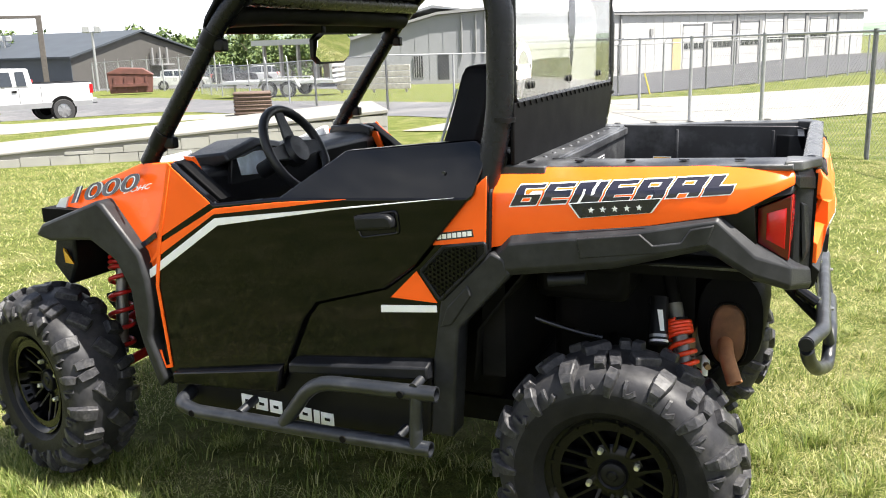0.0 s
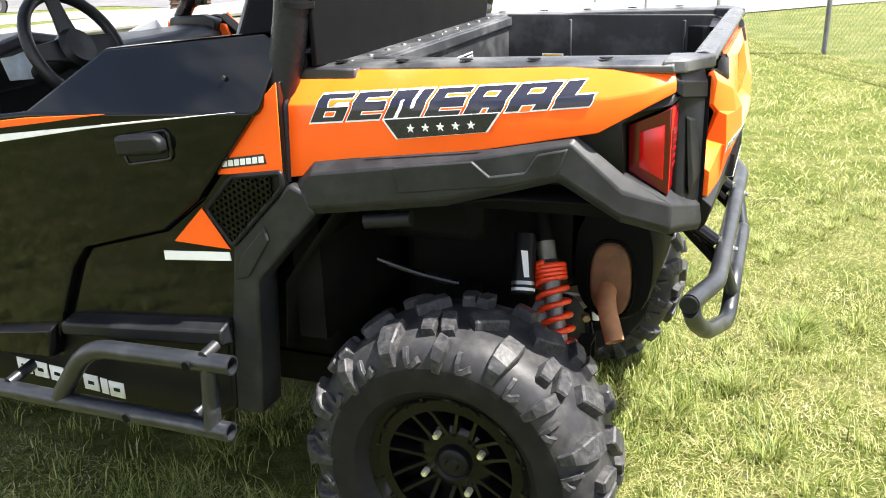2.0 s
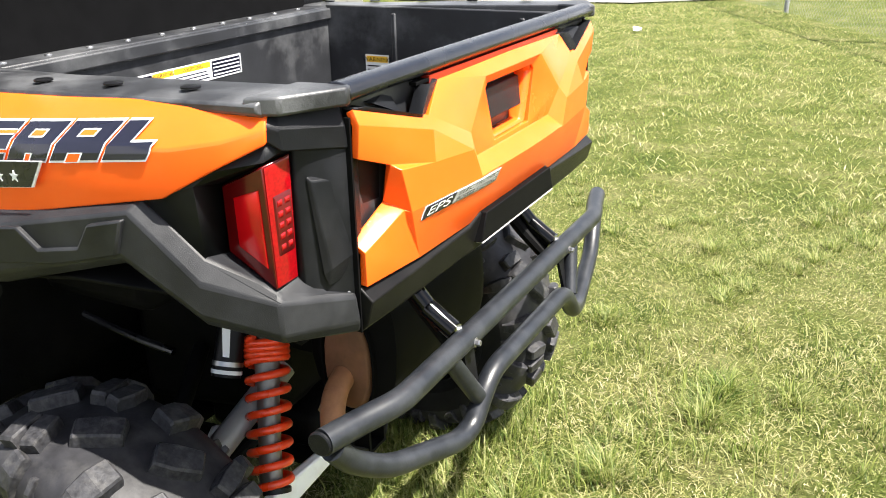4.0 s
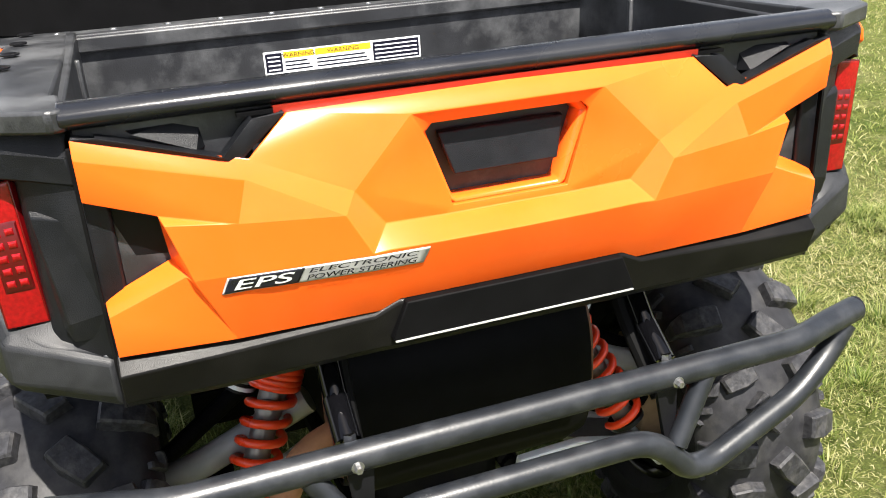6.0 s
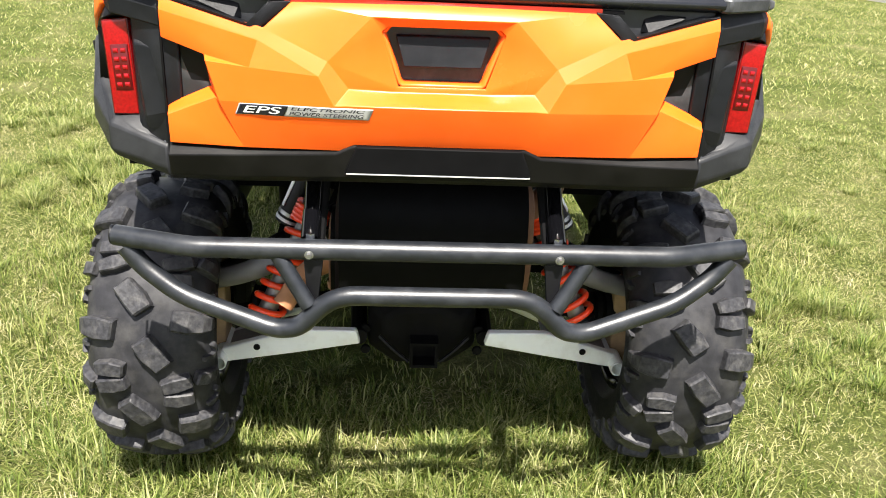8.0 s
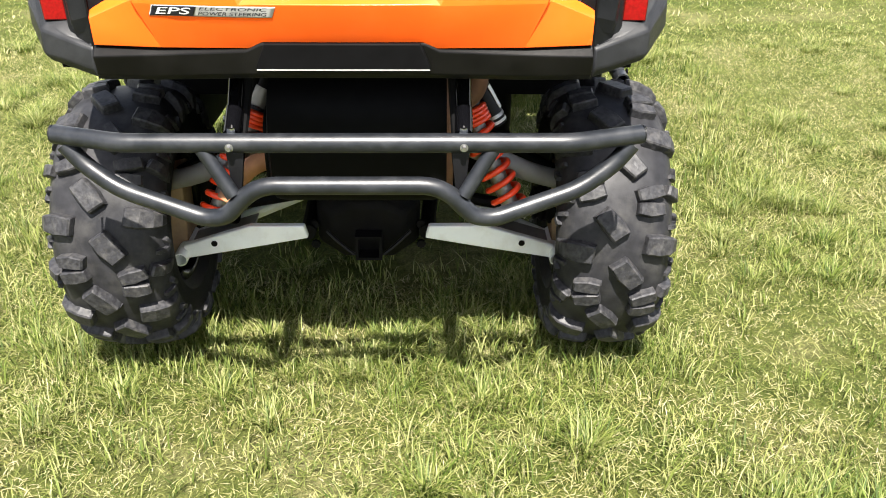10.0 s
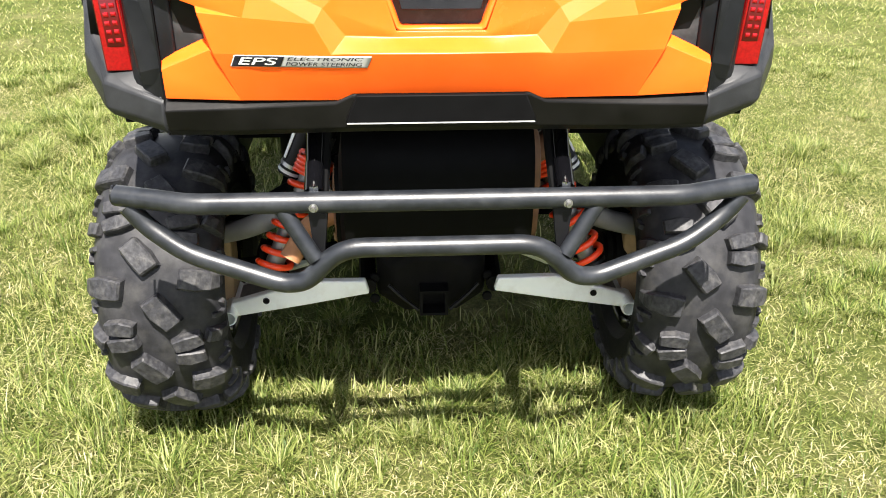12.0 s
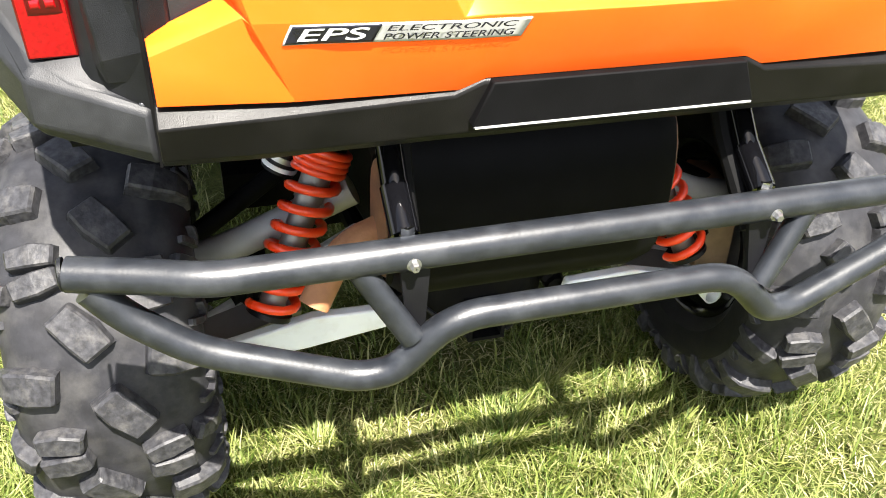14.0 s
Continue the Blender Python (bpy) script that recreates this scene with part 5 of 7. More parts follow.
def rear_suspension(s):
    top, bot = Vector((0.062, s * 0.190, 0.812)), Vector((0.172, s * 0.364, 0.437))
    body = part("shock_absorber", tube([top.lerp(bot, .225), top.lerp(bot, .55)], 0.023, 16, 0), SHOCK_BODY, VEH, "coil-over shock with orange-red spring")
    part("shock_mount", tube([top, top.lerp(bot, .225)], 0.020, 14, 0), CHASSIS, body)
    part("shock_rod", tube([top.lerp(bot, .5), bot], 0.021, 14, 0), SHOCK_BODY, body)
    spring(top.lerp(bot, .35), top.lerp(bot, .97), 0.0355, 0.0076, 11.0, SPRING, body, label="orange-red coil spring")
    part("spring_seat", tube([top.lerp(bot, .333), top.lerp(bot, .348)], 0.031, 18, 0), BLACK_SATIN, body)
    part("spring_seat", tube([top.lerp(bot, .98), top.lerp(bot, 1.0)], 0.036, 18, 0), BLACK_SATIN, body)
    rt, rb = Vector((0.046, s * 0.258, 0.752)), Vector((0.058, s * 0.322, 0.626))
    res = part("reservoir", tube([rt, rb], 0.027, 18, 0), BLACK_SATIN, body, "black shock reservoir canister")
    d = (rb - rt)
    part("reservoir_band", tube([rt + d * .80, rt + d * .86], 0.0285, 18, 0), ALU, res)
    part("reservoir_band", tube([rt + d * .91, rt + d * .96], 0.0285, 18, 0), DECAL_WHITE, res)
    # plain white strip in place of the maker's mark
    dn = d.normalized()
    off = Vector((0.35, s * 0.8, 0.4))
    off = (off - dn * off.dot(dn)).normalized()
    sid = dn.cross(off)
    q0, q1 = rt + d * .30 + off * 0.0275, rt + d * .74 + off * 0.0275
    part("reservoir_mark", loft([[q0 + sid * .012, q0 - sid * .004, q0 - sid * .004 + off * .001, q0 + sid * .012 + off * .001], [q1 + sid * .002, q1 - sid * .010, q1 - sid * .010 + off * .001, q1 + sid * .002 + off * .001]]), DECAL_WHITE, res)
    # lower arm: white boxed plate with a round eye at its outer end
    arm = [(0.150, 0.155, 0.392), (0.138, 0.292, 0.386), (0.092, 0.480, 0.306), (0.090, 0.480, 0.266), (0.136, 0.302, 0.322), (0.153, 0.146, 0.360)]
    la = part("lower_arm", loft([sided(arm, s), [(x - 0.022, s * y, z) for x, y, z in arm]]), WHITE_ARM, VEH, "white painted lower suspension arm", bevel=0.004)
    part("arm_eye", tube([(0.122, s * 0.484, 0.281), (-0.03, s * 0.484, 0.281)], 0.0185, 16, 0, hollow=True), WHITE_ARM, la)
    # Dark disc on the plate for the shade in its hole.
    part("dark_arm_disc", disc((0.116, s * 0.392, 0.326), "x", 0.008, 0.003, 16), CHASSIS, la)
    part("arm_rear_leg", tube(sided([(-0.14, 0.16, 0.36), (-0.02, 0.48, 0.272)], s), 0.017, 10, 0), WHITE_ARM, la)
    part("arm_gusset", prism([(s * 0.30, 0.345), (s * 0.49, 0.285), (s * 0.47, 0.262), (s * 0.31, 0.310)], "yz", -0.02, 0.06), GREY_ARM, la)
    part("upper_arm", tube(sided([(0.045, 0.500, 0.470), (0.075, 0.42, 0.500), (0.105, 0.215, 0.605)], s), 0.025, 12, 0.04), GREY_ARM, VEH, "grey tubular upper suspension arm")
    part("upper_arm_leg", tube(sided([(0.02, 0.500, 0.470), (-0.10, 0.215, 0.600)], s), 0.017, 12, 0.04), CHASSIS, VEH)
    part("knuckle", hull(sided([(0.05, 0.47, 0.49), (0.07, 0.53, 0.50), (0.05, 0.48, 0.25), (0.06, 0.55, 0.26), (-0.06, 0.48, 0.49), (-0.06, 0.54, 0.26), (-0.05, 0.48, 0.25), (-0.05, 0.55, 0.48)], s)), TAN, VEH, "tan cast wheel carrier", bevel=0.01)
    part("brake_disc", revolve([(0.03, 0.0), (0.105, 0.0), (0.105, 0.006), (0.03, 0.006)], (0, s * 0.56, RW_ + 0.011), "y", 32), ALU, VEH)
    part("drive_shaft", tube([(0, s * 0.14, 0.42), (0, s * 0.53, RW_)], 0.016, 10, 0), CHASSIS, VEH)
    part("shaft_boot", revolve([(0.02, 0.0), (0.045, 0.01), (0.04, 0.02), (0.05, 0.03), (0.045, 0.04), (0.055, 0.05), (0.055, 0.07)], (0, s * 0.42, 0.385), "y", 18), CHASSIS, VEH)
    # frame posts that carry the bumper
    part("frame_post", tube(sided([(0.335, 0.225, 0.90), (0.458, 0.226, 0.768)], s), 0.016, 12, 0), BLACK_GLOSS, VEH)
    part("post_sleeve", tube(sided([(0.428, 0.226, 0.798), (0.478, 0.226, 0.764)], s), 0.0175, 14, 0), BLACK_GLOSS, VEH)
    part("frame_stay", tube(sided([(0.345, 0.205, 0.895), (0.40, 0.212, 0.80), (0.488, 0.218, 0.715)], s), 0.014, 10, 0.03), CHASSIS, VEH)
    part("bolt_stub", tube(sided([(0.470, 0.226, 0.760), (0.482, 0.226, 0.768)], s), 0.006, 8, 0), CHASSIS, VEH)
    part("wheel_liner", loft([sided([(-0.415, 0.52, 0.56), (-0.415, 0.62, 0.56)], s), sided([(-0.40, 0.44, 0.72), (-0.40, 0.62, 0.72)], s), sided([(-0.26, 0.44, 0.90), (-0.26, 0.63, 0.90)], s), sided([(0.10, 0.44, 0.945), (0.10, 0.63, 0.955)], s), sided([(0.30, 0.42, 0.93), (0.30, 0.60, 0.95)], s), sided([(0.42, 0.40, 0.885), (0.42, 0.55, 0.885)], s)], closed=False), CHASSIS, VEH, solid=0.006)


for s in (-1, 1):
    rear_suspension(s)
part("cable", tube([(-0.46, -0.33, 0.72), (-0.40, -0.31, 0.690), (-0.313, -0.285, 0.652), (-0.20, -0.275, 0.622), (-0.122, -0.268, 0.610)], 0.0085, 10, 0.05), BAR_PLASTIC, VEH, "black hose in the wheel arch")
part("tow_loop", tube([(-0.185, -0.635, 0.885), (-0.085, -0.63, 0.897)], 0.017, 12, 0), BLACK_PLASTIC, VEH)
# Unseen dark block, added like the cab core to keep light out.
part("engine", loft([[(-0.30, -0.20, 0.42), (-0.30, 0.20, 0.42), (-0.30, 0.20, 0.88), (-0.30, -0.20, 0.88)], [(0.06, -0.17, 0.45), (0.06, 0.17, 0.45), (0.06, 0.15, 0.80), (0.06, -0.15, 0.80)]]), CHASSIS, VEH, bevel=0.03)
part("airbox", box(-0.30, -0.02, -0.40, -0.16, 0.76, 0.88), CHASSIS, VEH, bevel=0.03)
# Dark box added to block the view through and stand for shade.
part("view_block_box", box(-0.05, 0.14, -0.17, 0.17, 0.62, 0.87), CHASSIS, VEH)
part("bed_frame", box(-0.28, 0.40, -0.44, 0.44, 0.87, 0.905), CHASSIS, VEH)
gear = part("gearcase", loft([[(x, y * w, 0.372 + z * h) for y, z in ((-1, -.5), (-.5, -1), (.5, -1), (1, -.5), (1, .6), (.5, 1), (-.5, 1), (-1, .6))] for x, w, h in ((-0.22, 0.09, 0.09), (-0.05, 0.13, 0.105), (0.09, 0.13, 0.098), (0.125, 0.09, 0.065))]), CHASSIS, VEH, "dark final drive case", bevel=0.01)
RECV = [(-1, -1), (1, -1), (1, 1), (-1, 1)]
part("hitch_receiver", loft([[(x, 0.004 + u * w, 0.337 + v * w) for u, v in RECV] for x, w in ((0.0, 0.033), (0.165, 0.033), (0.165, 0.026), (0.06, 0.026))]), CHASSIS, gear, "square black hitch receiver")
for s in (-1, 1):
    part("chain_loop", tube([(0.135, 0.004 + s * 0.105, 0.372), (0.150, 0.004 + s * 0.070, 0.342), (0.160, 0.004 + s * 0.036, 0.318)], 0.0045, 8, 0.02), BLACK_SATIN, gear, "worn steel chain loop")
for s in (-1, 1):
    for z in (0.318, 0.375):
        part("arm_bolt", disc((0.10, s * 0.135, z), "x", 0.012, 0.008, 8), CHASSIS, gear)
    part("lower_rail", tube([(-0.40, s * 0.17, 0.34), (0.12, s * 0.15, 0.36)], 0.02, 10, 0), CHASSIS, VEH)

# muffler with black heat shield and rusty ends
def oval(y, w, h, cx=0.245, cz=0.672, n=24):
    return [(cx + w * math.copysign(abs(math.cos(k * 2 * math.pi / n)) ** 0.8, math.cos(k * 2 * math.pi / n)), y, cz + h * math.copysign(abs(math.sin(k * 2 * math.pi / n)) ** 0.8, math.sin(k * 2 * math.pi / n))) for k in range(n)]


muf = part("muffler", loft([oval(-0.209, 0.030, 0.066, .242, .634), oval(-0.206, 0.046, 0.088, .242, .634), oval(-0.196, 0.052, 0.096, .242, .634), oval(0.19, 0.085, 0.135), oval(0.21, 0.07, 0.12)]), RUST, VEH, "rust-brown muffler with black heat shield", smooth=40, bevel=0.003)
part("end_rim", loft([oval(-0.197, 0.0525, 0.0965, .242, .634), oval(-0.203, 0.0545, 0.0985, .242, .634), oval(-0.203, 0.0585, 0.103, .242, .634), oval(-0.19, 0.060, 0.105, .242, .634)]), NOTCH_BLACK, muf)
part("heat_shield", loft([oval(-0.194, 0.064, 0.110, .244, .640), oval(-0.184, 0.094, 0.146), oval(-0.165, 0.098, 0.150), oval(0.165, 0.098, 0.150), oval(0.195, 0.090, 0.142)]), NOTCH_BLACK, muf, "black heat shield", smooth=40)
part("tail_pipe", tube([(0.236, -0.200, 0.612), (0.240, -0.238, 0.600), (0.250, -0.268, 0.580), (0.276, -0.306, 0.524)], 0.0228, 18, 0.05, hollow=True), RUST_PIPE, muf, "rusty tail pipe")
part("frame_bolt", tube([(0.182, -0.196, 0.531), (0.190, -0.216, 0.531)], 0.010, 6, 0), TAN, VEH, "tan frame bolt")
part("inlet_pipe", tube([(0.20, 0.20, 0.72), (0.18, 0.262, 0.75), (0.16, 0.265, 0.82)], 0.028, 14, 0.04), RUST, muf)

# bumper
BUMP = [(0.460, -0.577, 0.758), (0.478, -0.500, 0.755), (0.498, -0.440, 0.7545), (0.498, 0.440, 0.7545), (0.478, 0.500, 0.755), (0.460, 0.577, 0.758)]
bump = part("rear_bumper", tube(BUMP, 0.0192, 20, 0.06), STEEL_BLACK, VEH, "worn black steel tube rear bumper")
LOW = [(0.462, 0.560, 0.738), (0.468, 0.530, 0.700), (0.486, 0.462, 0.652), (0.514, 0.288, 0.600), (0.519, 0.246, 0.606), (0.522, 0.182, 0.675)]
part("lower_tube", tube(sided(LOW, -1) + LOW[::-1], 0.0180, 18, 0.045), STEEL_BLACK, bump, "bent lower bumper tube")
for s in (-1, 1):
    part("strut", tube([(0.498, s * 0.282, 0.742), (0.520, s * 0.226, 0.652)], 0.0150, 14, 0), STEEL_BLACK, bump)
    part("gusset", hull(sided([(0.494, 0.238, 0.745), (0.494, 0.200, 0.745), (0.510, 0.210, 0.652), (0.510, 0.228, 0.640), (0.499, 0.237, 0.745), (0.499, 0.201, 0.745), (0.516, 0.211, 0.655)], s)), BLACK_SATIN, bump)
    b = part("bumper_bolt", revolve([(0.001, 0.009), (0.0045, 0.009), (0.0056, 0.006), (0.0056, 0.0)], (0.5165, s * 0.225, 0.7515), "x", 6), ALU, bump, "bright steel bolt head", smooth=0)
    part("washer", revolve([(0.001, 0.0022), (0.0082, 0.0022), (0.0086, 0.0)], (0.5150, s * 0.225, 0.7515), "x", 18), ALU, b)
    nut = revolve([(0.001, 0.012), (0.0085, 0.012), (0.0095, 0.0)], (0.482, s * 0.225, 0.768), "z", 6)
    part("stay_nut", nut, CHROME, bump, "bright steel nut", smooth=0)
    part("end_cap", disc((0.4585, s * 0.580, 0.758), "y", 0.0180, s * 0.005, 18), BLACK_PLASTIC, bump)

# front running gear
for s in (-1, 1):
    top, bot = Vector((-1.893, s * 0.40, 0.82)), Vector((-1.852, s * 0.50, 0.44))
    body = part("front_shock", tube([top, bot], 0.022, 14, 0), SHOCK_BODY, VEH, "front shock with red spring")
    spring(top.lerp(bot, .1), top.lerp(bot, .95), 0.042, 0.0085, 7, RED_SPRING, body, label="red coil spring")
    part("front_lower_arm", tube(sided([(-1.88, 0.15, 0.40), (-2.03, 0.54, 0.30)], s), 0.018, 10, 0), RED_SPRING, VEH, "red front suspension arm")
    part("front_upper_arm", tube(sided([(-1.86, 0.20, 0.58), (-2.02, 0.53, 0.46)], s), 0.016, 10, 0), RED_SPRING, VEH)
    part("front_hub", revolve([(0.001, 0.0), (0.09, 0.0), (0.09, 0.10), (0.001, 0.10)], (-2.057, s * 0.50 if s > 0 else -0.60, FW_), "y", 24), CHASSIS, VEH)
part("front_core", box(-2.05, -1.50, -0.30, 0.30, 0.36, 0.98), CHASSIS, VEH, bevel=0.03)
part("skid_plate", loft([[(-2.15, -0.25, 0.55), (-2.15, 0.25, 0.55), (-2.15, 0.25, 0.57), (-2.15, -0.25, 0.57)], [(-1.95, -0.25, 0.33), (-1.95, 0.25, 0.33), (-1.95, 0.25, 0.35), (-1.95, -0.25, 0.35)], [(-0.25, -0.25, 0.31), (-0.25, 0.25, 0.31), (-0.25, 0.25, 0.33), (-0.25, -0.25, 0.33)]]), CHASSIS, VEH)


# ---- ground ----
def interp(v, xs, ys):
    if v <= xs[0]:
        return ys[0]
    for x0, x1, y0, y1 in zip(xs, xs[1:], ys, ys[1:]):
        if v <= x1:
            return y0 + (y1 - y0) * (v - x0) / (x1 - x0)
    return ys[-1]


def ground_z(x, y):
    """The lawn is level; the land falls gently away beyond it."""
    dip = -0.40 * math.exp(-((x + 26) ** 2 + (y - 20.5) ** 2) / 30.0)
    u = -0.62 * x + 0.78 * y - 16
    if u <= 0:
        return dip if dip < -0.004 else 0.0
    az = math.atan2(0.46 - x, y + 2.8)
    k = interp(az, (0.0, 0.25, 0.45, 0.8), (0.42, 1.35, 1.10, 1.0))
    return dip - 0.024 * u * k * (1 if u < 110 else 110 / u)


def noise_nodes(nt, scale, detail=6, rough=0.6, coord="Object"):
    tc = nt.nodes.new("ShaderNodeTexCoord")
    n = nt.nodes.new("ShaderNodeTexNoise")
    n.inputs["Scale"].default_value, n.inputs["Detail"].default_value, n.inputs["Roughness"].default_value = scale, detail, rough
    nt.links.new(tc.outputs[coord], n.inputs["Vector"])
    return n


def ramp_node(nt, src, stops):
    r = nt.nodes.new("ShaderNodeValToRGB")
    el = r.color_ramp.elements
    while len(el) < len(stops):
        el.new(0.5)
    for e, (p, c) in zip(el, stops):
        e.position, e.color = p, (*c, 1)
    nt.links.new(src, r.inputs[0])
    return r


def lawn_material():
    m = bpy.data.materials.new("lawn")
    m.use_nodes = True
    nt = m.node_tree
    b = nt.nodes["Principled BSDF"]
    b.inputs["Roughness"].default_value = 0.95
    b.inputs["Specular IOR Level"].default_value = 0.1
    n1 = noise_nodes(nt, 2.4, 8, 0.68)
    n2 = noise_nodes(nt, 26, 8, 0.75)
    n3 = noise_nodes(nt, 140, 4, 0.7)
    c1 = ramp_node(nt, n1.outputs[0], [(0.34, (0.068, 0.094, 0.020)), (0.50, (0.118, 0.136, 0.039)), (0.66, (0.200, 0.192, 0.092))])
    c2 = ramp_node(nt, n2.outputs[0], [(0.28, (0.35, 0.40, 0.30)), (0.55, (0.95, 0.95, 0.9)), (0.78, (1.5, 1.4, 1.2))])
    c3 = ramp_node(nt, n3.outputs[0], [(0.30, (0.45, 0.45, 0.42)), (0.7, (1.4, 1.4, 1.3))])
    mul = nt.nodes.new("ShaderNodeMix")
    mul.data_type, mul.blend_type = "RGBA", "MULTIPLY"
    mul.inputs[0].default_value = 1.0
    nt.links.new(c1.outputs[0], mul.inputs[6])
    nt.links.new(c2.outputs[0], mul.inputs[7])
    mul2 = nt.nodes.new("ShaderNodeMix")
    mul2.data_type, mul2.blend_type = "RGBA", "MULTIPLY"
    mul2.inputs[0].default_value = 1.0
    nt.links.new(mul.outputs[2], mul2.inputs[6])
    nt.links.new(c3.outputs[0], mul2.inputs[7])
    nt.links.new(mul2.outputs[2], b.inputs["Base Color"])
    bp = nt.nodes.new("ShaderNodeBump")
    bp.inputs["Strength"].default_value = 1.0
    bp.inputs["Distance"].default_value = 0.03
    nt.links.new(n2.outputs[0], bp.inputs["Height"])
    nt.links.new(bp.outputs[0], b.inputs["Normal"])
    return m


def blade_material(name, dryness):
    m = bpy.data.materials.new(name)
    m.use_nodes = True
    nt = m.node_tree
    b = nt.nodes["Principled BSDF"]
    b.inputs["Roughness"].default_value = 0.55
    b.inputs["Specular IOR Level"].default_value = 0.35
    g = nt.nodes.new("ShaderNodeNewGeometry")
    big = noise_nodes(nt, 3.2, 8, 0.72)
    fresh = ramp_node(nt, g.outputs["Random Per Island"], [(0.0, (0.040, 0.082, 0.010)), (0.40, (0.112, 0.170, 0.020)), (0.75, (0.225, 0.270, 0.050)), (1.0, (0.410, 0.415, 0.170))])
    dry = ramp_node(nt, g.outputs["Random Per Island"], [(0.0, (0.095, 0.130, 0.018)), (0.28, (0.245, 0.245, 0.070)), (0.62, (0.450, 0.410, 0.195)), (1.0, (0.640, 0.575, 0.375))])
    f = ramp_node(nt, big.outputs[0], [(0.35, (0.15 * dryness, 0.15 * dryness, 0.15 * dryness)), (0.57, (dryness, dryness, dryness))])
    mx = nt.nodes.new("ShaderNodeMix")
    mx.data_type = "RGBA"
    nt.links.new(f.outputs[0], mx.inputs[0])
    nt.links.new(fresh.outputs[0], mx.inputs[6])
    nt.links.new(dry.outputs[0], mx.inputs[7])
    nt.links.new(mx.outputs[2], b.inputs["Base Color"])
    tr = nt.nodes.new("ShaderNodeBsdfTranslucent")
    nt.links.new(mx.outputs[2], tr.inputs["Color"])
    ms = nt.nodes.new("ShaderNodeMixShader")
    ms.inputs[0].default_value = 0.42
    nt.links.new(b.outputs[0], ms.inputs[1])
    nt.links.new(tr.outputs[0], ms.inputs[2])
    nt.links.new(ms.outputs[0], nt.nodes["Material Output"].inputs[0])
    return m


LAWN = lawn_material()
BLADES = blade_material("grass_blades", 0.95)
GREEN_BLADES = blade_material("fresh_grass_blades", 0.27)


def ground_sheet():
    xs = sorted({round(v, 3) for v in list(np.linspace(-30, 30, 61)) + list(np.linspace(-130, 60, 39)) + [-2500, -1200, -600, -300, -180, 120, 300, 700, 2500]})
    ys = sorted({round(v, 3) for v in list(np.linspace(-12, 50, 63)) + list(np.linspace(-60, 190, 51)) + [-2500, -900, -300, -120, 260, 400, 800, 2500]})
    bm = bmesh.new()
    V = [[bm.verts.new((x, y, ground_z(x, y))) for x in xs] for y in ys]
    for r0, r1 in zip(V, V[1:]):
        for i in range(len(xs) - 1):
            bm.faces.new((r0[i], r0[i + 1], r1[i + 1], r1[i]))
    ob = link_bm("ground", bm, LAWN, smooth=60)
    return tagged(ob, "sunlit lawn of patchy green and straw-coloured grass", "ground", kind="structure")


ground_sheet()


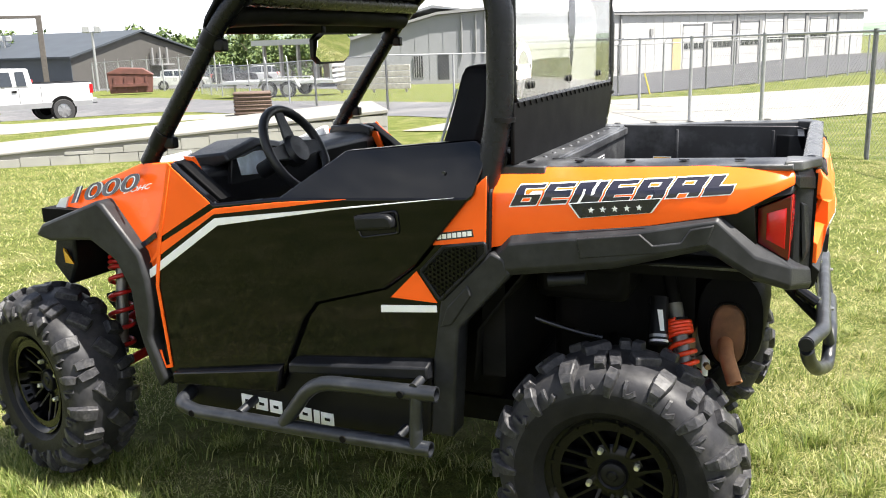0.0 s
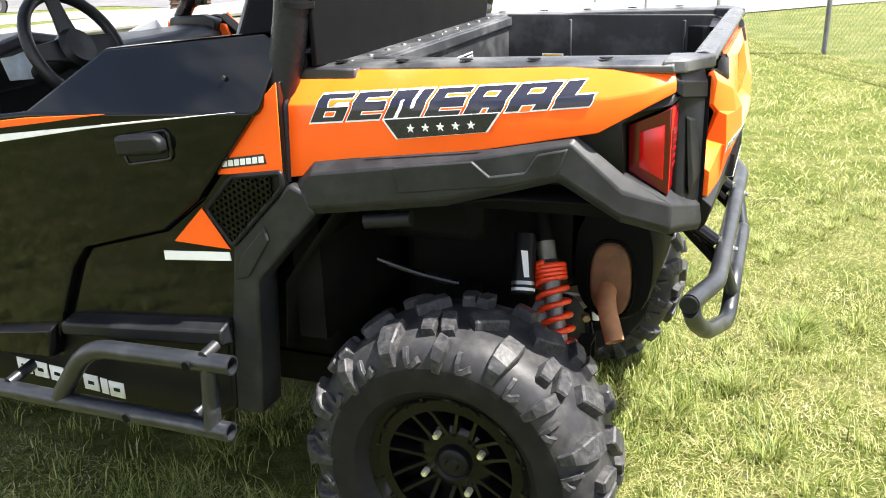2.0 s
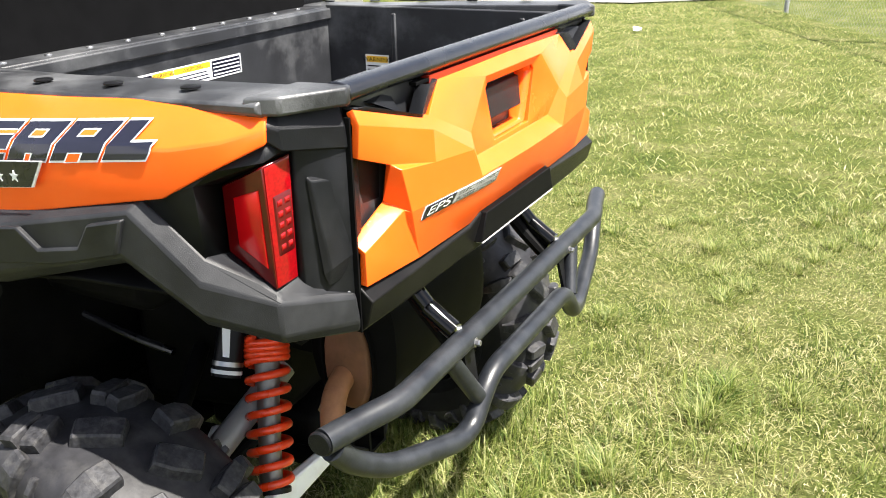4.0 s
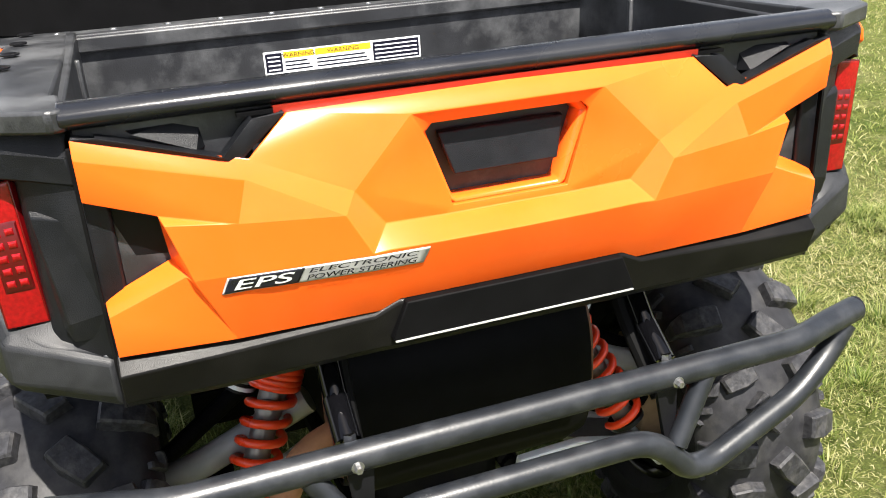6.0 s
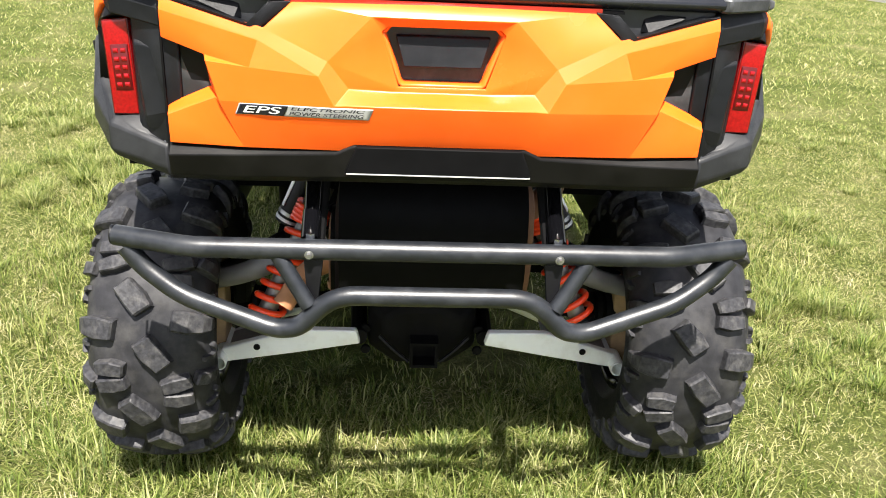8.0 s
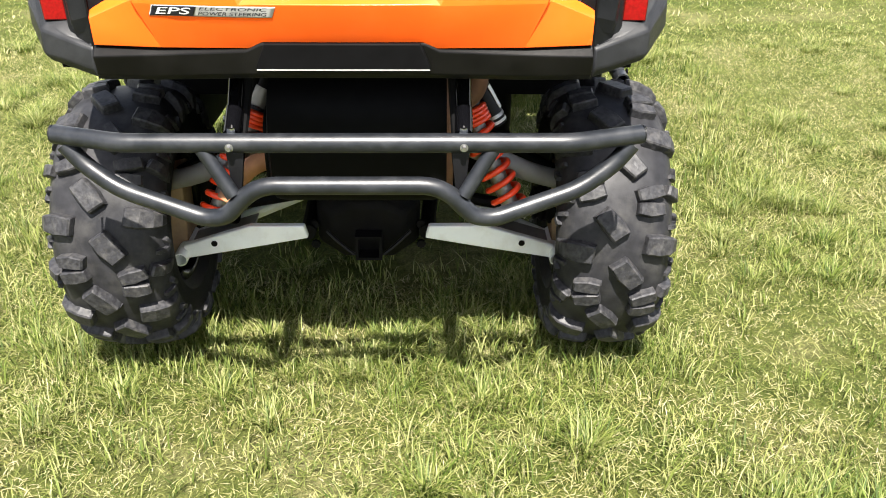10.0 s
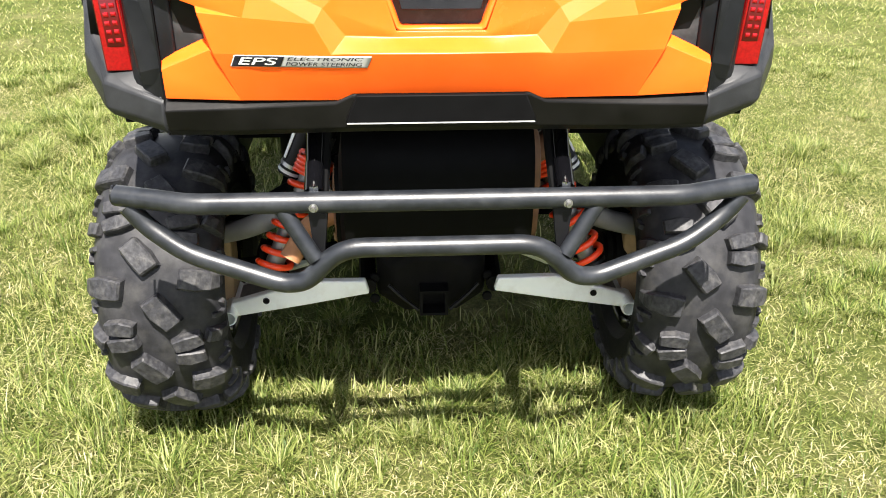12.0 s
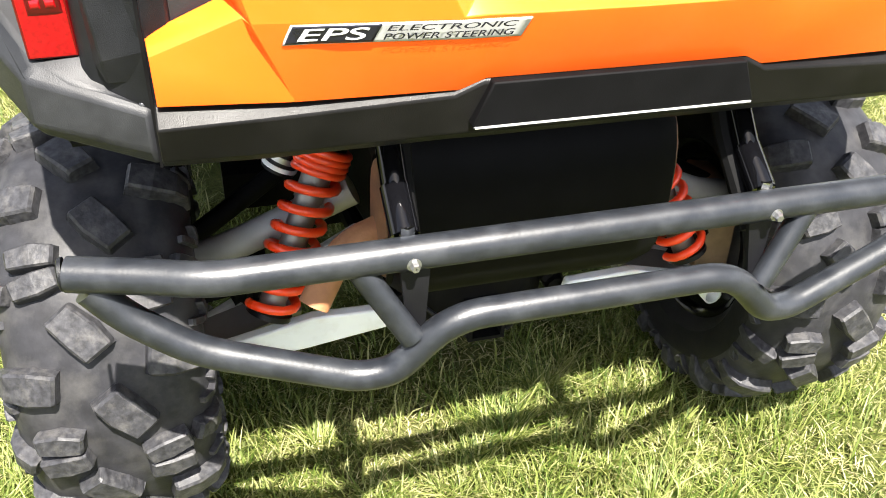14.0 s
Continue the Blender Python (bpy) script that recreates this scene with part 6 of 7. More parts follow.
def grass(name, n, area, hmin, hmax, width, seed, keep=None, tuft=0.0, flat=(0.3, 1.2), material=None, clump=False, per=14, spread=0.022, bent=True, sparse=0.05, fade=0.0):
    """Many thin blades in one mesh: bent ones of three faces, or plain pointed ones of two."""
    rs = np.random.RandomState(seed)
    x0, x1, y0, y1 = area
    x = rs.uniform(x0, x1, n)
    y = rs.uniform(y0, y1, n)
    a = rs.uniform(0, 2 * np.pi, n)
    if tuft:
        k = max(1, n // per)
        cx, cy = rs.uniform(x0, x1, k), rs.uniform(y0, y1, k)
        if clump:
            g = np.sin(cx * 3.1 + 1.7 * np.sin(cy * 2.3)) * np.sin(cy * 3.7 + 1.3 * np.sin(cx * 2.9 + 1.0))
            good = g + rs.normal(0, 0.35, k) > sparse
            cx, cy = cx[good], cy[good]
            k = len(cx)
        i = rs.randint(0, k, n)
        near = rs.uniform(0, 1, n) < tuft
        ox, oy = rs.normal(0, spread, n), rs.normal(0, spread, n)
        x = np.where(near, cx[i] + ox, x)
        y = np.where(near, cy[i] + oy, y)
        if clump:
            a = np.arctan2(oy, ox) + rs.normal(0, 0.7, n)
    ok = np.ones(n, dtype=bool) if keep is None else keep(x, y)
    if fade:
        inset = np.minimum(np.minimum(x - x0, x1 - x), np.minimum(y - y0, y1 - y))
        ok &= rs.uniform(0, 1, n) < np.clip(inset / fade, 0, 1)
    if not ok.all():
        x, y, a = x[ok], y[ok], a[ok]
        n = len(x)
    patch = 0.5 + 0.5 * np.sin(x * 2.1 + 1.3 * np.sin(y * 1.7)) * np.sin(y * 2.6 + 1.1 * np.sin(x * 1.9 + 2.0))
    h = rs.uniform(hmin, hmax, n) * (0.55 + 0.65 * patch)
    lean = rs.uniform(flat[0], flat[1], n) * h
    w = width * rs.uniform(0.6, 1.3, n)
    dx, dy = np.cos(a), np.sin(a)
    px, py = -dy, dx
    if bent:
        shape = ((0.0, 0.0, 1.0), (0.0, 0.0, -1.0), (0.55, 0.28, 0.8), (0.55, 0.28, -0.8), (1.0, 1.0, 0.0))
        faces = ((0, 1, 3), (0, 3, 2), (2, 3, 4))
    else:
        shape = ((0.0, 0.0, 0.0), (0.55, 0.36, 1.0), (0.55, 0.36, -1.0), (1.0, 1.0, 0.0))
        faces = ((0, 2, 1), (1, 2, 3))
    m = len(shape)
    co = np.empty((n, m, 3))
    for i, (f, l, ww) in enumerate(shape):
        co[:, i, 0] = x + dx * lean * l + px * w * ww
        co[:, i, 1] = y + dy * lean * l + py * w * ww
        co[:, i, 2] = h * f * (1 - 0.12 * l) - 0.002
    base = (np.arange(n) * m)[:, None]
    tri = np.concatenate([base + np.array(f) for f in faces], 1).reshape(-1)
    me = bpy.data.meshes.new(name)
    me.vertices.add(n * m)
    me.vertices.foreach_set("co", co.reshape(-1))
    me.loops.add(len(tri))
    me.loops.foreach_set("vertex_index", tri.astype(np.int32))
    me.polygons.add(len(tri) // 3)
    me.polygons.foreach_set("loop_start", np.arange(0, len(tri), 3, dtype=np.int32))
    me.polygons.foreach_set("use_smooth", np.ones(len(tri) // 3, dtype=bool))
    me.update()
    me.validate()
    me.materials.append(material or BLADES)
    return tagged(new(name, me), "short patchy lawn grass with dry straw blades", "grass", kind="stuff")


def open_lawn(x, y):
    """All but the strip under the vehicle's body."""
    return ~((np.abs(y) < 0.45) & (x > -2.0) & (x < -0.25))


def far_lawn(x, y):
    near = (x > -2.9) & (x < 1.7) & (y > -2.1) & (y < 2.7)
    return ~near & (y < 8.7 + 1.77 * (0.97 - x)) & (y < 8.6 + 0.676 * (x + 5.5) + 9 * (x > -5.4))


def wheel_strip(x, y):
    tyres = (np.abs(np.abs(y) - 0.62) < 0.24) & ((np.abs(x) < 0.27) | (np.abs(x + 2.05) < 0.30))
    return tyres | ((np.abs(y) < 0.5) & (np.abs(x - 0.08) < 0.20) & (np.sin(x * 23 + y * 9) * np.sin(y * 17) > -0.2))


grass("lawn_grass", 440000, (-3.4, 2.2, -2.6, 3.2), 0.005, 0.020, 0.0012, 3, keep=open_lawn, tuft=0.35, flat=(0.9, 3.2), bent=False, fade=0.8)
grass("lawn_green", 120000, (-3.4, 2.2, -2.6, 3.2), 0.012, 0.036, 0.0014, 21, keep=open_lawn, tuft=0.8, clump=True, sparse=-0.1, flat=(0.5, 2.0), per=30, spread=0.05, bent=False, material=GREEN_BLADES, fade=0.8)
grass("lawn_tufts", 78000, (-3.4, 2.2, -2.6, 3.2), 0.022, 0.080, 0.0015, 9, tuft=1.0, flat=(0.4, 1.6), material=GREEN_BLADES, clump=True, per=60, spread=0.024, sparse=0.2, fade=0.8)
grass("tall_grass", 16000, (-3.0, 1.5, -1.5, 1.6), 0.04, 0.105, 0.0019, 5, tuft=0.85, flat=(0.3, 0.9), material=GREEN_BLADES)
grass("far_grass", 190000, (-11, 4.5, -5.0, 12.5), 0.016, 0.038, 0.0032, 7, keep=far_lawn, tuft=0.25, flat=(0.5, 2.4), bent=False, fade=1.5)
grass("far_green", 150000, (-11, 4.5, -5.0, 12.5), 0.018, 0.044, 0.0030, 27, keep=far_lawn, tuft=0.35, flat=(0.5, 2.0), bent=False, material=GREEN_BLADES, per=24, spread=0.06, fade=1.5)
grass("wheel_grass", 60000, (-2.6, 0.45, -1.0, 1.0), 0.03, 0.085, 0.0016, 15, keep=wheel_strip, tuft=0.8, flat=(0.3, 1.1), material=GREEN_BLADES)


# ---- surroundings ----
def gz(x, y, d=0.0):
    return (x, y, ground_z(x, y) + d)


CONCRETE = mat("pale_concrete", (0.2, 0.193, 0.176), 0.85, 0, 0.12, 2.2, 0.3, 60, dirt=(0.13, 0.123, 0.108), dirt_amt=0.45, dirt_scale=0.7)
BLOCK = mat("grey_concrete_block", (0.29, 0.285, 0.265), 0.9, 0, 0.16, 5, 0.5, 90, dirt=(0.20, 0.19, 0.165), dirt_amt=0.5, dirt_scale=2.5)
ASPHALT = mat("weathered_asphalt", (0.075, 0.075, 0.08), 0.9, 0, 0.15, 4, 0.3, 80, dirt=(0.17, 0.165, 0.16), dirt_amt=0.5, dirt_scale=0.5)
LOT_ASPHALT = mat("dark_lot_asphalt", (0.032, 0.032, 0.036), 0.9, 0, 0.15, 4, 0.3, 80, dirt=(0.065, 0.063, 0.06), dirt_amt=0.5, dirt_scale=0.5)
FRAME_STEEL = mat("brown_weathered_steel", (0.075, 0.066, 0.060), 0.7, 0.1, 0.2, 6)
GRAVEL = mat("pale_gravel", (0.19, 0.182, 0.158), 0.95, 0, 0.25, 12, 0.6, 50, dirt=(0.24, 0.25, 0.13), dirt_amt=0.5, dirt_scale=0.8)
GALV = mat("galvanised_steel", (0.28, 0.287, 0.295), 0.5, 0.25, 0.15, 20)
WHITE_SIDING = mat("white_metal_siding", (0.40, 0.40, 0.392), 0.55, 0, 0.03, 1.5, dirt=(0.25, 0.243, 0.225), dirt_amt=0.3, dirt_scale=0.4)
GREY_SIDING = mat("pale_grey_siding", (0.2, 0.207, 0.218), 0.55, 0, 0.04, 1.5, dirt=(0.22, 0.22, 0.21), dirt_amt=0.3, dirt_scale=0.4)
DARK_SIDING = mat("taupe_metal_siding", (0.060, 0.057, 0.053), 0.6, 0, 0.05, 1.5)
BLUE_SIDING = mat("slate_metal_siding", (0.045, 0.054, 0.068), 0.55, 0, 0.05, 1.5)
ROOF_METAL = mat("grey_metal_roof", (0.036, 0.043, 0.052), 0.6, 0.0, 0.06, 1.0)
TRIM = mat("grey_building_trim", (0.20, 0.20, 0.20), 0.6, 0, 0.05, 5)
TAN_DOOR = mat("tan_door_paint", (0.46, 0.34, 0.17), 0.6, 0, 0.05, 5)
BEIGE = mat("brown_stucco", (0.27, 0.21, 0.15), 0.8, 0, 0.08, 3)
WINDOW = mat("dark_window", (0.02, 0.022, 0.025), 0.1, 0, 0.1, 3)
WHITE_CAR = mat("white_car_paint", (0.42, 0.427, 0.434), 0.25, 0, 0.02, 3, coat=0.6)
SILVER_CAR = mat("silver_car_paint", (0.48, 0.49, 0.50), 0.28, 0.4, 0.03, 3, coat=0.5)
BLACK_CAR = mat("dark_car_paint", (0.018, 0.018, 0.024), 0.2, 0, 0.1, 3, coat=0.5)
GREY_CLAD = mat("grey_cladding", (0.17, 0.175, 0.18), 0.5, 0, 0.06, 5)
CAR_TYRE = mat("car_tyre", (0.022, 0.022, 0.023), 0.8, 0, 0.15, 10)
DUMP = mat("rusty_brown_steel", (0.115, 0.045, 0.036), 0.65, 0.1, 0.25, 2.5, dirt=(0.07, 0.03, 0.025), dirt_amt=0.6, dirt_scale=1.5)
TIMBER = mat("weathered_timber", (0.36, 0.34, 0.31), 0.8, 0, 0.2, 6)
WICKER = mat("brown_wicker", (0.085, 0.055, 0.042), 0.8, 0, 0.35, 25, 0.6, 60)
BARK = mat("bark", (0.10, 0.08, 0.06), 0.9, 0, 0.3, 5)
LINE_PAINT = mat("faded_line_paint", (0.4, 0.4, 0.39), 0.8, 0, 0.1, 4)
YELLOW_PAINT = mat("yellow_pole_paint", (0.62, 0.50, 0.03), 0.6, 0, 0.08, 4)


def leaf_material():
    m = bpy.data.materials.new("leaves")
    m.use_nodes = True
    nt = m.node_tree
    b = nt.nodes["Principled BSDF"]
    b.inputs["Roughness"].default_value = 0.7
    g = nt.nodes.new("ShaderNodeNewGeometry")
    r = ramp_node(nt, g.outputs["Random Per Island"], [(0.0, (0.032, 0.060, 0.014)), (0.6, (0.070, 0.110, 0.022)), (1.0, (0.125, 0.160, 0.040))])
    nt.links.new(r.outputs[0], b.inputs["Base Color"])
    return m


LEAVES = leaf_material()


def sheet(name, pts, material, label, category, lift=0.012, n=14):
    """A paved strip between a near and a far line of equal length, draped on the land."""
    near, far = pts
    bm = bmesh.new()

    def along(line, t):
        k = t * (len(line) - 1)
        i = min(int(k), len(line) - 2)
        return Vector(line[i]).lerp(Vector(line[i + 1]), k - i)
    rows = []
    for i in range(41):
        a, b = along(near, i / 40), along(far, i / 40)
        rows.append([bm.verts.new(gz(*a.lerp(b, j / n), lift)) for j in range(n + 1)])
    for r0, r1 in zip(rows, rows[1:]):
        for j in range(n):
            bm.faces.new((r0[j], r0[j + 1], r1[j + 1], r1[j]))
    return tagged(link_bm(name, bm, material, smooth=60), label, category, kind="structure")


sheet("road", ([(-60, 36), (-23.5, 17.2), (-18.0, 18.6), (-13.2, 16.0), (-7.2, 14.1), (-5.2, 13.4)], [(-75, 60), (-42.4, 33.6), (-30.0, 31.6), (-18.1, 25.0), (-10.2, 21.0), (-4.9, 20.4)]), ASPHALT, "worn grey asphalt road behind the lawn", "road")
sheet("drive", ([(-6.4, 11.2), (-2.6, 11.7), (-0.9, 12.9), (1.6, 15.5), (12, 25)], [(-5.2, 20.2), (-4.5, 20.1), (-1.7, 21.5), (2.1, 25.6), (12, 36)]), CONCRETE, "pale cracked concrete drive beyond the fence", "drive", 0.02)
sheet("gravel_strip", ([(-26, 14.5), (-14.7, 9.8), (-13.9, 12.4), (-12.6, 15.0)], [(-32, 19), (-18.2, 13.0), (-17.2, 15.5), (-13.8, 16.4)]), GRAVEL, "pale gravel strip with sparse weeds", "gravel", 0.008)
sheet("parking_lot", ([(-8.6, 23.8), (-5.0, 22.9), (-2.2, 27.5), (0.3, 32.5), (2.9, 40.0), (12, 60)], [(-20, 50), (-13.4, 59.5), (-9.9, 66.3), (-3.9, 75), (4, 86), (14, 100)]), LOT_ASPHALT, "dark asphalt parking lot in front of a white building", "parking lot", 0.02)
sheet("far_street", ([(-80, 48), (-60, 52), (-46.7, 53.7), (-37.3, 48.4), (-24, 40)], [(-120, 90), (-80, 84), (-58, 76), (-48, 75), (-34, 62)]), ASPHALT, "distant asphalt street with parked cars", "street", 0.015)
for a, b in (((-9.5, 45), (-3.5, 47)), ((-4.6, 54), (-0.5, 57.5)), ((-11.5, 53.5), (-8.0, 49.5))):
    u = Vector((b[0] - a[0], b[1] - a[1])).normalized()
    nn = Vector((-u.y, u.x)) * 0.09
    bm = loft([[gz(a[0] + nn.x, a[1] + nn.y, .03), gz(a[0] - nn.x, a[1] - nn.y, .03)], [gz(b[0] + nn.x, b[1] + nn.y, .03), gz(b[0] - nn.x, b[1] - nn.y, .03)]], closed=False)
    tagged(link_bm("lane_marking", bm, LINE_PAINT, smooth=0), "faded white line on the parking lot", "road marking", kind="structure")
# long cracks in the drive
for pts in ([(-3.6, 15.0), (-2.2, 15.4), (-0.6, 16.2), (1.0, 17.2), (3.5, 20.0)], [(-3.9, 17.6), (-3.0, 16.9), (-2.4, 16.8)]):
    bm = bmesh.new()
    P = [Vector(p) for p in pts]
    rows = []
    rnd = random.Random(4)
    for a, b in zip(P, P[1:]):
        for k in range(8):
            q = a.lerp(b, k / 8) + Vector((rnd.uniform(-.05, .05), rnd.uniform(-.05, .05)))
            w = rnd.uniform(.015, .04)
            rows.append([gz(q.x, q.y - w, .026), gz(q.x, q.y + w, .026)])
    tagged(link_bm("crack", loft(rows, closed=False), ASPHALT, smooth=0), "dark filled crack across the concrete drive", "crack", kind="structure")


# low block-faced ramp beside the lawn
def ramp_wall():
    A, B = Vector((-14.0, 3.20)), Vector((-5.53, 8.93))
    u = (B - A).normalized()
    n = Vector((-u.y, u.x))
    L = (B - A).length

    def top(s):
        return 0.58 - 0.40 * (L - s) / 5.5

    core = loft([[(*(A + n * .02), 0.0), (*(A + n * 2.2), 0.0), (*(A + n * 2.2), 0.01), (*(A + n * .02), 0.01)],
                 [(*(A + u * (L - 8) + n * .02), -0.1), (*(A + u * (L - 8) + n * 2.2), -0.1), (*(A + u * (L - 8) + n * 2.2), 0.02), (*(A + u * (L - 8) + n * .02), 0.02)],
                 [(*(B - u * .02 + n * .02), -0.1), (*(B - u * .02 + n * 2.2), -0.1), (*(B - u * .02 + n * 2.2), 0.50), (*(B - u * .02 + n * .02), 0.50)]])
    r = tagged(link_bm("loading_ramp", core, CONCRETE), "low concrete ramp faced with grey blocks beside the lawn", "ramp")
    slab = loft([[(*(A + u * (L - 8)), 0.0), (*(A + u * (L - 8) + n * 2.25), 0.0), (*(A + u * (L - 8) + n * 2.25), 0.03), (*(A + u * (L - 8)), 0.03)],
                 [(*(B + u * .02 - n * .02), top(L) - .06), (*(B + u * .02 + n * 2.25), top(L) - .06), (*(B + u * .02 + n * 2.25), top(L)), (*(B + u * .02 - n * .02), top(L))]])
    part("slab", slab, CONCRETE, r, "bright worn concrete top slab", bevel=0.012)
    for row in range(3):
        z0 = row * 0.19 - 0.05
        s = L - 0.40 + (0.2 if row % 2 else 0.0)
        while s > L - 8:
            e = min(s + 0.39, L - 0.002)
            zt = min(z0 + 0.18, top(s) - 0.065)
            if zt - z0 > 0.03:
                p, q = A + u * s, A + u * e
                o = random.uniform(-0.006, 0.006)
                b = loft([[(*(p - n * (.012 + o)), z0), (*(q - n * (.012 + o)), z0), (*(q + n * .05), z0), (*(p + n * .05), z0)], [(*(p - n * (.012 + o)), zt), (*(q - n * (.012 + o)), zt), (*(q + n * .05), zt), (*(p + n * .05), zt)]])
                part("block", b, BLOCK, r)
            s -= 0.40
        t = 0.0
        while t < 2.1:
            p, q = B + n * t, B + n * min(t + 0.39, 2.2)
            b = loft([[(*(p + u * .01), z0), (*(q + u * .01), z0), (*(q - u * .05), z0), (*(p - u * .05), z0)], [(*(p + u * .01), z0 + .18), (*(q + u * .01), z0 + .18), (*(q - u * .05), z0 + .18), (*(p - u * .05), z0 + .18)]])
            part("block", b, BLOCK, r)
            t += 0.40


ramp_wall()


# chain-link fences
def fence(points, height, pitch, label, wire=0.0017, arms=False, cell=0.075, post_r=0.03, mesh=True):
    f = tagged(empty("chain_link_fence"), label, "fence")
    for a, b in zip(points, points[1:]):
        A, B = Vector(a), Vector(b)
        L = (B - A).length
        n = max(1, round(L / pitch))
        u = (B - A) / L
        za, zb = ground_z(*A), ground_z(*B)

        def at(s, h):
            return Vector((*(A + u * s), za + (zb - za) * s / L + h))
        for i in range(n + 1):
            s = L * i / n
            p = part("post", tube([at(s, -0.1), at(s, height + 0.03)], post_r, 10, 0), GALV, f)
            if arms:
                part("barb_arm", tube([at(s, height), at(s, height + 0.22) + Vector((u.x, u.y, 0)) * 0.16], 0.014, 6, 0), GALV, p)
        part("top_rail", tube([at(0, height), at(L, height)], 0.016, 8, 0), GALV, f)
        if not mesh:
            continue
        bm = bmesh.new()
        nrm = Vector((-u.y, u.x, 0))
        for sgn in (1, -1):
            k = -height
            while k < L + height:
                s0, s1 = (k, k + height) if sgn > 0 else (k + height, k)
                h0, h1 = 0.02, height - 0.01
                lo, hi = 0.0, 1.0
                if s0 != s1:
                    t0, t1 = (0 - s0) / (s1 - s0), (L - s0) / (s1 - s0)
                    lo, hi = max(lo, min(t0, t1)), min(hi, max(t0, t1))
                if hi > lo:
                    p, q = at(s0 + (s1 - s0) * lo, h0 + (h1 - h0) * lo), at(s0 + (s1 - s0) * hi, h0 + (h1 - h0) * hi)
                    d = Vector((u.x, u.y, 0))
                    loft([[p + nrm * wire, p + d * wire, p - d * wire], [q + nrm * wire, q + d * wire, q - d * wire]], caps=False, bm=bm)
                k += cell
        part("chain_link", bm, GALV, f, "woven galvanised wire mesh", smooth=0)
    return f


fence([(2.36, 6.40), (0.985, 8.78), (-4.46, 18.25)], 1.50, 2.76, "waist-high galvanised chain-link fence along the lawn edge")
fence([(-8.6, 23.4), (-5.1, 23.1), (-2.9, 25.6), (4.0, 38.0)], 1.45, 1.45, "galvanised chain-link fence with angled barb arms by the lot", arms=True, cell=0.11, wire=0.0028)
fence([(-9.5, 16.8), (-13.4, 19.8), (-30.5, 36.0)], 1.35, 3.4, "galvanised chain-link fence along the road", arms=True, cell=0.12, wire=0.0028)
fence([(-9.5, 16.8), (-7.4, 20.4), (-8.6, 23.4)], 1.35, 2.4, "galvanised chain-link fence corner beside the drive", cell=0.11, wire=0.0025)
fence([(-52, 50), (-34.5, 42.5)], 2.2, 2.4, "tall barred gate beside a brown dumpster", arms=True, cell=0.3, wire=0.006, post_r=0.05)


# buildings
def oriented(A, B):
    A, B = Vector(A), Vector(B)
    u = (B - A).normalized()
    n = Vector((-u.y, u.x))
    return A, B, u, n, (B - A).length


def wall_box(name, A, u, n, s0, s1, d0, d1, z0, z1, m, parent, label="", **k):
    P = [A + u * s0 + n * d0, A + u * s1 + n * d0, A + u * s1 + n * d1, A + u * s0 + n * d1]
    bm = loft([[(p.x, p.y, z0) for p in P], [(p.x, p.y, z1) for p in P]])
    return part(name, bm, m, parent, label, **k)


def white_building():
    A, B, u, n, L = oriented((-19.0, 51.0), (3.35, 84.7))
    z0, zt = -2.2, 3.25
    b = tagged(empty("service_building"), "long white metal service building with a row of roll-up doors", "building")
    wall_box("wall", A, u, n, 0, L, 0, 14, z0, zt, WHITE_SIDING, b, "white metal siding wall")
    wall_box("eave_trim", A, u, n, -0.1, L + 0.1, -0.25, 0.1, zt - 0.18, zt + 0.06, TRIM, b)
    roof = loft([[(*(A + u * s + n * d), z) for d, z in ((-0.3, zt + 0.05), (7, zt + 0.9), (14.3, zt + 0.05), (7, zt + 0.7))] for s in (-0.2, L + 0.2)])
    part("roof", roof, WHITE_SIDING, b, "pale metal roof")
    i = 0
    while i * 0.9 < L:
        wall_box("siding_rib", A, u, n, i * 0.9, i * 0.9 + 0.05, -0.02, 0.01, z0, zt - 0.2, WHITE_SIDING, b)
        i += 1
    for s in (10.9, 23.42, 36.6):
        wall_box("downpipe", A, u, n, s, s + 0.14, -0.12, 0, z0, zt - 0.2, TRIM, b)

    wall_box("side_door", A, u, n, 16.25, 17.15, -0.06, 0.02, -1.2, 1.37, TAN_DOOR, b, "tan painted door")
    for s, g, zh in ((17.36, -.75, 2.32), (20.6, -.70, 2.44), (23.8, -.62, 2.49), (26.85, -.50, 3.15), (29.73, -.40, 3.17), (32.71, -.30, 2.65)):
        w = 2.25
        d = wall_box("roll_up_door", A, u, n, s, s + w, -0.05, 0.03, g - .4, zh, WHITE_SIDING, b, "white sectional roll-up door with a strip of panes")
        wall_box("jamb", A, u, n, s + w, s + w + 0.34, -0.14, 0.02, g - .4, zh + 0.1, TRIM, d)
        wall_box("lintel", A, u, n, s, s + w, -0.10, 0.02, zh, zh + 0.05, TRIM, d)
        for j in range(1, 5):
            z = g + (zh - g) * j / 5
            wall_box("panel_joint", A, u, n, s, s + w, -0.06, -0.04, z, z + 0.025, TRIM, d)
        for j in range(4):
            wall_box("pane", A, u, n, s + 0.10 + j * 0.54, s + 0.56 + j * 0.54, -0.075, -0.04, g + 1.30, g + 1.72, WINDOW, d)
    wall_box("vent", A, u, n, 13.9, 14.2, -0.08, 0, 1.6, 2.1, TRIM, b)


